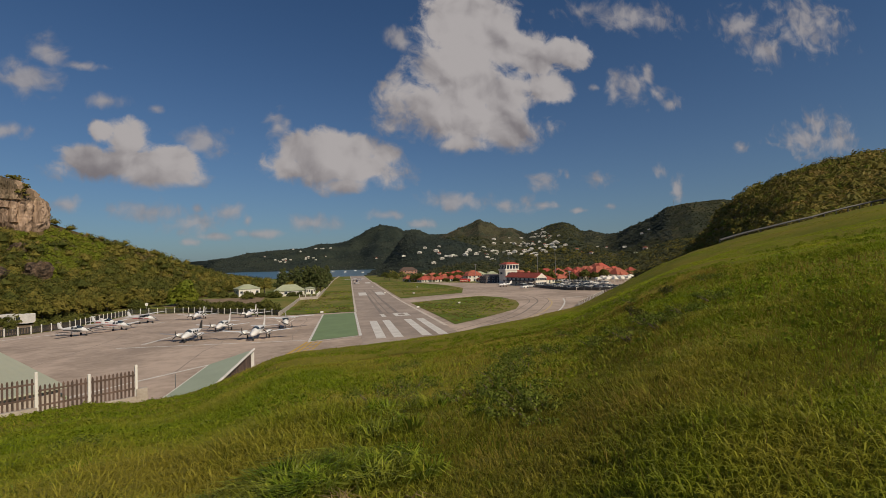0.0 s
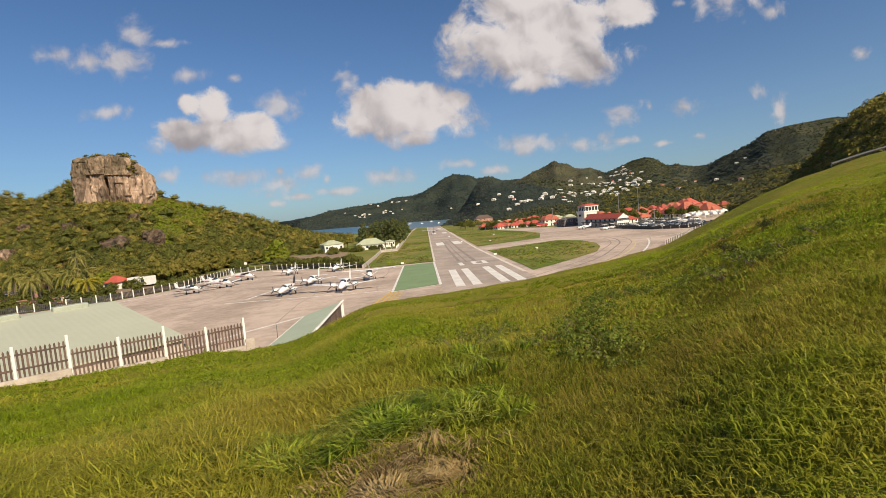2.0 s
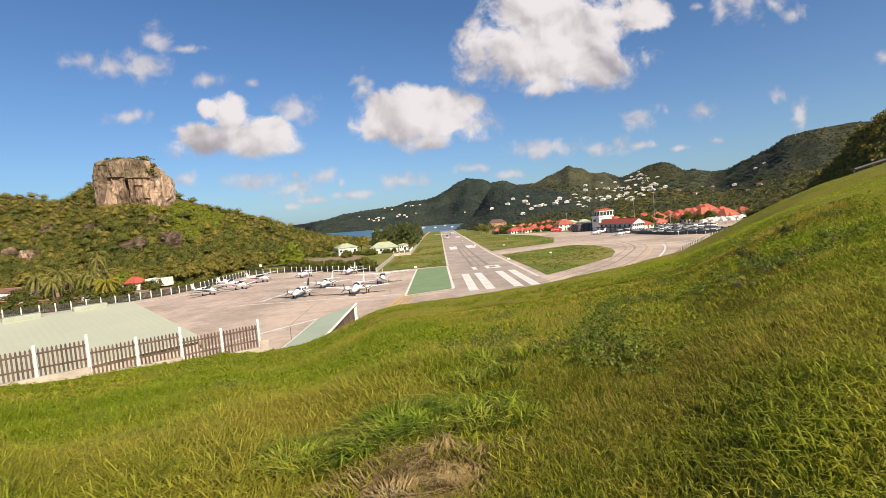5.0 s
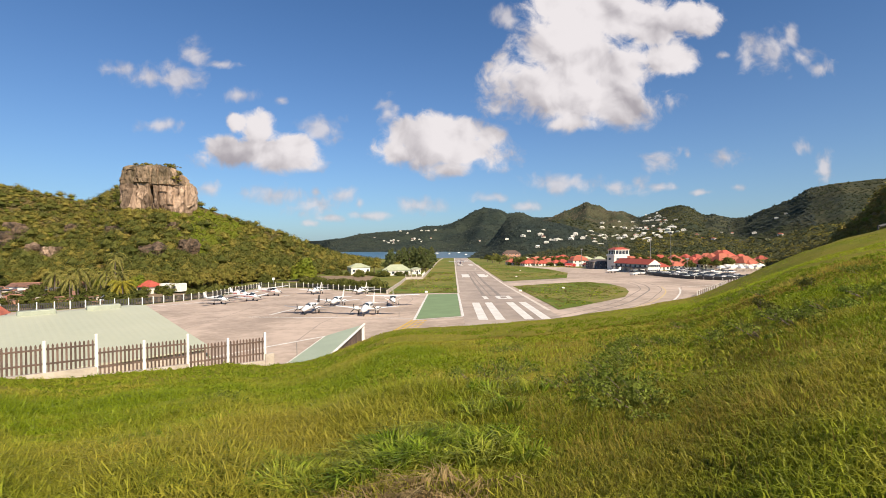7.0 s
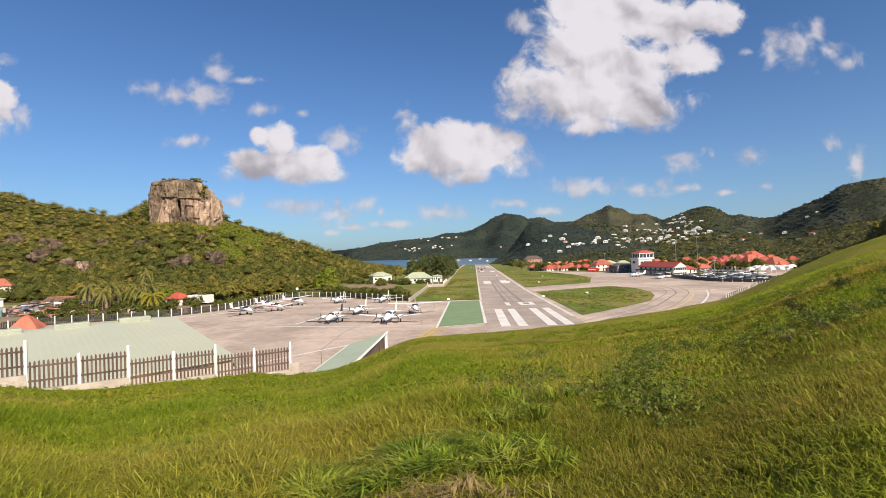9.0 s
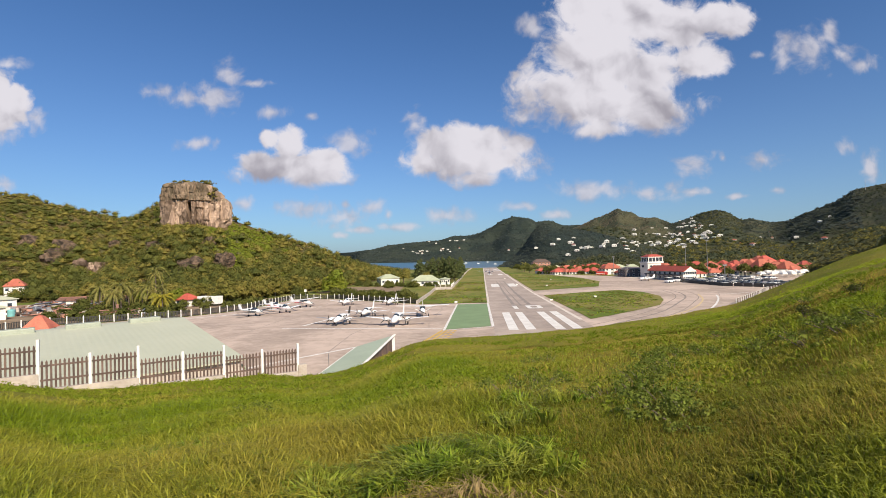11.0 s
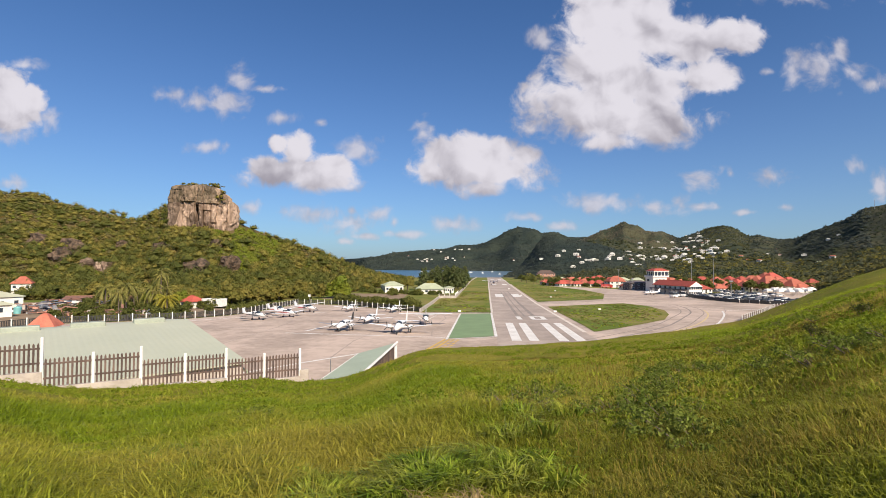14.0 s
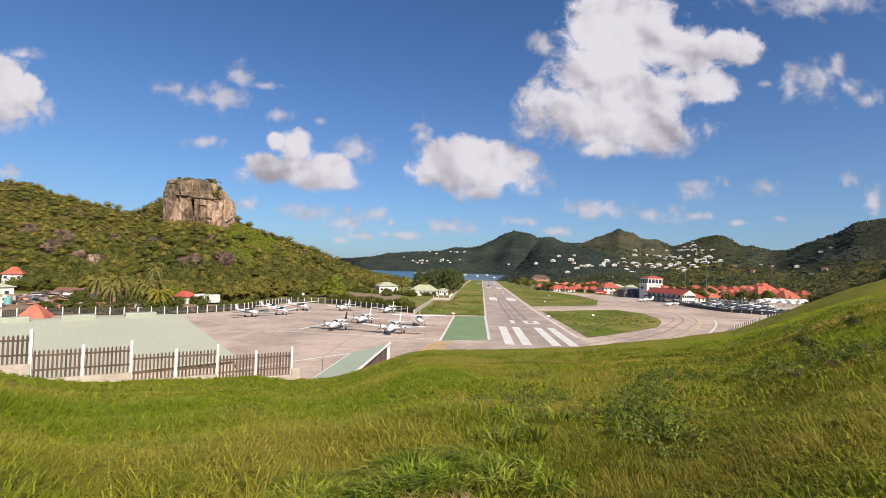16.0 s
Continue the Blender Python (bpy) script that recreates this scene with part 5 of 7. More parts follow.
# local axes: x along the ridge, y down the camera-side slope (turned), z up from the apron
top_z, eave_z = 18.0 - 11.8, 16.1 - 11.8
side = 1.0
roof = Shape()
n = 92
for s, w in ((side, WIDE), (-side, 9.0)):
    xs = np.linspace(0, LONG, 2 * n + 1)
    zr = np.where(np.arange(2 * n + 1) % 2, 0.0, 0.018)
    drop = RISE * w / WIDE
    up = np.stack([xs, np.zeros_like(xs), top_z + zr], 1)
    lo = np.stack([xs, np.full_like(xs, s * w), top_z - drop + zr], 1)
    k = np.arange(2 * n)
    v = np.concatenate([up, lo, up - (0, 0, 0.14), lo - (0, 0, 0.14)])
    m = 2 * n + 1
    roof.add(v, np.concatenate([np.stack([k, k + 1, k + 1 + m, k + m], 1), np.stack([k + 2 * m, k + 3 * m, k + 1 + 3 * m, k + 1 + 2 * m], 1), np.stack([k + m, k + m + 1, k + 1 + 3 * m, k + 3 * m], 1), [[0, m, 3 * m, 2 * m]], [[m - 1, 2 * m - 1, 4 * m - 1, 3 * m - 1]]]))
part("roof", roof, "green_roof", hangar)
part("wall", Shape().box((LONG / 2, side * (WIDE - 9) / 2, 2.1), (LONG - 0.6, WIDE + 9 - 0.8, 4.2)), "concrete", hangar)
part("gable", Shape().add([(0.25, side * (WIDE - 0.5), 4.1), (0.25, -side * 8.5, 4.1), (0.25, 0, top_z - 0.15), (0.45, side * (WIDE - 0.5), 4.1), (0.45, -side * 8.5, 4.1), (0.45, 0, top_z - 0.15)], [(0, 2, 5, 3), (2, 1, 4, 5), (1, 0, 3, 4)], [(0, 1, 2), (3, 5, 4)]), "green_roof", hangar)
for x0 in (2.6, 8.5, 14.2, 19.8):
    part("ridge_vent", Shape().box((x0 + 1.6, 0.1, top_z + 0.16), (3.2, 1.2, 0.55), bevel=0.08), "vent", hangar, "raised ridge vent")
part("trim", Shape().box((0.0, side * WIDE / 2, 0), (0.12, WIDE, 0.2)), "pale_roof", hangar).matrix_basis = Matrix.Translation((-0.02, 0, (top_z + top_z - RISE) / 2)) @ Euler((-math.atan(RISE / WIDE) * side, 0, 0)).to_matrix().to_4x4()

# red pyramid roof of the kiosk behind it
kiosk = thing("kiosk", "small kiosk with a red pyramid roof", "kiosk", at=(-70.0, 81.0, 11.4), turn=20)
part("wall", Shape().box((0, 0, 1.5), (3.4, 3.4, 3.0)), "plaster", kiosk)
part("roof", Shape().loft([[(-2.1, -2.1, 2.9), (2.1, -2.1, 2.9), (2.1, 2.1, 2.9), (-2.1, 2.1, 2.9)], [(-0.5, -0.5, 4.9), (0.5, -0.5, 4.9), (0.5, 0.5, 4.9), (-0.5, 0.5, 4.9)], [(-0.05, -0.05, 5.2), (0.05, -0.05, 5.2), (0.05, 0.05, 5.2), (-0.05, 0.05, 5.2)]]), "orange_roof", kiosk)

# shed with a green lean-to roof between the slope and the apron
shed = thing("shed", "low shed with a green metal roof and brown plank side", "shed", at=(0, 0, 11.5))
q = [(-6.65, 55.0, 4.55), (-7.65, 38.5, 4.55), (-10.85, 38.5, 4.15), (-10.1, 50.4, 4.15)]
part("roof", Shape().add(q + [(x, y, z - 0.16) for x, y, z in q], [(0, 3, 2, 1), (4, 5, 6, 7), (0, 1, 5, 4), (1, 2, 6, 5), (2, 3, 7, 6), (3, 0, 4, 7)]), "shed_roof", shed, "green painted metal roof")
part("trim", Shape().tube([(-6.62, 55.0, 4.57), (-7.6, 38.6, 4.57)], [0.12, 0.12], 6), "post", shed)
part("trim", Shape().tube([(-10.9, 38.6, 4.1), (-10.15, 50.4, 4.1)], [0.06, 0.06], 6), "post", shed)
part("wall", Shape().add([(-7.0, 54.5, -1), (-7.95, 38.7, -1), (-10.6, 38.7, -1), (-9.9, 50.2, -1), (-7.0, 54.5, 4.35), (-7.95, 38.7, 4.3), (-10.6, 38.7, 3.95), (-9.9, 50.2, 3.95)], [(0, 1, 5, 4), (1, 2, 6, 5), (2, 3, 7, 6), (3, 0, 4, 7)]), "concrete", shed)
plank = Shape().box((0, 0, 0), (0.06, 0.36, 2.2)).mesh("plank")
for k in range(40):
    s = (k + 0.5) / 40
    part("plank", plank, "wood", shed, at=(-6.93 - 0.97 * s, 54.6 - 15.8 * s, 3.3), turn=-3.5)
part("post", Shape().box((-6.8, 55.1, 2.2), (0.3, 0.3, 4.6), bevel=0.03), "post", shed)
part("kerb", Shape().tube([(-10.9, 39.5, 3.3), (-14.5, 42.5, 1.6), (-19.5, 45.0, 0.6)], [0.35, 0.3, 0.3], 6), "concrete", shed)
part("post", Shape().tube([(-11.1, 43.0, 3.6), (-11.1, 43.0, 5.0)], [0.03, 0.03], 6), "steel", shed)

# ---------------------------------------------------------------- fences and walls of the airfield


def run_fence(name, points, spacing, post_h, label, infill="dark", base=0.0, group="", panel_h=None, post=0.22, post_mat="post", slotted=True):
    """Posts with slatted bays along a line on the plain."""
    root = thing(name, label, "fence", group)
    pm = Shape().box((0, 0, post_h / 2), (post, post, post_h), bevel=0.03).mesh("post")
    panel_h = panel_h or post_h * 0.78
    # one comb-shaped screen a bay: a strip with slots between its slats
    sl, m = Shape(), 9
    xs = np.linspace(0.0, spacing, 2 * m + 2)
    zs = (0.25, 0.4, panel_h, panel_h + 0.12)
    vv = [(x, yy, z) for yy in (-0.03, 0.03) for x in xs for z in zs]
    at_ = lambda sd, i, j: sd * len(xs) * 4 + i * 4 + j
    qq = []
    for i in range(2 * m + 1):
        for j in range(3):
            if slotted and j == 1 and i % 2 == 0:
                continue
            qq += [(at_(0, i, j), at_(0, i + 1, j), at_(0, i + 1, j + 1), at_(0, i, j + 1)), (at_(1, i, j), at_(1, i, j + 1), at_(1, i + 1, j + 1), at_(1, i + 1, j))]
    sl.add(vv, qq)
    sm = sl.mesh("panel")
    for (ax, ay), (bx, by) in zip(points, points[1:]):
        d = Vector((bx - ax, by - ay, 0))
        k = max(1, round(d.length / spacing))
        t = math.degrees(math.atan2(d.y, d.x))
        for i in range(k):
            p = Vector((ax, ay, 0)) + d * (i / k)
            z = float(plain(p.y)) + base - 0.1
            part("post", pm, post_mat, root, at=(p.x, p.y, z), turn=t)
            part("panel", sm, infill, root, at=(p.x, p.y, z), turn=t)
    return root


run_fence("fence", [(-101, 88), (-97.8, 100.5), (-94.6, 112.2), (-85.6, 116.0), (-71.0, 125.4), (-65.3, 134.8), (-62.2, 145.9), (-62.6, 190.5)], 3.0, 2.0, "dark slatted fence with white concrete posts behind the apron", "dark", group="airfield fences")
run_fence("fence", [(-62.6, 190.5), (-45, 184.5), (-11, 150.5)], 3.2, 2.0, "dark slatted fence with white concrete posts behind the apron", "dark", group="airfield fences")
run_fence("fence", [(72, 124), (92, 148), (111, 172), (125, 184)], 3.0, 1.7, "brown slatted fence with white posts beside the taxiway", "wood", group="airfield fences")


def wall_run(name, points, h, thick, mat, label, lift=0.0):
    root = thing(name, label, "wall", kind="structure")
    for (ax, ay), (bx, by) in zip(points, points[1:]):
        d = Vector((bx - ax, by - ay, 0))
        k = max(1, round(d.length / 25))
        nrm = Vector((-d.y, d.x, 0)).normalized() * thick / 2
        for i in range(k):
            p, q = Vector((ax, ay, 0)) + d * (i / k), Vector((ax, ay, 0)) + d * ((i + 1) / k)
            v = []
            for c in (p, q):
                z = float(plain(c.y)) + lift
                for s in (-1, 1):
                    v += [(c.x + s * nrm.x, c.y + s * nrm.y, z - 0.3), (c.x + s * nrm.x, c.y + s * nrm.y, z + h)]
            part("wall_length", Shape().add(v, [(0, 4, 5, 1), (2, 3, 7, 6), (1, 5, 7, 3), (0, 1, 3, 2), (4, 6, 7, 5)]), mat, root)
    return root


wall_run("wall_boundary", [(-11, 149.5), (-8, 228)], 1.1, 0.5, "concrete", "low pale concrete wall beside the grass strip")
wall_run("wall_boundary", [(-8, 228), (-0.4, 228), (6.0, 341), (17.5, 538), (29, 680)], 1.3, 0.5, "concrete", "low pale concrete wall beside the grass strip")
run_fence("fence", [(-8, 228.6), (-0.4, 228.6), (1.3, 258)], 2.4, 2.6, "brown slatted fence with white posts on the low wall", "wood", group="airfield fences")
run_fence("fence", [(117.0, 250), (112.6, 232), (114.2, 205), (123, 193), (130, 186.5)], 3.4, 2.0, "black screened mesh fence along the car park", "dark", group="airfield fences", post=0.12, post_mat="dark", slotted=False)

# guard rail along the brow
rail_root = thing("guard_rail", "dark steel guard rail on short posts along the hill's brow", "guard rail")
us = np.linspace(0.98, 1.8, 20)
pts = []
for u in us:
    a = math.atan(u)
    r = float(np.interp(a, BROW_A, BROW_R)) + 1.2
    pts.append((r * math.sin(a), r * math.cos(a), brow_z(r * math.sin(a), r * math.cos(a))))
for (x0, y0, z0), (x1, y1, z1) in zip(pts, pts[1:]):
    part("rail", Shape().tube([(x0, y0, z0 + 0.62), (x1, y1, z1 + 0.62)], [0.16, 0.16], 6), "dark", rail_root)
    part("post", Shape().box((x0, y0, z0 + 0.3), (0.14, 0.14, 1.0), bevel=0.02), "dark", rail_root)

# ---------------------------------------------------------------- aircraft (nose along +x, wheels on z = 0)


def oval(x, zc, ry, rz, n=12):
    return [(x, ry * math.cos(2 * math.pi * k / n), zc + rz * math.sin(2 * math.pi * k / n)) for k in range(n)]


def wing_shape(span, root, tip, x, z, dihedral=0.03, sweep=0.3, thick=0.12):
    sh = Shape()
    for s in (-1, 1):
        rings = []
        for f in (0.0, 0.5, 1.0):
            c, y = root + (tip - root) * f, s * span / 2 * f
            x0, z0 = x - sweep * f, z + abs(y) * dihedral
            t = thick * c / root
            ring = [(x0 + c * 0.5, y, z0), (x0 + c * 0.3, y, z0 + t * 0.5), (x0, y, z0 + t * 0.45), (x0 - c * 0.5, y, z0), (x0, y, z0 - t * 0.3), (x0 + c * 0.3, y, z0 - t * 0.4)]
            rings.append(ring if s > 0 else ring[::-1])
        sh.loft(rings)
    return sh


def upright_fin(x, z, h, root, tip, sweep, thick=0.1):
    return Shape().loft([[(x0 + c / 2, 0, zz), (x0, t, zz), (x0 - c / 2, 0, zz), (x0, -t, zz)] for x0, c, zz, t in ((x, root, z, thick), (x - sweep, tip, z + h, thick * 0.5))])


def propeller(root, at, r=0.95, blades_n=2, tilt=30):
    hub = part("propeller", Shape().loft([oval(0.28, 0, 0.03, 0.03, 8), oval(0.1, 0, 0.13, 0.13, 8), oval(-0.05, 0, 0.15, 0.15, 8)]), "steel", root, "metal propeller", at=at)
    for k in range(blades_n):
        a = radians(tilt + 360 / blades_n * k)
        b = Shape().loft([[(0.02, 0.07, 0.1), (0.0, -0.07, 0.1), (-0.02, -0.07, 0.1), (0.0, 0.07, 0.1)], [(0.015, 0.08, r * 0.6), (0.0, -0.08, r * 0.6), (-0.015, -0.08, r * 0.6), (0, 0.08, r * 0.6)], [(0.01, 0.04, r), (0.0, -0.04, r), (-0.01, -0.04, r), (0, 0.04, r)]])
        ob = part("blade", b, "dark", hub)
        ob.matrix_basis = Matrix.Rotation(a, 4, "X")


def wheel(root, x, y, r, leg_top):
    leg = part("landing_leg", Shape().tube([(x, y, r), (x, y * 0.9, leg_top)], [0.06, 0.07], 6), "steel", root)
    t = Shape()
    t.loft([[(x + a * math.cos(k), y + w, r + a * math.sin(k)) for k in (2 * math.pi * j / 12 for j in range(12))] for a, w in ((r * 0.6, -0.09), (r, -0.06), (r, 0.06), (r * 0.6, 0.09))])
    part("tyre", t, "tyre", leg)


def twin_plane(label, body="white_gloss", wing="white_gloss", fin="white_gloss", scale=1.0):
    root = thing("airplane", label, "airplane", "parked airplanes")
    s = scale
    part("fuselage", Shape().loft([oval(x * s, z * s, a * s, b * s) for x, z, a, b in ((4.0, 1.12, 0.08, 0.08), (3.6, 1.15, 0.38, 0.36), (2.6, 1.25, 0.55, 0.52), (1.6, 1.42, 0.62, 0.68), (0.4, 1.5, 0.65, 0.76), (-1.2, 1.48, 0.58, 0.66), (-2.8, 1.5, 0.34, 0.4), (-4.4, 1.6, 0.12, 0.16), (-4.7, 1.62, 0.04, 0.06))]), body, root, smooth=True)
    part("wing", wing_shape(11.4 * s, 1.9 * s, 1.0 * s, 0.5 * s, 1.02 * s, 0.09, 0.25, 0.22 * s), wing, root, smooth=False)
    part("tailplane", wing_shape(4.6 * s, 1.1 * s, 0.65 * s, -4.2 * s, 1.62 * s, 0.02, 0.2, 0.1 * s), wing, root)
    part("fin", upright_fin(-4.0 * s, 1.6 * s, 1.75 * s, 1.6 * s, 0.8 * s, 0.7 * s), fin, root)
    part("windscreen", Shape().loft([oval(1.95 * s, 1.66 * s, 0.5 * s, 0.34 * s), oval(1.5 * s, 1.74 * s, 0.57 * s, 0.44 * s), oval(1.2 * s, 1.76 * s, 0.58 * s, 0.44 * s)]), "glass", root, "dark cockpit glass", smooth=True)
    for sd in (-1, 1):
        for k in range(3):
            part("window", Shape().box(((0.6 - 0.8 * k) * s, sd * 0.635 * s, 1.72 * s), (0.5 * s, 0.06, 0.34 * s), bevel=0.02), "glass", root)
        y = sd * 1.95 * s
        part("engine_nacelle", Shape().loft([[(px, py + y, pz) for px, py, pz in oval(x * s, z * s, a * s, b * s)] for x, z, a, b in ((2.1, 1.2, 0.2, 0.2), (1.9, 1.22, 0.36, 0.32), (1.0, 1.24, 0.4, 0.36), (-0.3, 1.2, 0.26, 0.22), (-1.0, 1.16, 0.06, 0.06))]), body, root, smooth=True)
        propeller(root, (2.12 * s, y, 1.2 * s), 0.95 * s, 3, 10 + 40 * (sd > 0))
        wheel(root, -0.1 * s, sd * 1.75 * s, 0.3 * s, 1.0 * s)
    wheel(root, 3.0 * s, 0, 0.26 * s, 1.0 * s)
    return root


def single_plane(label, high=True, body="white_gloss", wing="white_gloss", trim="stripe_gloss"):
    root = thing("airplane", label, "airplane", "parked airplanes")
    part("fuselage", Shape().loft([oval(x, z, a, b) for x, z, a, b in ((3.0, 1.25, 0.1, 0.1), (2.85, 1.25, 0.4, 0.34), (1.9, 1.28, 0.52, 0.44), (1.2, 1.45, 0.56, 0.62), (0.1, 1.55, 0.56, 0.68), (-1.2, 1.5, 0.44, 0.52), (-3.2, 1.5, 0.2, 0.24), (-4.7, 1.55, 0.05, 0.08))]), body, root, smooth=True)
    z = 2.25 if high else 1.0
    part("wing", wing_shape(11.0, 1.6, 1.15, 0.55, z, 0.02 if high else 0.08, 0.05, 0.2), wing, root)
    part("tailplane", wing_shape(3.9, 1.0, 0.7, -4.2, 1.55, 0, 0.15, 0.09), wing, root)
    part("fin", upright_fin(-4.0, 1.5, 1.4, 1.3, 0.7, 0.6), body, root)
    part("stripe", Shape().box((-0.6, 0, 1.3), (4.6, 1.06, 0.14), bevel=0.03), trim, root)
    part("windscreen", Shape().loft([oval(1.5, 1.62, 0.46, 0.3), oval(1.1, 1.78, 0.54, 0.44), oval(0.4, 1.82, 0.575, 0.46)]), "glass", root, "dark cockpit glass", smooth=True)
    for sd in (-1, 1):
        for k in range(2):
            part("window", Shape().box((0.2 - 0.8 * k, sd * 0.53, 1.78), (0.6, 0.08, 0.36), bevel=0.02), "glass", root)
        if high:
            part("strut", Shape().tube([(0.6, sd * 0.5, 1.1), (0.5, sd * 2.6, 2.22)], [0.045, 0.045], 6), body, root)
        wheel(root, -0.2, sd * 1.2, 0.26, 1.0)
    wheel(root, 2.3, 0, 0.24, 1.0)
    propeller(root, (3.05, 0, 1.25), 0.95, 2, 60)
    return root


def stand(ob, x, y, turn, lift=0.03):
    ob.matrix_world = pose(x, y, float(plain(y)) + lift, 0, 0, turn)


big_twin = twin_plane("white twin-engined propeller airplane parked on the apron", scale=1.12)
stand(big_twin, -11.0, 97.5, -98)
small_twin = twin_plane("white low-wing twin-engined airplane parked on the apron", scale=0.98)
stand(small_twin, -20.3, 116, -99)
dark_twin = twin_plane("grey and white twin-engined airplane with a dark tail", "white_gloss", "grey_wall", "dark", 0.98)
stand(dark_twin, -23.2, 101, -100)
copy_thing(small_twin, pose(-33.2, 153, float(plain(153)) + 0.03, 0, 0, -96))
copy_thing(small_twin, pose(-18.7, 149.5, float(plain(149.5)) + 0.03, 0, 0, -101))
cessna = single_plane("white high-wing single-engined airplane parked on the apron")
cessna.matrix_world = pose(-7.0, 113.0, float(plain(113)) + 0.03, 0, 0, -87) @ Matrix.Diagonal((1.1, 1.12, 1.1, 1))
copy_thing(cessna, pose(-45.5, 147.5, float(plain(147.5)) + 0.03, 0, 0, -25))
low_single = single_plane("white low-wing single-engined airplane parked on the apron", high=False)
stand(low_single, -46.0, 131, -25)
black_wing = single_plane("white low-wing airplane with black wings parked on the apron", high=False, wing="dark", trim="dark")
stand(black_wing, -51.1, 123, -22)
copy_thing(low_single, pose(-52, 141, float(plain(141)) + 0.03, 0, 0, -28))
copy_thing(small_twin, pose(105.5, 264, float(plain(264)) + 0.03, 0, 0, -170))


def commuter():
    """The high-wing twin turboprop that has just landed."""
    root = thing("airplane", "dark blue and white high-wing twin turboprop rolling out on the runway", "airplane")
    part("fuselage", Shape().loft([oval(x, z, a, b, 14) for x, z, a, b in ((8.0, 1.7, 0.08, 0.08), (7.4, 1.75, 0.4, 0.42), (6.2, 1.85, 0.72, 0.75), (5.0, 2.0, 0.86, 0.95), (2.5, 2.05, 0.88, 0.98), (-1.5, 2.1, 0.86, 0.95), (-4.5, 2.35, 0.52, 0.62), (-7.2, 2.75, 0.16, 0.24), (-7.8, 2.85, 0.05, 0.08))]), "navy_gloss", root, smooth=True)
    part("stripe", Shape().box((0.6, 0, 2.45), (8.6, 1.74, 0.16), bevel=0.04), "stripe_gloss", root)
    part("wing", wing_shape(19.8, 2.0, 1.95, 1.4, 3.1, 0.05, 0.0, 0.26), "white_gloss", root)
    part("tailplane", wing_shape(6.3, 1.5, 1.2, -6.9, 4.4, 0, 0.1, 0.14), "navy_gloss", root)
    part("fin", upright_fin(-6.2, 2.7, 3.2, 2.6, 1.5, 1.1, 0.14), "navy_gloss", root)
    part("windscreen", Shape().loft([oval(6.55, 2.25, 0.55, 0.3), oval(6.0, 2.4, 0.72, 0.45), oval(5.5, 2.45, 0.78, 0.45)]), "glass", root, smooth=True)
    for sd in (-1, 1):
        for k in range(6):
            part("window", Shape().box((3.6 - 1.05 * k, sd * 0.86, 2.2), (0.5, 0.06, 0.4), bevel=0.02), "glass", root)
        y = sd * 2.8
        part("engine_nacelle", Shape().loft([[(px, py + y, pz) for px, py, pz in oval(x, z, a, b)] for x, z, a, b in ((4.0, 2.95, 0.2, 0.2), (3.7, 2.95, 0.36, 0.36), (2.2, 2.95, 0.42, 0.46), (0.6, 2.95, 0.3, 0.34), (-0.2, 2.95, 0.08, 0.1))]), "navy_gloss", root, smooth=True)
        propeller(root, (4.05, y, 2.95), 1.3, 3, 20)
        part("strut", Shape().tube([(1.5, sd * 0.8, 1.3), (1.4, sd * 4.0, 3.05)], [0.08, 0.08], 6), "white_gloss", root)
        wheel(root, 0.3, sd * 1.85, 0.42, 1.5)
    wheel(root, 5.6, 0, 0.36, 1.4)
    return root


stand(commuter(), edge(408) + 4.2, 408, 90 - 3.6, 0.06)

# ---------------------------------------------------------------- buildings


def opening(root, name, x, y, z, w, h, face, pane="glass", deep=0.06):
    """A framed window or door on a wall that faces -y, +y, -x or +x."""
    nx, ny = {"-y": (0, -1), "+y": (0, 1), "-x": (-1, 0), "+x": (1, 0)}[face]
    size = (w, deep * 2, h) if ny else (deep * 2, w, h)
    rim = (w + 0.24, deep, h + 0.24) if ny else (deep, w + 0.24, h + 0.24)
    o = part(name, Shape().box((x + nx * 0.02, y + ny * 0.02, z), rim), "post", root)
    part("pane" if name == "window" else "panel", Shape().box((x + nx * 0.03, y + ny * 0.03, z), size), pane, o)


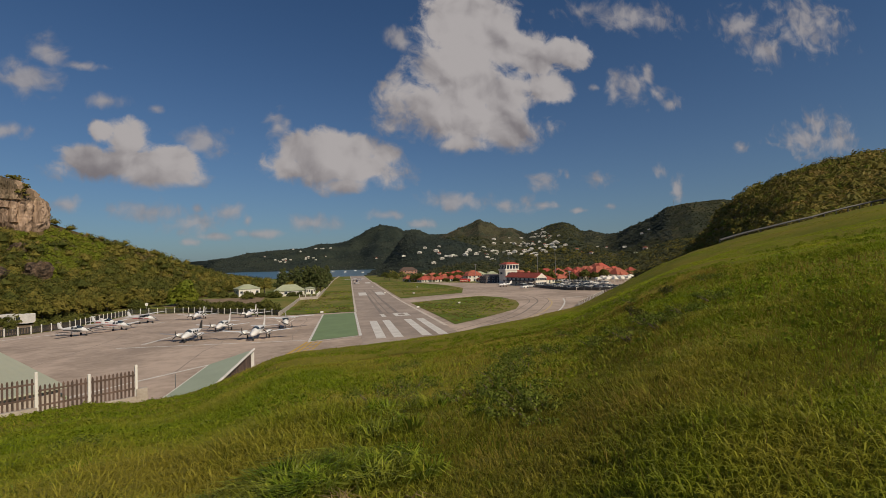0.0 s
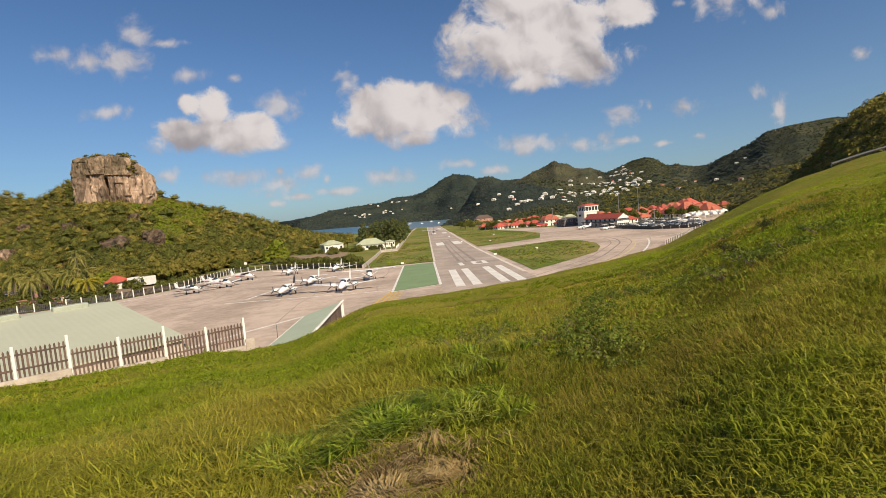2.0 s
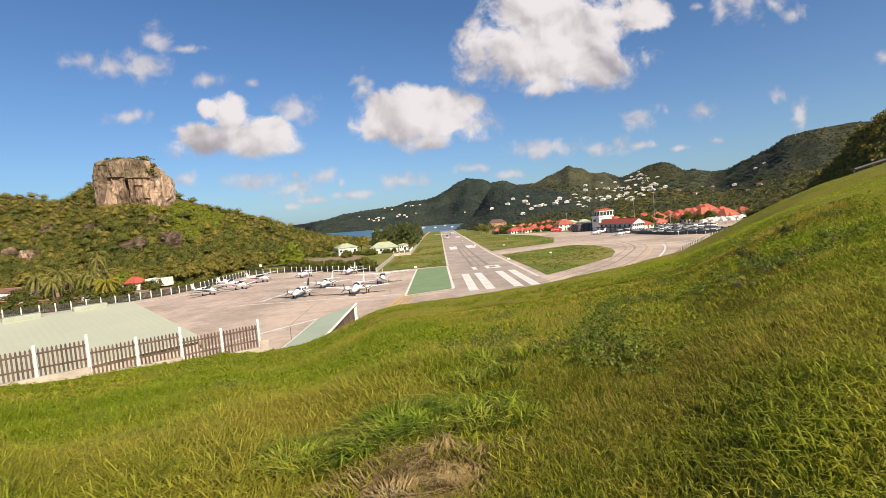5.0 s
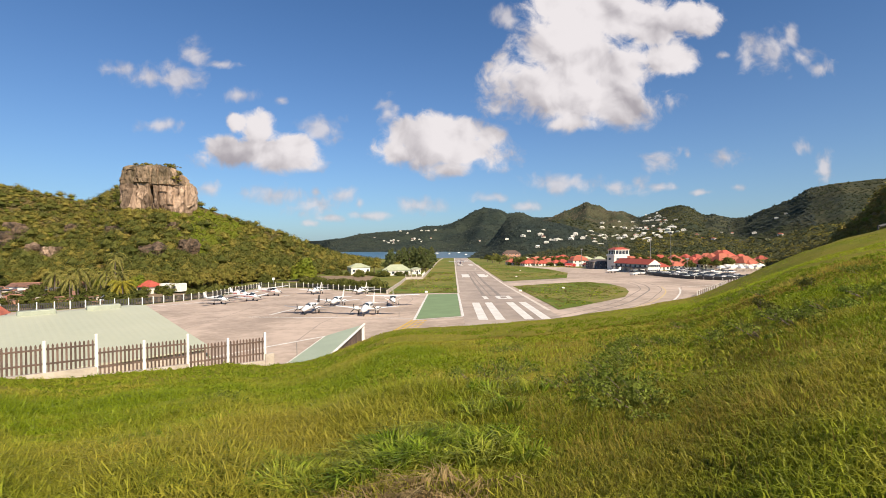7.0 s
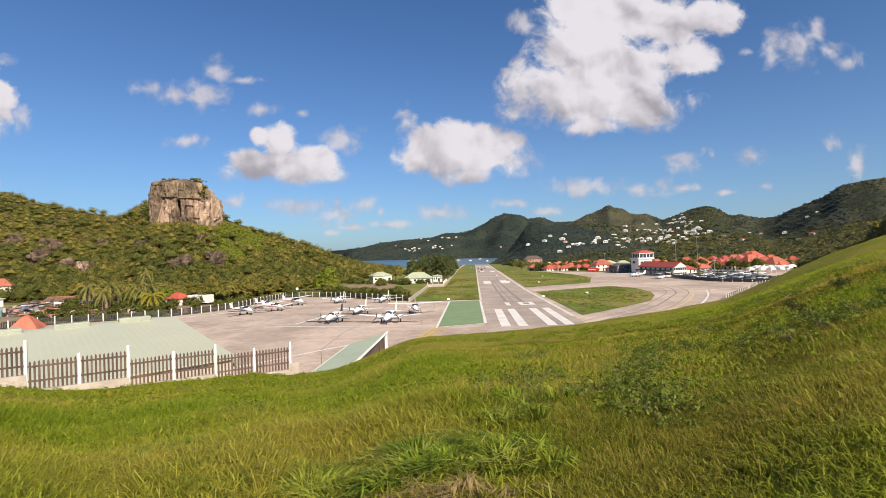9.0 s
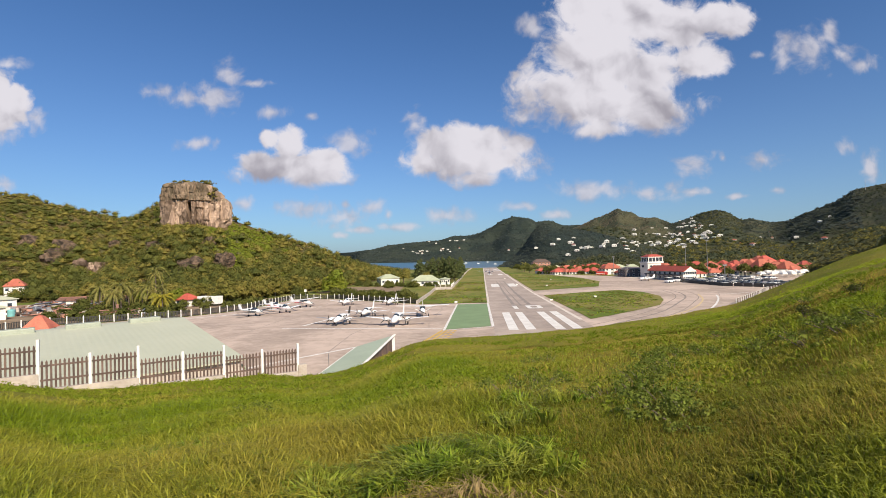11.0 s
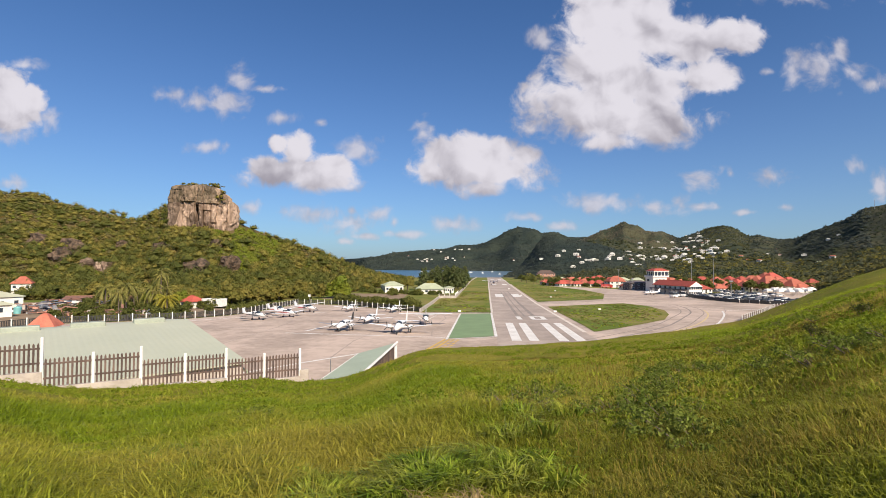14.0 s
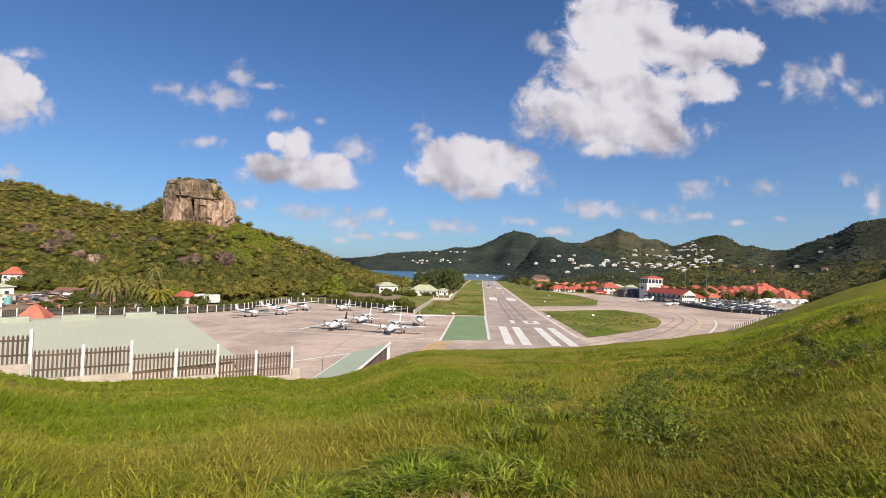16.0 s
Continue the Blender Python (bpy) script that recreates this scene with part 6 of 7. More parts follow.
def house(name, label, w, d, h, roof_h, wall="plaster", roof="red_roof", hip=True, over=0.5, group="", category="house", storeys=1, across=3, at=(0, 0, 0), turn=0.0, sides=True):
    """Walls, a hipped or gabled roof, windows and a door; front faces -y."""
    root = thing(name, label, category, group, at=at, turn=turn)
    part("wall", Shape().box((0, 0, h / 2 - 0.6), (w, d, h + 1.2)), wall, root)
    W, D = w / 2 + over, d / 2 + over
    rl = (W - D * 0.85 if hip else W) if W > D else W * 0.12
    r = Shape()
    r.add([(-W, -D, h - 0.1), (W, -D, h - 0.1), (W, D, h - 0.1), (-W, D, h - 0.1), (-rl, 0, h + roof_h), (rl, 0, h + roof_h), (-W, -D, h - 0.3), (W, -D, h - 0.3), (W, D, h - 0.3), (-W, D, h - 0.3)],
          [(0, 1, 5, 4), (2, 3, 4, 5), (0, 6, 7, 1), (1, 7, 8, 2), (2, 8, 9, 3), (3, 9, 6, 0), (6, 9, 8, 7)], [(1, 2, 5), (3, 0, 4)])
    part("roof", r, roof, root)
    part("ridge", Shape().tube([(-rl, 0, h + roof_h), (rl, 0, h + roof_h)], [0.12, 0.12], 6), roof, root)
    for s in range(storeys):
        z = h / storeys * (s + 0.55)
        for k in range(across):
            x = w * ((k + 0.5) / across - 0.5)
            if s == 0 and k == across // 2:
                opening(root, "door", x, -d / 2, 1.05, 1.1, 2.1, "-y", "dark")
            else:
                opening(root, "window", x, -d / 2, z, min(1.3, w / across * 0.5), 1.2, "-y")
        for k in range(max(1, across - 1) if sides else 0):
            y = d * ((k + 0.5) / max(1, across - 1) - 0.5)
            opening(root, "window", -w / 2, y, z, 1.1, 1.2, "-x")
            opening(root, "window", w / 2, y, z, 1.1, 1.2, "+x")
    return root


def on_plain(y):
    return float(plain(y)) - 0.02


# terminal, control tower and neighbours
terminal = house("terminal", "long white terminal building with a red gabled roof and an arcade", 27, 8.5, 5.0, 2.6, "plaster", "red_roof", hip=False, category="terminal", storeys=2, across=7, at=(122.0, 271.2, on_plain(271)), turn=-73)
for sd in (-1, 1):
    part("gable", Shape().add([(sd * 13.56, -4.2, 4.7), (sd * 13.56, 4.2, 4.7), (sd * 13.56, 0, 7.3), (sd * 13.2, -4.2, 4.7), (sd * 13.2, 4.2, 4.7), (sd * 13.2, 0, 7.3)], [(0, 1, 4, 3), (1, 2, 5, 4), (2, 0, 3, 5)], [(0, 2, 1), (3, 4, 5)]), "plaster", terminal, "white gable wall").location.x += sd * 0.56
for k in range(8):
    x = -12.6 + 3.6 * k
    part("arch", Shape().loft([[(x - a, -6.6, z), (x + a, -6.6, z), (x + a, -6.2, z), (x - a, -6.2, z)] for a, z in ((0.25, -0.1), (0.25, 2.0), (0.5, 2.5), (1.2, 2.9))]), "grey_wall", terminal, "grey arcade pier")
part("canopy", Shape().box((0, -5.5, 3.1), (27.4, 2.6, 0.35), bevel=0.05), "dark", terminal, "dark arcade canopy")

tower = thing("control_tower", "white control tower with a dark glazed cab and red roof", "control tower", at=(125.0, 306, on_plain(306)), turn=10)
part("shaft", Shape().box((0, 0, 4.2), (9.2, 8.4, 10.4), bevel=0.1), "plaster", tower)
part("gallery", Shape().box((0.4, 0, 9.3), (11.0, 9.4, 0.9), bevel=0.1), "post", tower, "white gallery")
cab = part("cab", Shape().box((1.0, 0, 11.0), (9.0, 7.4, 2.6), taper=1.06), "glass", tower, "dark glazed cab")
for b in (-1, -0.5, 0, 0.5, 1):
    for sd in (-1, 1):
        part("mullion", Shape().box((1.0 + b * 4.6, sd * 3.85, 11.0), (0.3, 0.25, 2.6)), "post", cab)
        part("mullion", Shape().box((1.0 + sd * 4.7, b * 3.8, 11.0), (0.25, 0.3, 2.6)), "post", cab)
part("roof", Shape().loft([[(1 + x * k, y * k, z) for x, y in ((-5.2, -4.4), (5.2, -4.4), (5.2, 4.4), (-5.2, 4.4))] for k, z in ((1.0, 12.75), (0.98, 12.95), (0.45, 14.2))]), "red_roof", tower)
part("parapet", Shape().box((1.0, 0, 12.5), (10.2, 8.6, 0.45)), "post", tower)
part("mast", Shape().tube([(0.8, 0, 13.6), (0.8, 0, 19.4)], [0.1, 0.05], 6), "steel", tower)
for s in (-1, 1):
    opening(tower, "window", s * 2.4, -4.5, 6.9, 1.6, 1.1, "-y")
opening(tower, "window", -5.25, 0, 6.9, 2.4, 1.4, "-x")

house("workshop", "dark grey two-storey workshop beside the tower", 15, 10, 5.0, 1.3, "workshop_wall", "workshop_wall", True, category="workshop", storeys=2, across=4, at=(119.5, 322, on_plain(322)), turn=8)



def clumps(polys, n, seed, mat, label):
    """Low uneven clumps of grass and weeds scattered over the mown ground."""
    g = np.random.default_rng(seed)
    cs = []
    for poly in polys:
        xs, ys = zip(*poly)
        px, py = min(xs) + (max(xs) - min(xs)) * g.random(4 * n), min(ys) + (max(ys) - min(ys)) * g.random(4 * n)
        inside = np.zeros(4 * n, bool)
        for (ax, ay), (bx, by) in zip(poly, poly[1:] + poly[:1]):
            if ay != by:
                inside ^= ((ay > py) != (by > py)) & (px < ax + (bx - ax) * (py - ay) / (by - ay))
        keep = inside & (fractal(px * 0.09 + seed, py * 0.05, 3) > 0.0)
        cs.append(np.stack([px, py, plain(py) + 0.12], 1)[keep][:n])
    c = np.concatenate(cs)
    v, f = leaves(c, 0.16 + 0.34 * g.random(len(c)) ** 2, 9, 0.4, 0.3, seed, core=False)
    return solid("grass", mesh("grass", v, f), mat, label, "grass", kind="stuff")


ISLANDS = [[(33, 174), (52, 187), (66, 194), (69, 182), (66, 160), (60, 143), (52, 127), (42, 115), (34.5, 107), (29.5, 102), (30.2, 112)], [(36, 207), (50, 216), (66, 226), (80, 270), (82, 320), (75, 370), (58, 410), (48, 410)], [(-9, 151), (9.5, 151), (19, 290), (5, 290), (1, 230), (-6, 226)]]
clumps(ISLANDS, 800, 141, "weed_leaf", "low green grass clumps on the mown ground")
clumps(ISLANDS, 260, 142, "lush", "bright green grass clumps on the mown ground")
clumps(ISLANDS, 500, 143, "leaf_dry", "dry brown grass clumps on the mown ground")
ROW = "red-roofed houses behind the apron"
for k, (x, y, w, d, h, rh, t, st) in enumerate([
    (81, 404, 8, 7, 2.8, 2.6, 34, 1), (88, 394, 10, 7, 2.8, 2.2, -12, 1), (97, 399, 8, 7, 3.4, 2.6, 25, 1), (103, 389, 9, 7, 2.6, 2.2, 6, 1), (110, 396, 8, 7, 3.2, 2.6, 40, 1), (112, 383, 8, 7, 2.8, 2.4, 12, 1),
    (119, 368, 10, 8, 5.4, 2.8, 10, 2), (121, 345, 8, 6, 2.6, 2.0, 16, 1), (90, 414, 10, 7, 3.0, 2.6, 0, 1), (106, 410, 10, 7, 4.4, 2.6, 8, 1),
    (126, 400, 9, 8, 4.6, 2.6, 0, 1), (118, 416, 9, 7, 5.0, 2.6, 20, 1), (78, 420, 8, 7, 3.0, 2.4, 12, 1),
    (93, 404, 8, 7, 2.8, 2.6, 18, 1), (115, 404, 9, 7, 3.6, 2.8, -20, 1), (100, 420, 10, 8, 4.0, 2.8, 15, 1), (84, 388, 7, 6, 2.5, 2.2, 22, 1), (116, 374, 7, 6, 2.6, 2.2, -8, 1), (128, 388, 10, 8, 4.0, 2.8, 30, 1), (86, 424, 8, 7, 2.6, 2.4, 10, 1), (96, 386, 7, 6, 2.4, 2.0, 4, 1), (134, 410, 10, 8, 5.4, 2.8, 12, 1), (124, 424, 10, 8, 5.6, 2.8, 33, 1), (84, 397, 7, 6, 2.5, 2.2, -6, 1), (92, 388, 7, 6, 2.4, 2.0, 28, 1), (100, 393, 8, 6, 2.8, 2.4, -15, 1), (107, 384, 7, 6, 2.6, 2.2, 20, 1), (105, 399, 8, 7, 3.6, 2.4, 14, 1), (79, 411, 8, 7, 2.6, 2.2, -10, 1), (122, 381, 8, 7, 3.6, 2.6, 5, 1), (95, 412, 9, 7, 3.8, 2.6, 24, 1), (112, 412, 9, 7, 4.4, 2.6, -12, 1)]):
    house("house", "white bungalow with a bright red hipped roof behind the apron", w * 1.12, d * 1.1, h * 0.86, rh * 1.1, "plaster", "red_roof" if k % 3 else "orange_roof", True, group=ROW, storeys=st, across=3, at=(x, y, on_plain(y)), turn=t)
TOWN = "red-roofed village houses"
for k, (u, dep, w, d, h, rh, t) in enumerate([
    (0.498, 290, 10, 8, 2.8, 2.4, 20), (0.522, 318, 9, 8, 3.4, 2.8, 40), (0.540, 340, 8, 7, 4.6, 2.8, 10), (0.552, 312, 8, 7, 3.6, 2.8, -15), (0.572, 322, 9, 8, 4.6, 3.4, 30),
    (0.590, 300, 10, 8, 4.2, 3.6, 12), (0.612, 312, 11, 9, 6.2, 4.6, 35), (0.634, 300, 12, 9, 5.6, 5.2, 10), (0.640, 330, 12, 9, 9.0, 4.0, 22), (0.662, 304, 10, 8, 4.4, 4.2, -8), (0.685, 300, 12, 9, 4.4, 4.4, 16), (0.706, 310, 9, 8, 3.6, 3.2, 40),
    (0.475, 372, 11, 8, 4.2, 2.8, 0), (0.440, 395, 10, 8, 4.6, 2.8, 14), (0.458, 384, 8, 7, 4.0, 2.6, 35), (0.53, 372, 9, 8, 5.6, 3.2, 12), (0.556, 385, 9, 8, 6.0, 3.2, 30), (0.60, 352, 10, 8, 7.0, 3.4, -20), (0.575, 362, 8, 7, 5.6, 3.2, 12), (0.515, 350, 8, 7, 4.0, 2.8, 20), (0.50, 400, 11, 8, 5.4, 3.0, 0), (0.425, 420, 11, 8, 6.0, 2.6, 6), (0.41, 402, 9, 7, 5.0, 2.6, 20), (0.628, 372, 9, 8, 9.4, 3.2, 12), (0.72, 330, 9, 8, 5.0, 3.2, 0),
    (0.562, 300, 8, 7, 3.0, 3.0, 24), (0.603, 330, 10, 8, 6.0, 3.6, 5), (0.65, 316, 9, 8, 6.4, 3.6, 28), (0.675, 322, 10, 8, 6.0, 3.8, 10), (0.535, 300, 8, 7, 2.8, 2.6, 5), (0.622, 296, 8, 7, 3.2, 3.2, 40), (0.695, 296, 8, 7, 2.8, 3.0, 20), (0.58, 345, 9, 8, 6.4, 3.4, 15)]):
    house("house", "village house with white walls and a weathered orange-red roof", w * 0.95, d * 0.95, h * 0.86, rh * 0.95, "plaster", "orange_roof" if k % 4 else "red_roof", True, group=TOWN, storeys=2 if h > 5 else 1, across=3, at=(u * dep, dep, on_plain(dep)), turn=t)

for x, y, w, d, t in ((96, 446, 10, 8, 12), (122, 452, 12, 8, -10), (132, 448, 10, 8, 30), (150, 440, 11, 8, 10), (160, 432, 10, 8, -15), (110, 462, 9, 7, 25)):
    house("house", "white house with a pale green roof behind the red-roofed row", w, d, 3.6, 2.2, "plaster", "pale_roof", True, group="pale-roofed houses", across=2, at=(x, y, on_plain(y)), turn=t)


def marquee(x, y, w, t):
    root = thing("marquee", "cream marquee with a domed fabric roof beside the car park", "marquee", "marquees", at=(x, y, on_plain(y)), turn=t)
    part("roof", Shape().loft([[(a * w * k, b * w * k, z) for a, b in ((-0.5, -0.5), (0, -0.54), (0.5, -0.5), (0.54, 0), (0.5, 0.5), (0, 0.54), (-0.5, 0.5), (-0.54, 0))] for k, z in ((1, 2.3), (0.85, 2.9), (0.5, 3.5), (0.02, 3.8))]), "plaster", root)
    for a in (-1, 1):
        for b in (-1, 1):
            part("pole", Shape().tube([(a * w * 0.47, b * w * 0.47, 0), (a * w * 0.47, b * w * 0.47, 2.7)], [0.06, 0.06], 6), "post", root)


for u, dep, w in ((0.645, 274, 4), (0.66, 270, 3.6), (0.674, 272, 4.4), (0.69, 268, 3.8), (0.703, 272, 4.4), (0.718, 280, 3.6), (0.632, 258, 3.4), (0.655, 255, 3.6), (0.676, 252, 3.2), (0.694, 257, 3.4), (0.712, 262, 3.0)):
    marquee(u * dep, dep, w, 10)

# houses among the trees beyond the strip
for x, y, w, d, h, rh, t in ((-37.5, 284, 11, 9, 4.4, 2.0, 24), (-14.6, 271, 15, 10, 3.0, 2.8, 4), (-4.0, 279, 5, 5, 3.4, 0.5, 6)):
    house("house", "cream house with a pale green hipped roof beside the strip", w, d, h, rh, "plaster", "pale_roof", True, group="houses beside the strip", storeys=1, across=4, at=(x, y, on_plain(y)), turn=t)
sheet("lawn", [(-62, 222), (-24, 214), (-26, 262), (-60, 270)], 0.12, "soil", "dry tan lawn in front of the cream houses", "lawn")

# the yard and houses at the foot of the scrub hill
house("house", "small white house with a red roof under the hill", 5.5, 5, 2.6, 1.8, "plaster", "red_roof", True, group="hill foot houses", at=(-91, 165, on_plain(165)), turn=-20, across=2)
x, y = -0.915 * 216, 216
house("house", "white house with an orange-red roof on the lower slope", 7, 6, 3.6, 3.0, "plaster", "orange_roof", True, group="hill foot houses", at=(x, y, max(12.4, slope_z(LEFT, x, y))), turn=30, across=3)
x, y = -0.985 * 156, 156
house("depot", "cream depot with a green metal roof in the yard", 20, 11, 4.6, 1.6, "plaster", "green_roof", False, category="depot", at=(x, y, on_plain(y)), turn=-30, across=4)
x, y = -1.01 * 128, 128
house("depot", "low cream store with a green metal roof", 14, 10, 3.6, 1.6, "plaster", "green_roof", False, category="depot", at=(x, y, on_plain(y)), turn=-30, across=3)
tank = thing("water_tank", "teal round water tank in the yard", "water tank", at=(-0.925 * 139, 139, on_plain(139)))
part("body", Shape().loft([[(r * math.cos(k), r * math.sin(k), z) for k in (2 * math.pi * j / 20 for j in range(20))] for r, z in ((0.9, 0), (0.95, 0.1), (0.95, 1.8), (0.7, 2.1))]), "teal", tank)
part("lid", Shape().loft([[(r * math.cos(k), r * math.sin(k), z) for k in (2 * math.pi * j / 14 for j in range(14))] for r, z in ((0.3, 2.1), (0.3, 2.25))]), "teal", tank)
sheet("yard", [(-180, 100), (-98.5, 100), (-95.5, 112.7), (-86.2, 116.8), (-71.8, 126.2), (-66.2, 135.5), (-63.2, 146), (-63.6, 200), (-120, 202), (-185, 192)], 0.03, "soil", "bare earth yard", "yard")
g = np.random.default_rng(8)
for u, v_, n, s in ((-0.872, 141, 34, 6), (-0.83, 150, 26, 6), (-0.795, 165, 34, 8), (-0.755, 172, 26, 7), (-0.72, 180, 20, 6), (-0.895, 150, 40, 7), (-0.855, 154, 40, 7), (-0.84, 172, 34, 8), (-0.80, 150, 24, 6), (-0.75, 128, 22, 5), (-0.70, 138, 20, 5), (-0.66, 130, 16, 4), (-0.80, 124, 20, 5)):
    heap = thing("scrap_heap", "heap of rusty scrap, pallets and sheets in the yard", "scrap heap", at=(u * v_, v_, on_plain(v_)))
    for k in range(n):
        a, r = g.random() * 6.28, s * math.sqrt(g.random())
        if k % 3 == 0:
            b, l = g.random() * 6.28, 1.5 + 2.5 * g.random()
            p = Vector((r * math.cos(a), r * math.sin(a) * 0.6, 0.6 + (s - r) * 0.5 * g.random()))
            part("pipe", Shape().tube([p, p + Vector((l * math.cos(b), l * math.sin(b), 0.9 * (g.random() - 0.3)))], [0.16, 0.16], 6), ("clutter", "steel", "wood")[k % 9 // 3], heap)
            continue
        part("scrap", Shape().box((r * math.cos(a), r * math.sin(a) * 0.6, 0.35 + (s - r) * 0.46 * g.random()), (0.4 + 1.9 * g.random(), 0.4 + 1.0 * g.random(), 0.3 + 1.1 * g.random()), turn=180 * g.random(), bevel=0.05, taper=0.8 + 0.2 * g.random()), ("clutter", "clutter", "concrete", "wood", "wood", "steel", "clutter", "soil")[int(g.integers(0, 8))], heap)
for u, dep, w, t in ((-0.79, 178, 9, 10), (-0.738, 190, 7, -10), (-0.71, 176, 8, 20)):
    house("hut", "low shack with a rusty sheet roof behind the yard", w, 5, 2.6, 0.9, "plaster", "clutter", False, category="hut", group="yard huts", at=(u * dep, dep, on_plain(dep)), turn=t, across=2)
for x, y, w in ((-127, 152, 5.0), (-118, 160, 4.0), (-136, 158, 4.5)):
    lean_to = thing("lean_to", "open shelter with a faded blue tarpaulin roof in the yard", "shelter", "yard shelters", at=(x, y, on_plain(y)), turn=15 + x)
    part("tarpaulin", Shape().loft([[(-w / 2, -1.8, 2.1), (w / 2, -1.8, 2.0), (w / 2, 1.8, 2.7), (-w / 2, 1.8, 2.8)], [(-w / 2, -1.8, 2.18), (w / 2, -1.8, 2.08), (w / 2, 1.8, 2.78), (-w / 2, 1.8, 2.88)]]), "tarp", lean_to)
    for sx in (-1, 1):
        for sy in (-1, 1):
            part("pole", Shape().tube([(sx * w * 0.46, sy * 1.7, -0.2), (sx * w * 0.46, sy * 1.7, 2.4 + 0.3 * sy)], [0.06, 0.06], 6), "wood", lean_to)
box = thing("container", "white flat-roofed site cabin under the trees", "cabin", at=(-83, 164.5, on_plain(164.5)), turn=-14)
part("body", Shape().box((0, 0, 2.0), (8, 3, 2.6), bevel=0.06), "post", box)
opening(box, "window", -2, -1.5, 2.1, 1.2, 0.9, "-y")
opening(box, "window", 1.6, -1.5, 2.1, 1.2, 0.9, "-y")

# villas on the slopes
g = np.random.default_rng(44)
villa = house("villa", "white hillside villa with a pale roof", 10, 7, 3.0, 1.4, "plaster", "plaster", True, group="hillside villas", storeys=1, across=2, sides=False)
villa_red = house("villa", "white hillside villa with a red roof", 9, 7, 3.2, 2.0, "plaster", "orange_roof", True, group="hillside villas", storeys=1, across=2, sides=False)
villa_green = house("villa", "white hillside villa with a pale green roof", 12, 7, 3.0, 1.6, "plaster", "pale_roof", True, group="hillside villas", storeys=1, across=2, sides=False)
KINDS = [villa, villa, villa, villa, villa_green, villa, villa_red, villa]
used = set()
VILLAS = [(0.377, 0.0385), (0.415, 0.0419), (0.502, 0.0531), (0.497, 0.0456), (0.528, 0.0324), (0.551, 0.0243), (0.753, 0.0466), (0.765, 0.0124), (0.774, 0.0577), (0.650, 0.0290), (0.351, 0.0201), (0.420, 0.0215), (0.448, 0.0109), (0.381, 0.0069), (0.221, 0.0236), (0.246, 0.0176), (0.208, 0.0136)]
VILLAS += [(0.43 + 0.05 * g.normal(), 0.022 + 0.009 * g.normal()) for _ in range(34)] + [(0.49 + 0.018 * g.normal(), 0.047 + 0.006 * g.normal()) for _ in range(16)]
VILLAS += [(0.42 + 0.05 * g.normal(), 0.014 + 0.010 * g.normal()) for _ in range(26)] + [(0.50 + 0.025 * g.normal(), 0.050 + 0.006 * g.normal()) for _ in range(8)]
VILLAS += [(0.36 + 0.03 * g.normal(), 0.012 + 0.006 * g.normal()) for _ in range(14)] + [(0.54 + 0.012 * g.normal(), 0.026 + 0.004 * g.normal()) for _ in range(7)] + [(0.26 + 0.04 * g.normal(), 0.0 + 0.006 * g.normal()) for _ in range(9)] + [(0.40 + 0.05 * g.normal(), 0.017 + 0.006 * g.normal()) for _ in range(26)] + [(0.50 + 0.02 * g.normal(), 0.038 + 0.008 * g.normal()) for _ in range(14)] + [(0.66 + 0.05 * g.normal(), 0.016 + 0.008 * g.normal()) for _ in range(8)]
for k, (u, v_) in enumerate(VILLAS):
    on_spur = u < 0.345 and v_ < np.interp(u, *zip(*SPUR_SKY)) - 0.006
    x, y, z = on_slope(SPUR if on_spur else EAST, u, v_)
    kind_ob = KINDS[int(g.integers(0, 8))]
    if k in (9, 7):
        kind_ob = villa_red
    s = 0.55 + 0.4 * g.random()
    m = pose(x, y, z + 0.8, 0, 0, -30 + 40 * g.random() - math.degrees(math.atan(u)))
    if kind_ob.name not in used:
        used.add(kind_ob.name)
        kind_ob.scale = (s, s, s)
        kind_ob.matrix_world = m @ Matrix.Diagonal((s, s, s, 1))
    else:
        copy_thing(kind_ob, m @ Matrix.Diagonal((s, s, s, 1)))
g2 = np.random.default_rng(45)
for u, v_ in [(0.16, 0.018), (0.185, 0.02), (0.155, 0.012), (0.05, 0.004), (0.02, 0.012), (-0.02, 0.006), (-0.06, 0.004), (-0.1, 0.014), (-0.03, 0.022), (0.17, 0.006), (0.12, 0.003)] + [(-0.06 + 0.02 * g2.normal(), 0.005 + 0.004 * g2.normal()) for _ in range(10)] + [(0.0 + 0.012 * g2.normal(), 0.012 + 0.004 * g2.normal()) for _ in range(8)] + [(-0.01 + 0.02 * g2.normal(), 0.027) for _ in range(6)]:
    x, y, z = on_slope(FAR, u, v_)
    copy_thing(KINDS[int(g2.integers(0, 8))], pose(x, y, z + 2.0, 0, 0, 60 * g2.random() - 30))
x, y = 0.184 * 620, 620
house("hotel", "dark timber hotel with a brown roof above the beach", 22, 12, 7.0, 4.0, "clutter", "wood", True, category="hotel", storeys=2, across=5, at=(x, y, on_plain(y)), turn=0)

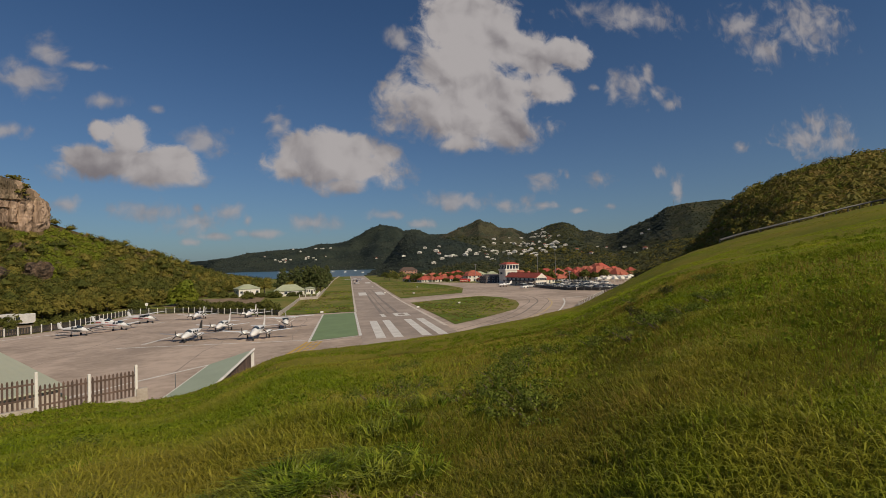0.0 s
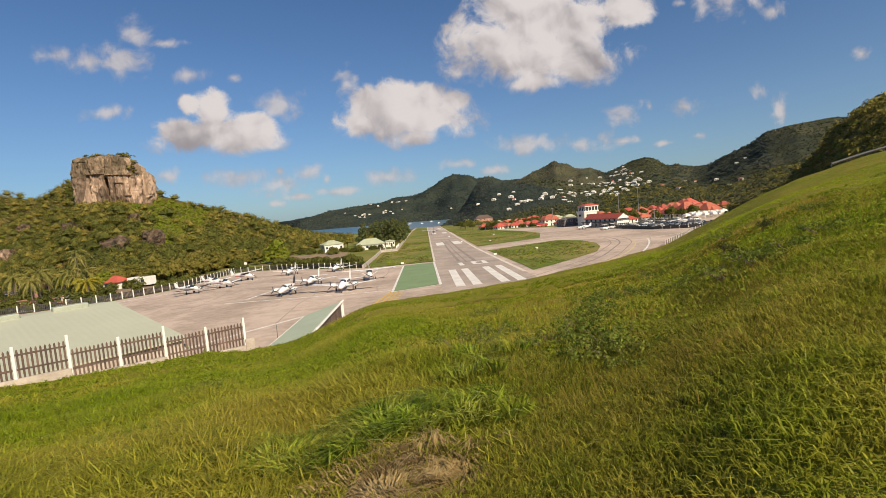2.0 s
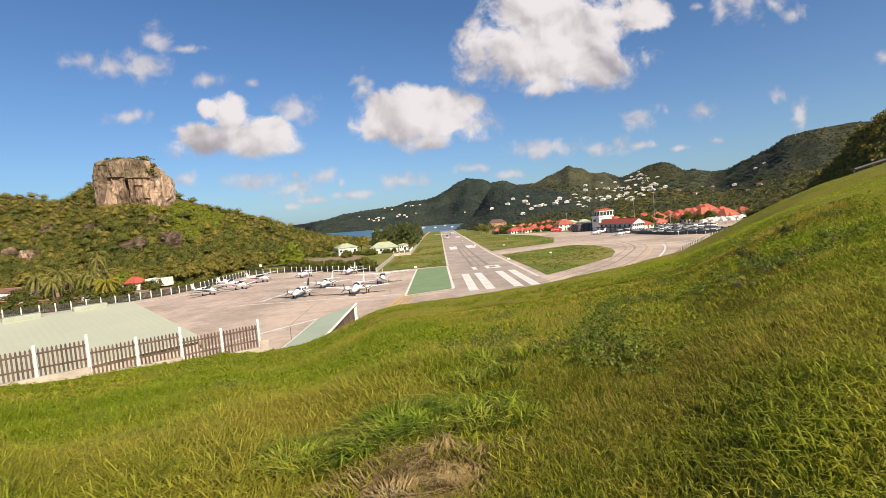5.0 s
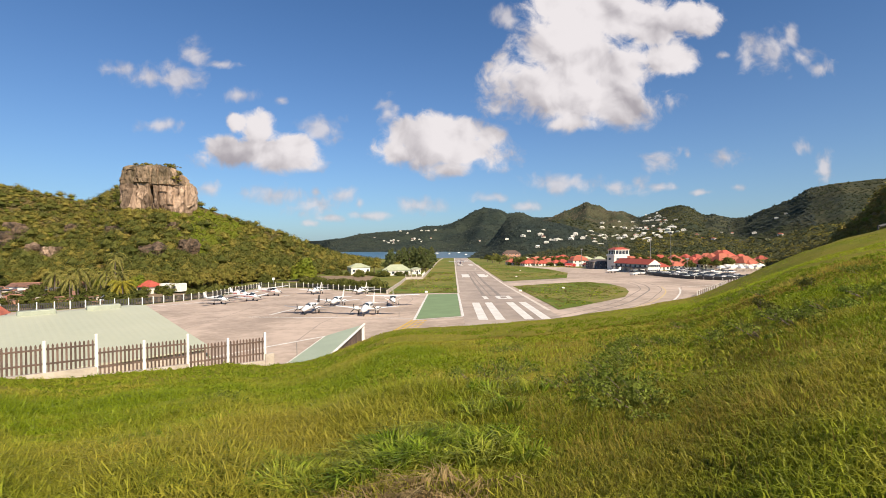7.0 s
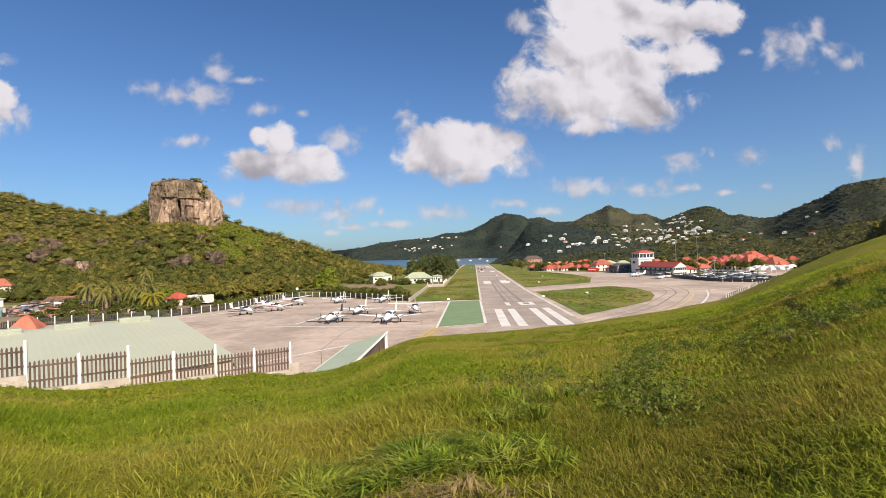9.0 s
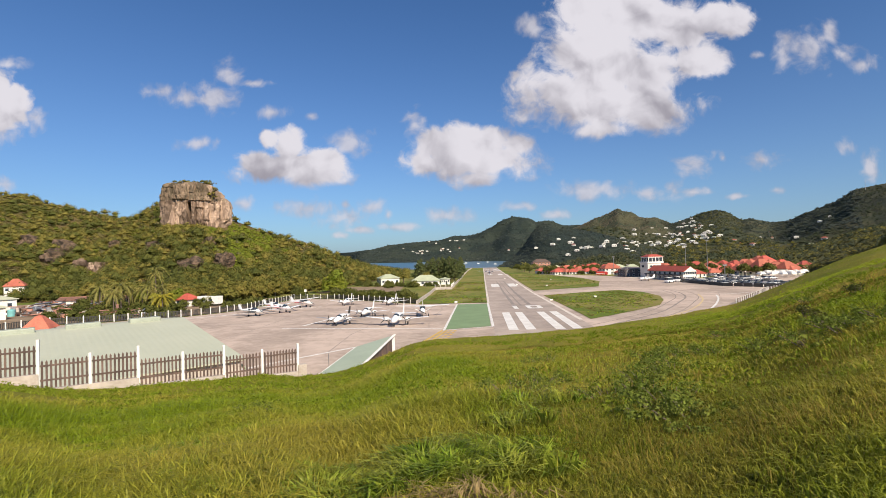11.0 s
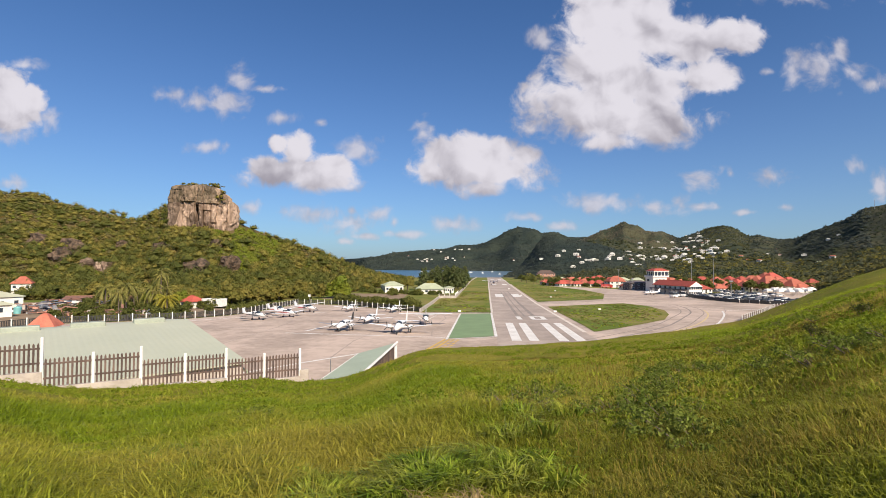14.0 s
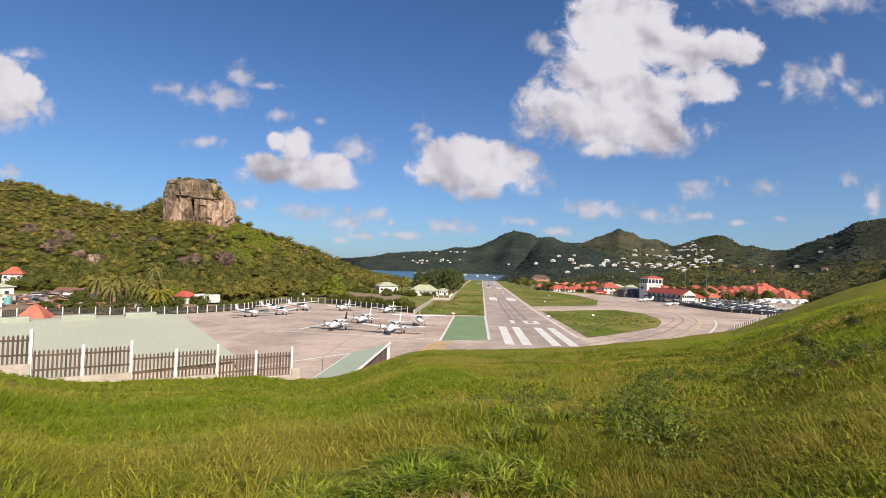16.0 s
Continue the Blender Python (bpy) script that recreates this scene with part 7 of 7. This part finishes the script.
# ---------------------------------------------------------------- masts, lamps, vehicles
for x, y, top in ((0.480 * 300, 300, 27.5), (0.524 * 300, 300, 29.6), (0.559 * 219, 219, 17.2), (0.361 * 318, 318, 15.4), (0.333 * 352, 352, 20.4)):
    root = thing("light_mast", "tall thin steel floodlight mast", "light mast", "floodlight masts", at=(x, y, on_plain(y)))
    h = top - float(plain(y))
    part("pole", Shape().tube([(0, 0, 0), (0, 0, h)], [0.22, 0.12], 8), "steel", root)
    lamp = part("lamp_head", Shape().box((0, -0.1, h), (1.6, 0.5, 0.5), bevel=0.06), "grey_wall", root)
    part("base", Shape().box((0, 0, 0.15), (0.8, 0.8, 0.4), bevel=0.05), "concrete", root)


def car(label, paint="car_paint", van=False):
    root = thing("car", label, "car", "parked cars")
    h = 1.0 if van else 0.82
    part("body", Shape().loft([[(x * k, y * j, z) for x, y in ((-2.1, -0.82), (2.05, -0.78), (2.2, -0.5), (2.2, 0.5), (2.05, 0.78), (-2.1, 0.82), (-2.2, 0.5), (-2.2, -0.5))] for k, j, z in ((0.96, 0.95, 0.28), (1.0, 1.0, 0.5), (0.99, 0.98, h), (0.96, 0.92, h + 0.06))]), paint, root)
    top = part("cabin", Shape().loft([[(-1.7, -0.76, h), (0.95, -0.76, h), (0.95, 0.76, h), (-1.7, 0.76, h)], [(-1.5 if not van else -1.95, -0.64, 1.42 if not van else 1.95), (0.3 if not van else 1.1, -0.64, 1.42 if not van else 1.95), (0.3 if not van else 1.1, 0.64, 1.42 if not van else 1.95), (-1.5 if not van else -1.95, 0.64, 1.42 if not van else 1.95)]]), "glass", root, "dark glazed cabin")
    part("roof", Shape().box((-0.55, 0, (1.45 if not van else 1.98)), (2.05 if not van else 3.0, 1.36, 0.1), bevel=0.03), paint, top)
    for x in (-1.35, 1.35):
        for y in (-0.8, 0.8):
            part("wheel", Shape().loft([[(x + r * math.cos(k), y + w, 0.31 + r * math.sin(k)) for k in (2 * math.pi * j / 12 for j in range(12))] for r, w in ((0.2, -0.1), (0.31, -0.09), (0.31, 0.09), (0.2, 0.1))]), "tyre", root)
    for y in (-0.6, 0.6):
        part("headlight", Shape().box((2.17, y, 0.68), (0.08, 0.3, 0.16), bevel=0.02), "post", root)
    return root


g = np.random.default_rng(61)
cars = [car("parked car in silver or grey paint beside the fence"), car("white parked car beside the fence", "white_gloss"), car("dark parked car beside the fence", "dark")]
count = 0
for row, (x0, x1) in enumerate(((117.0, 126.5), (124.0, 133.0), (131.5, 140.0), (139.5, 147.0), (150.0, 158.0), (158.0, 166.0))):
    for k in range(15):
        f = (k + 0.5) / 15
        x, y = x0 + (x1 - x0) * f * 0.9 + 0.3 * g.random(), 248 - 52 * f + 4 * row + (34 if row > 3 else 0)
        if g.random() < 0.18:
            continue
        m = pose(x, y, on_plain(y) + 0.05, 0, 0, (0 if row % 2 else 180) + 6 * g.random())
        kind_no = count % 3
        if count < 3:
            cars[kind_no].matrix_world = m
        else:
            copy_thing(cars[kind_no], m)
        count += 1
sheet("car_park", [(118.0, 252), (113.4, 232), (115.0, 205.4), (124, 193.6), (131, 187), (205, 250), (205, 300), (150, 285)], 0.03, "asphalt", "asphalt car park behind the fence", "car park")
copy_thing(cars[1], pose(-133, 140, on_plain(140) + 0.05, 0, 0, 25))
copy_thing(cars[0], pose(-124, 144, on_plain(144) + 0.05, 0, 0, 70))
van = car("white service van parked on the terminal apron", "white_gloss", van=True)
van.matrix_world = pose(107, 240, on_plain(240) + 0.04, 0, 0, 35) @ Matrix.Diagonal((1.35, 1.35, 1.35, 1))
copy_thing(van, pose(113.5, 245, on_plain(245) + 0.04, 0, 0, 60))


def fire_engine(x, y, t):
    root = thing("fire_engine", "red and white fire engine parked at the apron's edge", "fire engine", at=(x, y, on_plain(y) + 0.04), turn=t)
    part("body", Shape().box((-1.2, 0, 1.7), (5.6, 2.4, 2.2), bevel=0.12), "red_paint", root)
    c = part("cab", Shape().box((2.7, 0, 1.6), (2.0, 2.4, 2.2), bevel=0.25), "red_paint", root)
    part("windscreen", Shape().box((3.66, 0, 2.1), (0.12, 2.0, 0.8), bevel=0.04), "glass", c)
    part("stripe", Shape().box((-1.2, 0, 1.5), (5.64, 2.44, 0.3)), "post", root)
    part("ladder", Shape().box((-1.0, 0, 2.95), (4.8, 0.6, 0.18), bevel=0.03), "steel", root)
    for wx in (-3.0, -0.6, 2.6):
        for wy in (-1.05, 1.05):
            part("wheel", Shape().loft([[(wx + r * math.cos(k), wy + w, 0.5 + r * math.sin(k)) for k in (2 * math.pi * j / 12 for j in range(12))] for r, w in ((0.3, -0.16), (0.5, -0.14), (0.5, 0.14), (0.3, 0.16))]), "tyre", root)


fire_engine(108.5, 351, -20)

# radio mast on the skyline and a sign beside the apron
x, y, z = on_slope(EAST, 0.846, 0.110)
mast = thing("radio_mast", "thin lattice radio mast on the mountain top", "radio mast", at=(x, y, z))
part("mast", Shape().tube([(0, 0, -1), (0, 0, 17)], [0.35, 0.15], 6), "steel", mast)
part("aerial", Shape().tube([(-1.2, 0, 13), (1.2, 0, 13)], [0.12, 0.12], 6), "steel", mast)
sign = thing("sign", "small white sign on a post behind the apron", "sign", at=(-60, 197, on_plain(197)))
part("post", Shape().tube([(0, 0, 0), (0, 0, 2.6)], [0.08, 0.08], 6), "steel", sign)
part("board", Shape().box((0, -0.08, 2.9), (1.0, 0.1, 1.0), bevel=0.04), "post", sign)

# white ground markers beside the runway
for x, y in ((-0.1 + 1.2, 150), (30.5, 150), (47, 160), (46, 236), (33.5, 250), (61, 300), (36, 330)):
    mk = thing("runway_marker", "small white board beside the runway", "marker", "runway markers", at=(x, y, on_plain(y) + 0.06))
    part("board", Shape().box((0, 0, 0.35), (0.9, 0.2, 0.45), bevel=0.04), "post", mk)
    part("foot", Shape().box((0, 0, 0.06), (1.0, 0.5, 0.12), bevel=0.03), "concrete", mk)

# boats in the bay
for u, y, l in ((0.03, 1180, 12), (0.055, 1100, 9), (0.075, 1250, 10), (-0.07, 1300, 11), (0.09, 1000, 8)):
    b = thing("boat", "white sailing boat moored in the bay", "boat", "moored boats", at=(u * y, y, SEA_Z - 0.3), turn=35)
    part("hull", Shape().loft([[(x * l * k, yy * l * 0.3 * k, z) for x, yy in ((-0.5, -0.4), (0.1, -0.5), (0.5, 0), (0.1, 0.5), (-0.5, 0.4))] for k, z in ((0.85, 0), (1.0, 1.4))]), "white_gloss", b)
    part("cabin", Shape().box((-0.05 * l, 0, 1.9), (0.4 * l, 0.16 * l, 1.0), bevel=0.2), "white_gloss", b)
    part("mast", Shape().tube([(0.05 * l, 0, 1.3), (0.05 * l, 0, 1.3 + l * 1.1)], [0.12, 0.06], 6), "steel", b)

# ---------------------------------------------------------------- trees and palms


def tree(seed, h, r, mat, label, lumps=16, low=0.42):
    g = np.random.default_rng(seed)
    root = thing("tree", label, "tree", "trees round the airfield")
    tr = Shape().tube([(0, 0, -0.3), (0.1, 0.05, h * 0.3), (0.05, 0.15, h * 0.55), (0, 0.1, h * 0.75)], [0.06 * r + 0.08, 0.05 * r + 0.06, 0.035 * r + 0.04, 0.05], 8)
    cs, rs = [], []
    for k in range(lumps):
        a, q = 2.4 * k, math.sqrt((k + 0.5) / lumps)
        c = (r * 0.68 * q * math.cos(a), r * 0.68 * q * math.sin(a), h * (low + (0.88 - low) * (1 - q * q) * (0.7 + 0.4 * g.random())))
        cs.append(c), rs.append(r * (0.28 + 0.2 * g.random()))
        if k % 3 == 0:
            tr.tube([(0.05, 0.1, h * 0.4), (c[0] * 0.5, c[1] * 0.5, h * 0.5), (c[0] * 0.9, c[1] * 0.9, c[2])], [0.03 * r, 0.02 * r, 0.02], 5)
    part("trunk", tr, "bark", root)
    v, f = leaves(cs, rs, 55, 0.25, 0.85, seed)
    part("crown", mesh("crown", v, f), mat, root)
    return root


def pine(seed, h):
    """A feathery casuarina."""
    g = np.random.default_rng(seed)
    root = thing("tree", "tall feathery dark green casuarina tree", "tree", "trees round the airfield")
    part("trunk", Shape().tube([(0, 0, -0.3), (0.1, 0, h * 0.5), (0, 0, h * 0.95)], [0.25, 0.16, 0.04], 8), "bark", root)
    zs = np.linspace(0.18, 1.0, 26)
    cs = [((1.15 - z) * h * 0.3 * math.cos(2.4 * k) * (0.5 + 0.8 * g.random()), (1.15 - z) * h * 0.3 * math.sin(2.4 * k), z * h * (0.85 + 0.15 * g.random())) for k, z in enumerate(zs)]
    v, f = leaves(cs, [h * (0.06 + 0.09 * (1 - z)) for z in zs], 46, 0.26, 1.2, seed)
    part("crown", mesh("crown", v, f), "pine_leaf", root)
    return root


def palm(seed, h, mat, label, n=15):
    g = np.random.default_rng(seed)
    root = thing("palm_tree", label, "palm tree", "coconut palms")
    lean = (g.random() - 0.5) * 0.16 * h
    part("trunk", Shape().tube([(0, 0, -0.3), (lean * 0.2, 0, h * 0.4), (lean * 0.6, 0, h * 0.75), (lean, 0, h)], [0.24, 0.17, 0.14, 0.13], 8), "bark", root)
    for k in range(n):
        a, rise, l = 2 * math.pi * k / n * 1.02 + 0.3 * g.random(), 0.9 - 1.3 * (k % 3) / 2 + 0.2 * g.random(), 3.9 + 1.2 * g.random()
        sh, m = Shape(), 25
        spine = [Vector((lean + l * s * math.cos(a) * (1 - 0.3 * s), l * s * math.sin(a) * (1 - 0.3 * s), h + rise * l * s * 0.75 - 0.8 * l * s * s)) for s in np.linspace(0, 1, m)]
        side_v = Vector((-math.sin(a), math.cos(a), 0))
        for i in range(m - 1):
            p, q = spine[i], spine[i + 1]
            w = 0.5 * math.sin(math.pi * (0.12 + 0.86 * i / m)) + 0.05
            for sd in (-1, 1):
                t1 = p + side_v * sd * w + (q - p) * 1.6 - Vector((0, 0, 0.95 * w))
                sh.add([tuple(p), tuple(q * 0.95 + p * 0.05), tuple(t1)], (), [(0, 1, 2)])
        sh.tube(spine[::8], [0.035, 0.028, 0.02, 0.012], 4)
        part("frond", sh, mat, root)
    return root


def plant(ob, spots_, first=True):
    for k, (x, y, z, t, s) in enumerate(spots_):
        m = pose(x, y, z, 0, 0, t)
        if k == 0:
            ob.scale = (s, s, s)
            ob.matrix_world = m @ Matrix.Diagonal((s, s, s, 1))
        else:
            copy_thing(ob, m @ Matrix.Diagonal((s, s, s, 1)))


def spots_on_plain(pairs, seed):
    g = np.random.default_rng(seed)
    return [(x, y, on_plain(y), 360 * g.random(), 0.85 + 0.3 * g.random()) for x, y in pairs]


g = np.random.default_rng(91)
hedge = [(-12 - 33 * f - 1.5, 156 + 33 * f + 5 * g.random()) for f in np.linspace(0.0, 1, 15)]
plant(tree(201, 2.7, 2.7, "leaf_dark", "dense round dark green tree behind the fence", 18, 0.12), spots_on_plain(hedge + [(-66, 212), (-70, 218)] + [(-33, 252), (-20, 255), (-14, 268), (-48, 276), (-55, 285), (-112, 158), (-107, 150), (-116, 164), (-122, 158), (-82, 165)], 1))
g = np.random.default_rng(92)
ux, uy = -68 - 58 * g.random(560), 118 + 72 * g.random(560)
keep = ((uy > 146) | (g.random(560) < 0.75)) & (ux < -66) & (uy > 117 + (ux + 86) * 0.75) & (uy > 119) & ~((ux < -104) & (uy < 150)) & ~((np.abs(ux / uy + 0.53) < 0.05) & (uy < 168))
v, f = leaves(np.stack([ux, uy, plain(uy) + 0.4], 1)[keep], 0.7 + 1.3 * g.random(560)[keep], 44, 0.22, 0.95, 93)
solid("undergrowth", mesh("undergrowth", v, f), "leaf_dark", "dark green undergrowth between the yard and the fence", "undergrowth", kind="stuff")
plant(tree(202, 7.5, 4.2, "leaf_mid", "spreading green tree at the foot of the hill"), spots_on_plain([(-78 - 4 * g.random(), 172 + 6.5 * k) for k in range(6)] + [(-100, 205), (-118, 200), (-128, 190), (-98, 178), (-84, 176), (-108, 186), (-135, 186), (-146, 192), (-155, 186)] + [(-46, 300), (-30, 300), (-16, 298), (-78, 248), (-84, 245)], 2))
plant(tree(215, 6.5, 3.4, "leaf_mid", "green round tree standing behind the apron fence", 18, 0.12), spots_on_plain([(-82, 174), (-81, 183), (-80, 192), (-79, 201), (-77, 209), (-86, 187), (-91, 177), (-87, 197), (-73, 224), (-64, 229), (-84, 206), (-122, 172), (-130, 184), (-140, 184), (-96, 184)], 12))
plant(tree(203, 6.5, 3.6, "leaf_light", "bright yellow-green tree at the foot of the hill"), spots_on_plain([(-95, 166), (-112, 176)], 3))
plant(tree(216, 9.5, 6.8, "leaf_light", "broad bright yellow-green tree behind the hedge", 26, 0.2), [(-55.0, 228.0, on_plain(228), 30, 1.0)])
plant(tree(208, 1.9, 1.9, "leaf_dark", "low dark green bush in front of the cream houses", 12, 0.1), spots_on_plain([(-34, 274), (-31, 276), (-42, 272), (-27, 262), (-24, 260), (-19, 262), (-29, 268), (-14, 263), (-9, 264), (-12, 262), (-22, 256)], 9))
plant(tree(217, 2.2, 1.9, "leaf_dark", "low dark green bush in front of the red-roofed houses", 12, 0.1), spots_on_plain([(72 + 3.9 * k + 1.5 * math.sin(3 * k), 397 - 2.2 * k + 2.0 * math.cos(2 * k)) for k in range(12)], 19))
plant(tree(209, 8.5, 3.0, "leaf_dark", "tall dark green tree behind the yard", 20, 0.15), spots_on_plain([(-133, 178), (-142, 186), (-122, 182), (-150, 178)], 10))
plant(pine(204, 14.0), spots_on_plain([(-22 + 1.9 * k + 2 * g.random(), 308 + 24 * g.random()) for k in range(13)] + [(-2, 330), (0, 352), (-6, 372), (2, 392), (-14, 360), (-22, 345), (-4, 318), (1, 340), (4, 372), (6, 410), (8, 440), (-8, 400), (10, 470)], 4))
plant(tree(205, 6.0, 3.4, "leaf_dark", "round green tree among the village houses"), spots_on_plain([(0.515 * 292, 292), (0.537 * 322, 322), (0.56 * 305, 305), (0.585 * 312, 312), (0.598 * 292, 292), (0.628 * 308, 308), (0.648 * 292, 292), (0.67 * 312, 312), (0.69 * 306, 306), (0.61 * 345, 345), (0.505 * 312, 312), (0.71 * 300, 300), (0.512 * 335, 335), (0.532 * 328, 328), (0.561 * 335, 335), (0.582 * 340, 340), (0.603 * 325, 325), (0.622 * 285, 285), (0.55 * 360, 360), (0.585 * 375, 375), (0.49 * 385, 385), (0.52 * 395, 395), (0.465 * 410, 410), (0.45 * 372, 372), (0.695 * 325, 325), (0.66 * 335, 335), (0.49 * 330, 330), (0.47 * 340, 340), (0.565 * 268, 268), (0.60 * 335, 335), (0.245 * 391, 391), (0.275 * 390, 390), (0.21 * 393, 393), (0.195 * 395, 395), (0.228 * 400, 400), (0.262 * 404, 404), (0.30 * 398, 398), (0.29 * 386, 386), (0.21 * 408, 408), (0.16 * 430, 430), (0.145 * 455, 455), (0.15 * 480, 480), (0.135 * 500, 500), (0.14 * 530, 530), (0.32 * 372, 372), (0.155 * 560, 560), (0.17 * 590, 590)], 5))
palm_a = palm(211, 13.0, "frond", "tall coconut palm with drooping fronds", 13)
plant(palm_a, [(-105.3, 170.5, on_plain(170.5), 10, 1.0), (-110, 182, on_plain(182), 80, 0.9), (-99, 160, on_plain(160), 130, 0.85)])
plant(palm(212, 6.6, "frond", "short coconut palm with drooping fronds"), spots_on_plain([(-102.8, 158.8), (-98.8, 139.6), (-104, 148), (-94, 150), (-121, 165), (-127, 172), (-112, 152), (-100, 165), (-117, 175), (0.2 * 400, 400), (0.185 * 420, 420), (0.165 * 450, 450), (0.175 * 470, 470)], 6))
bush = tree(207, 2.6, 1.9, "leaf_dark", "rounded green bush in the yard", 10, 0.12)
plant(bush, spots_on_plain([(-80 - 32 * ((k * 0.381) % 1), 138 + 30 * ((k * 0.618) % 1)) for k in range(14)] + [(-84, 122), (-91, 119), (-96, 121), (-82, 131), (-104, 128), (-88, 128), (-76, 134), (-72, 140), (-100, 118), (-93, 124)] + [(-130, 117)], 8))
plant(palm(214, 7.5, "frond", "coconut palm with drooping fronds behind the fence"), spots_on_plain([(-97, 152), (-108, 160), (-116, 168), (-101, 146), (0.15 * 500, 500)], 16))
plant(palm(213, 4.2, "yellow_frond", "young palm with bright yellow fronds behind the fence", 17), spots_on_plain([(-85.5, 141.5), (-87.6, 143.5)], 7))
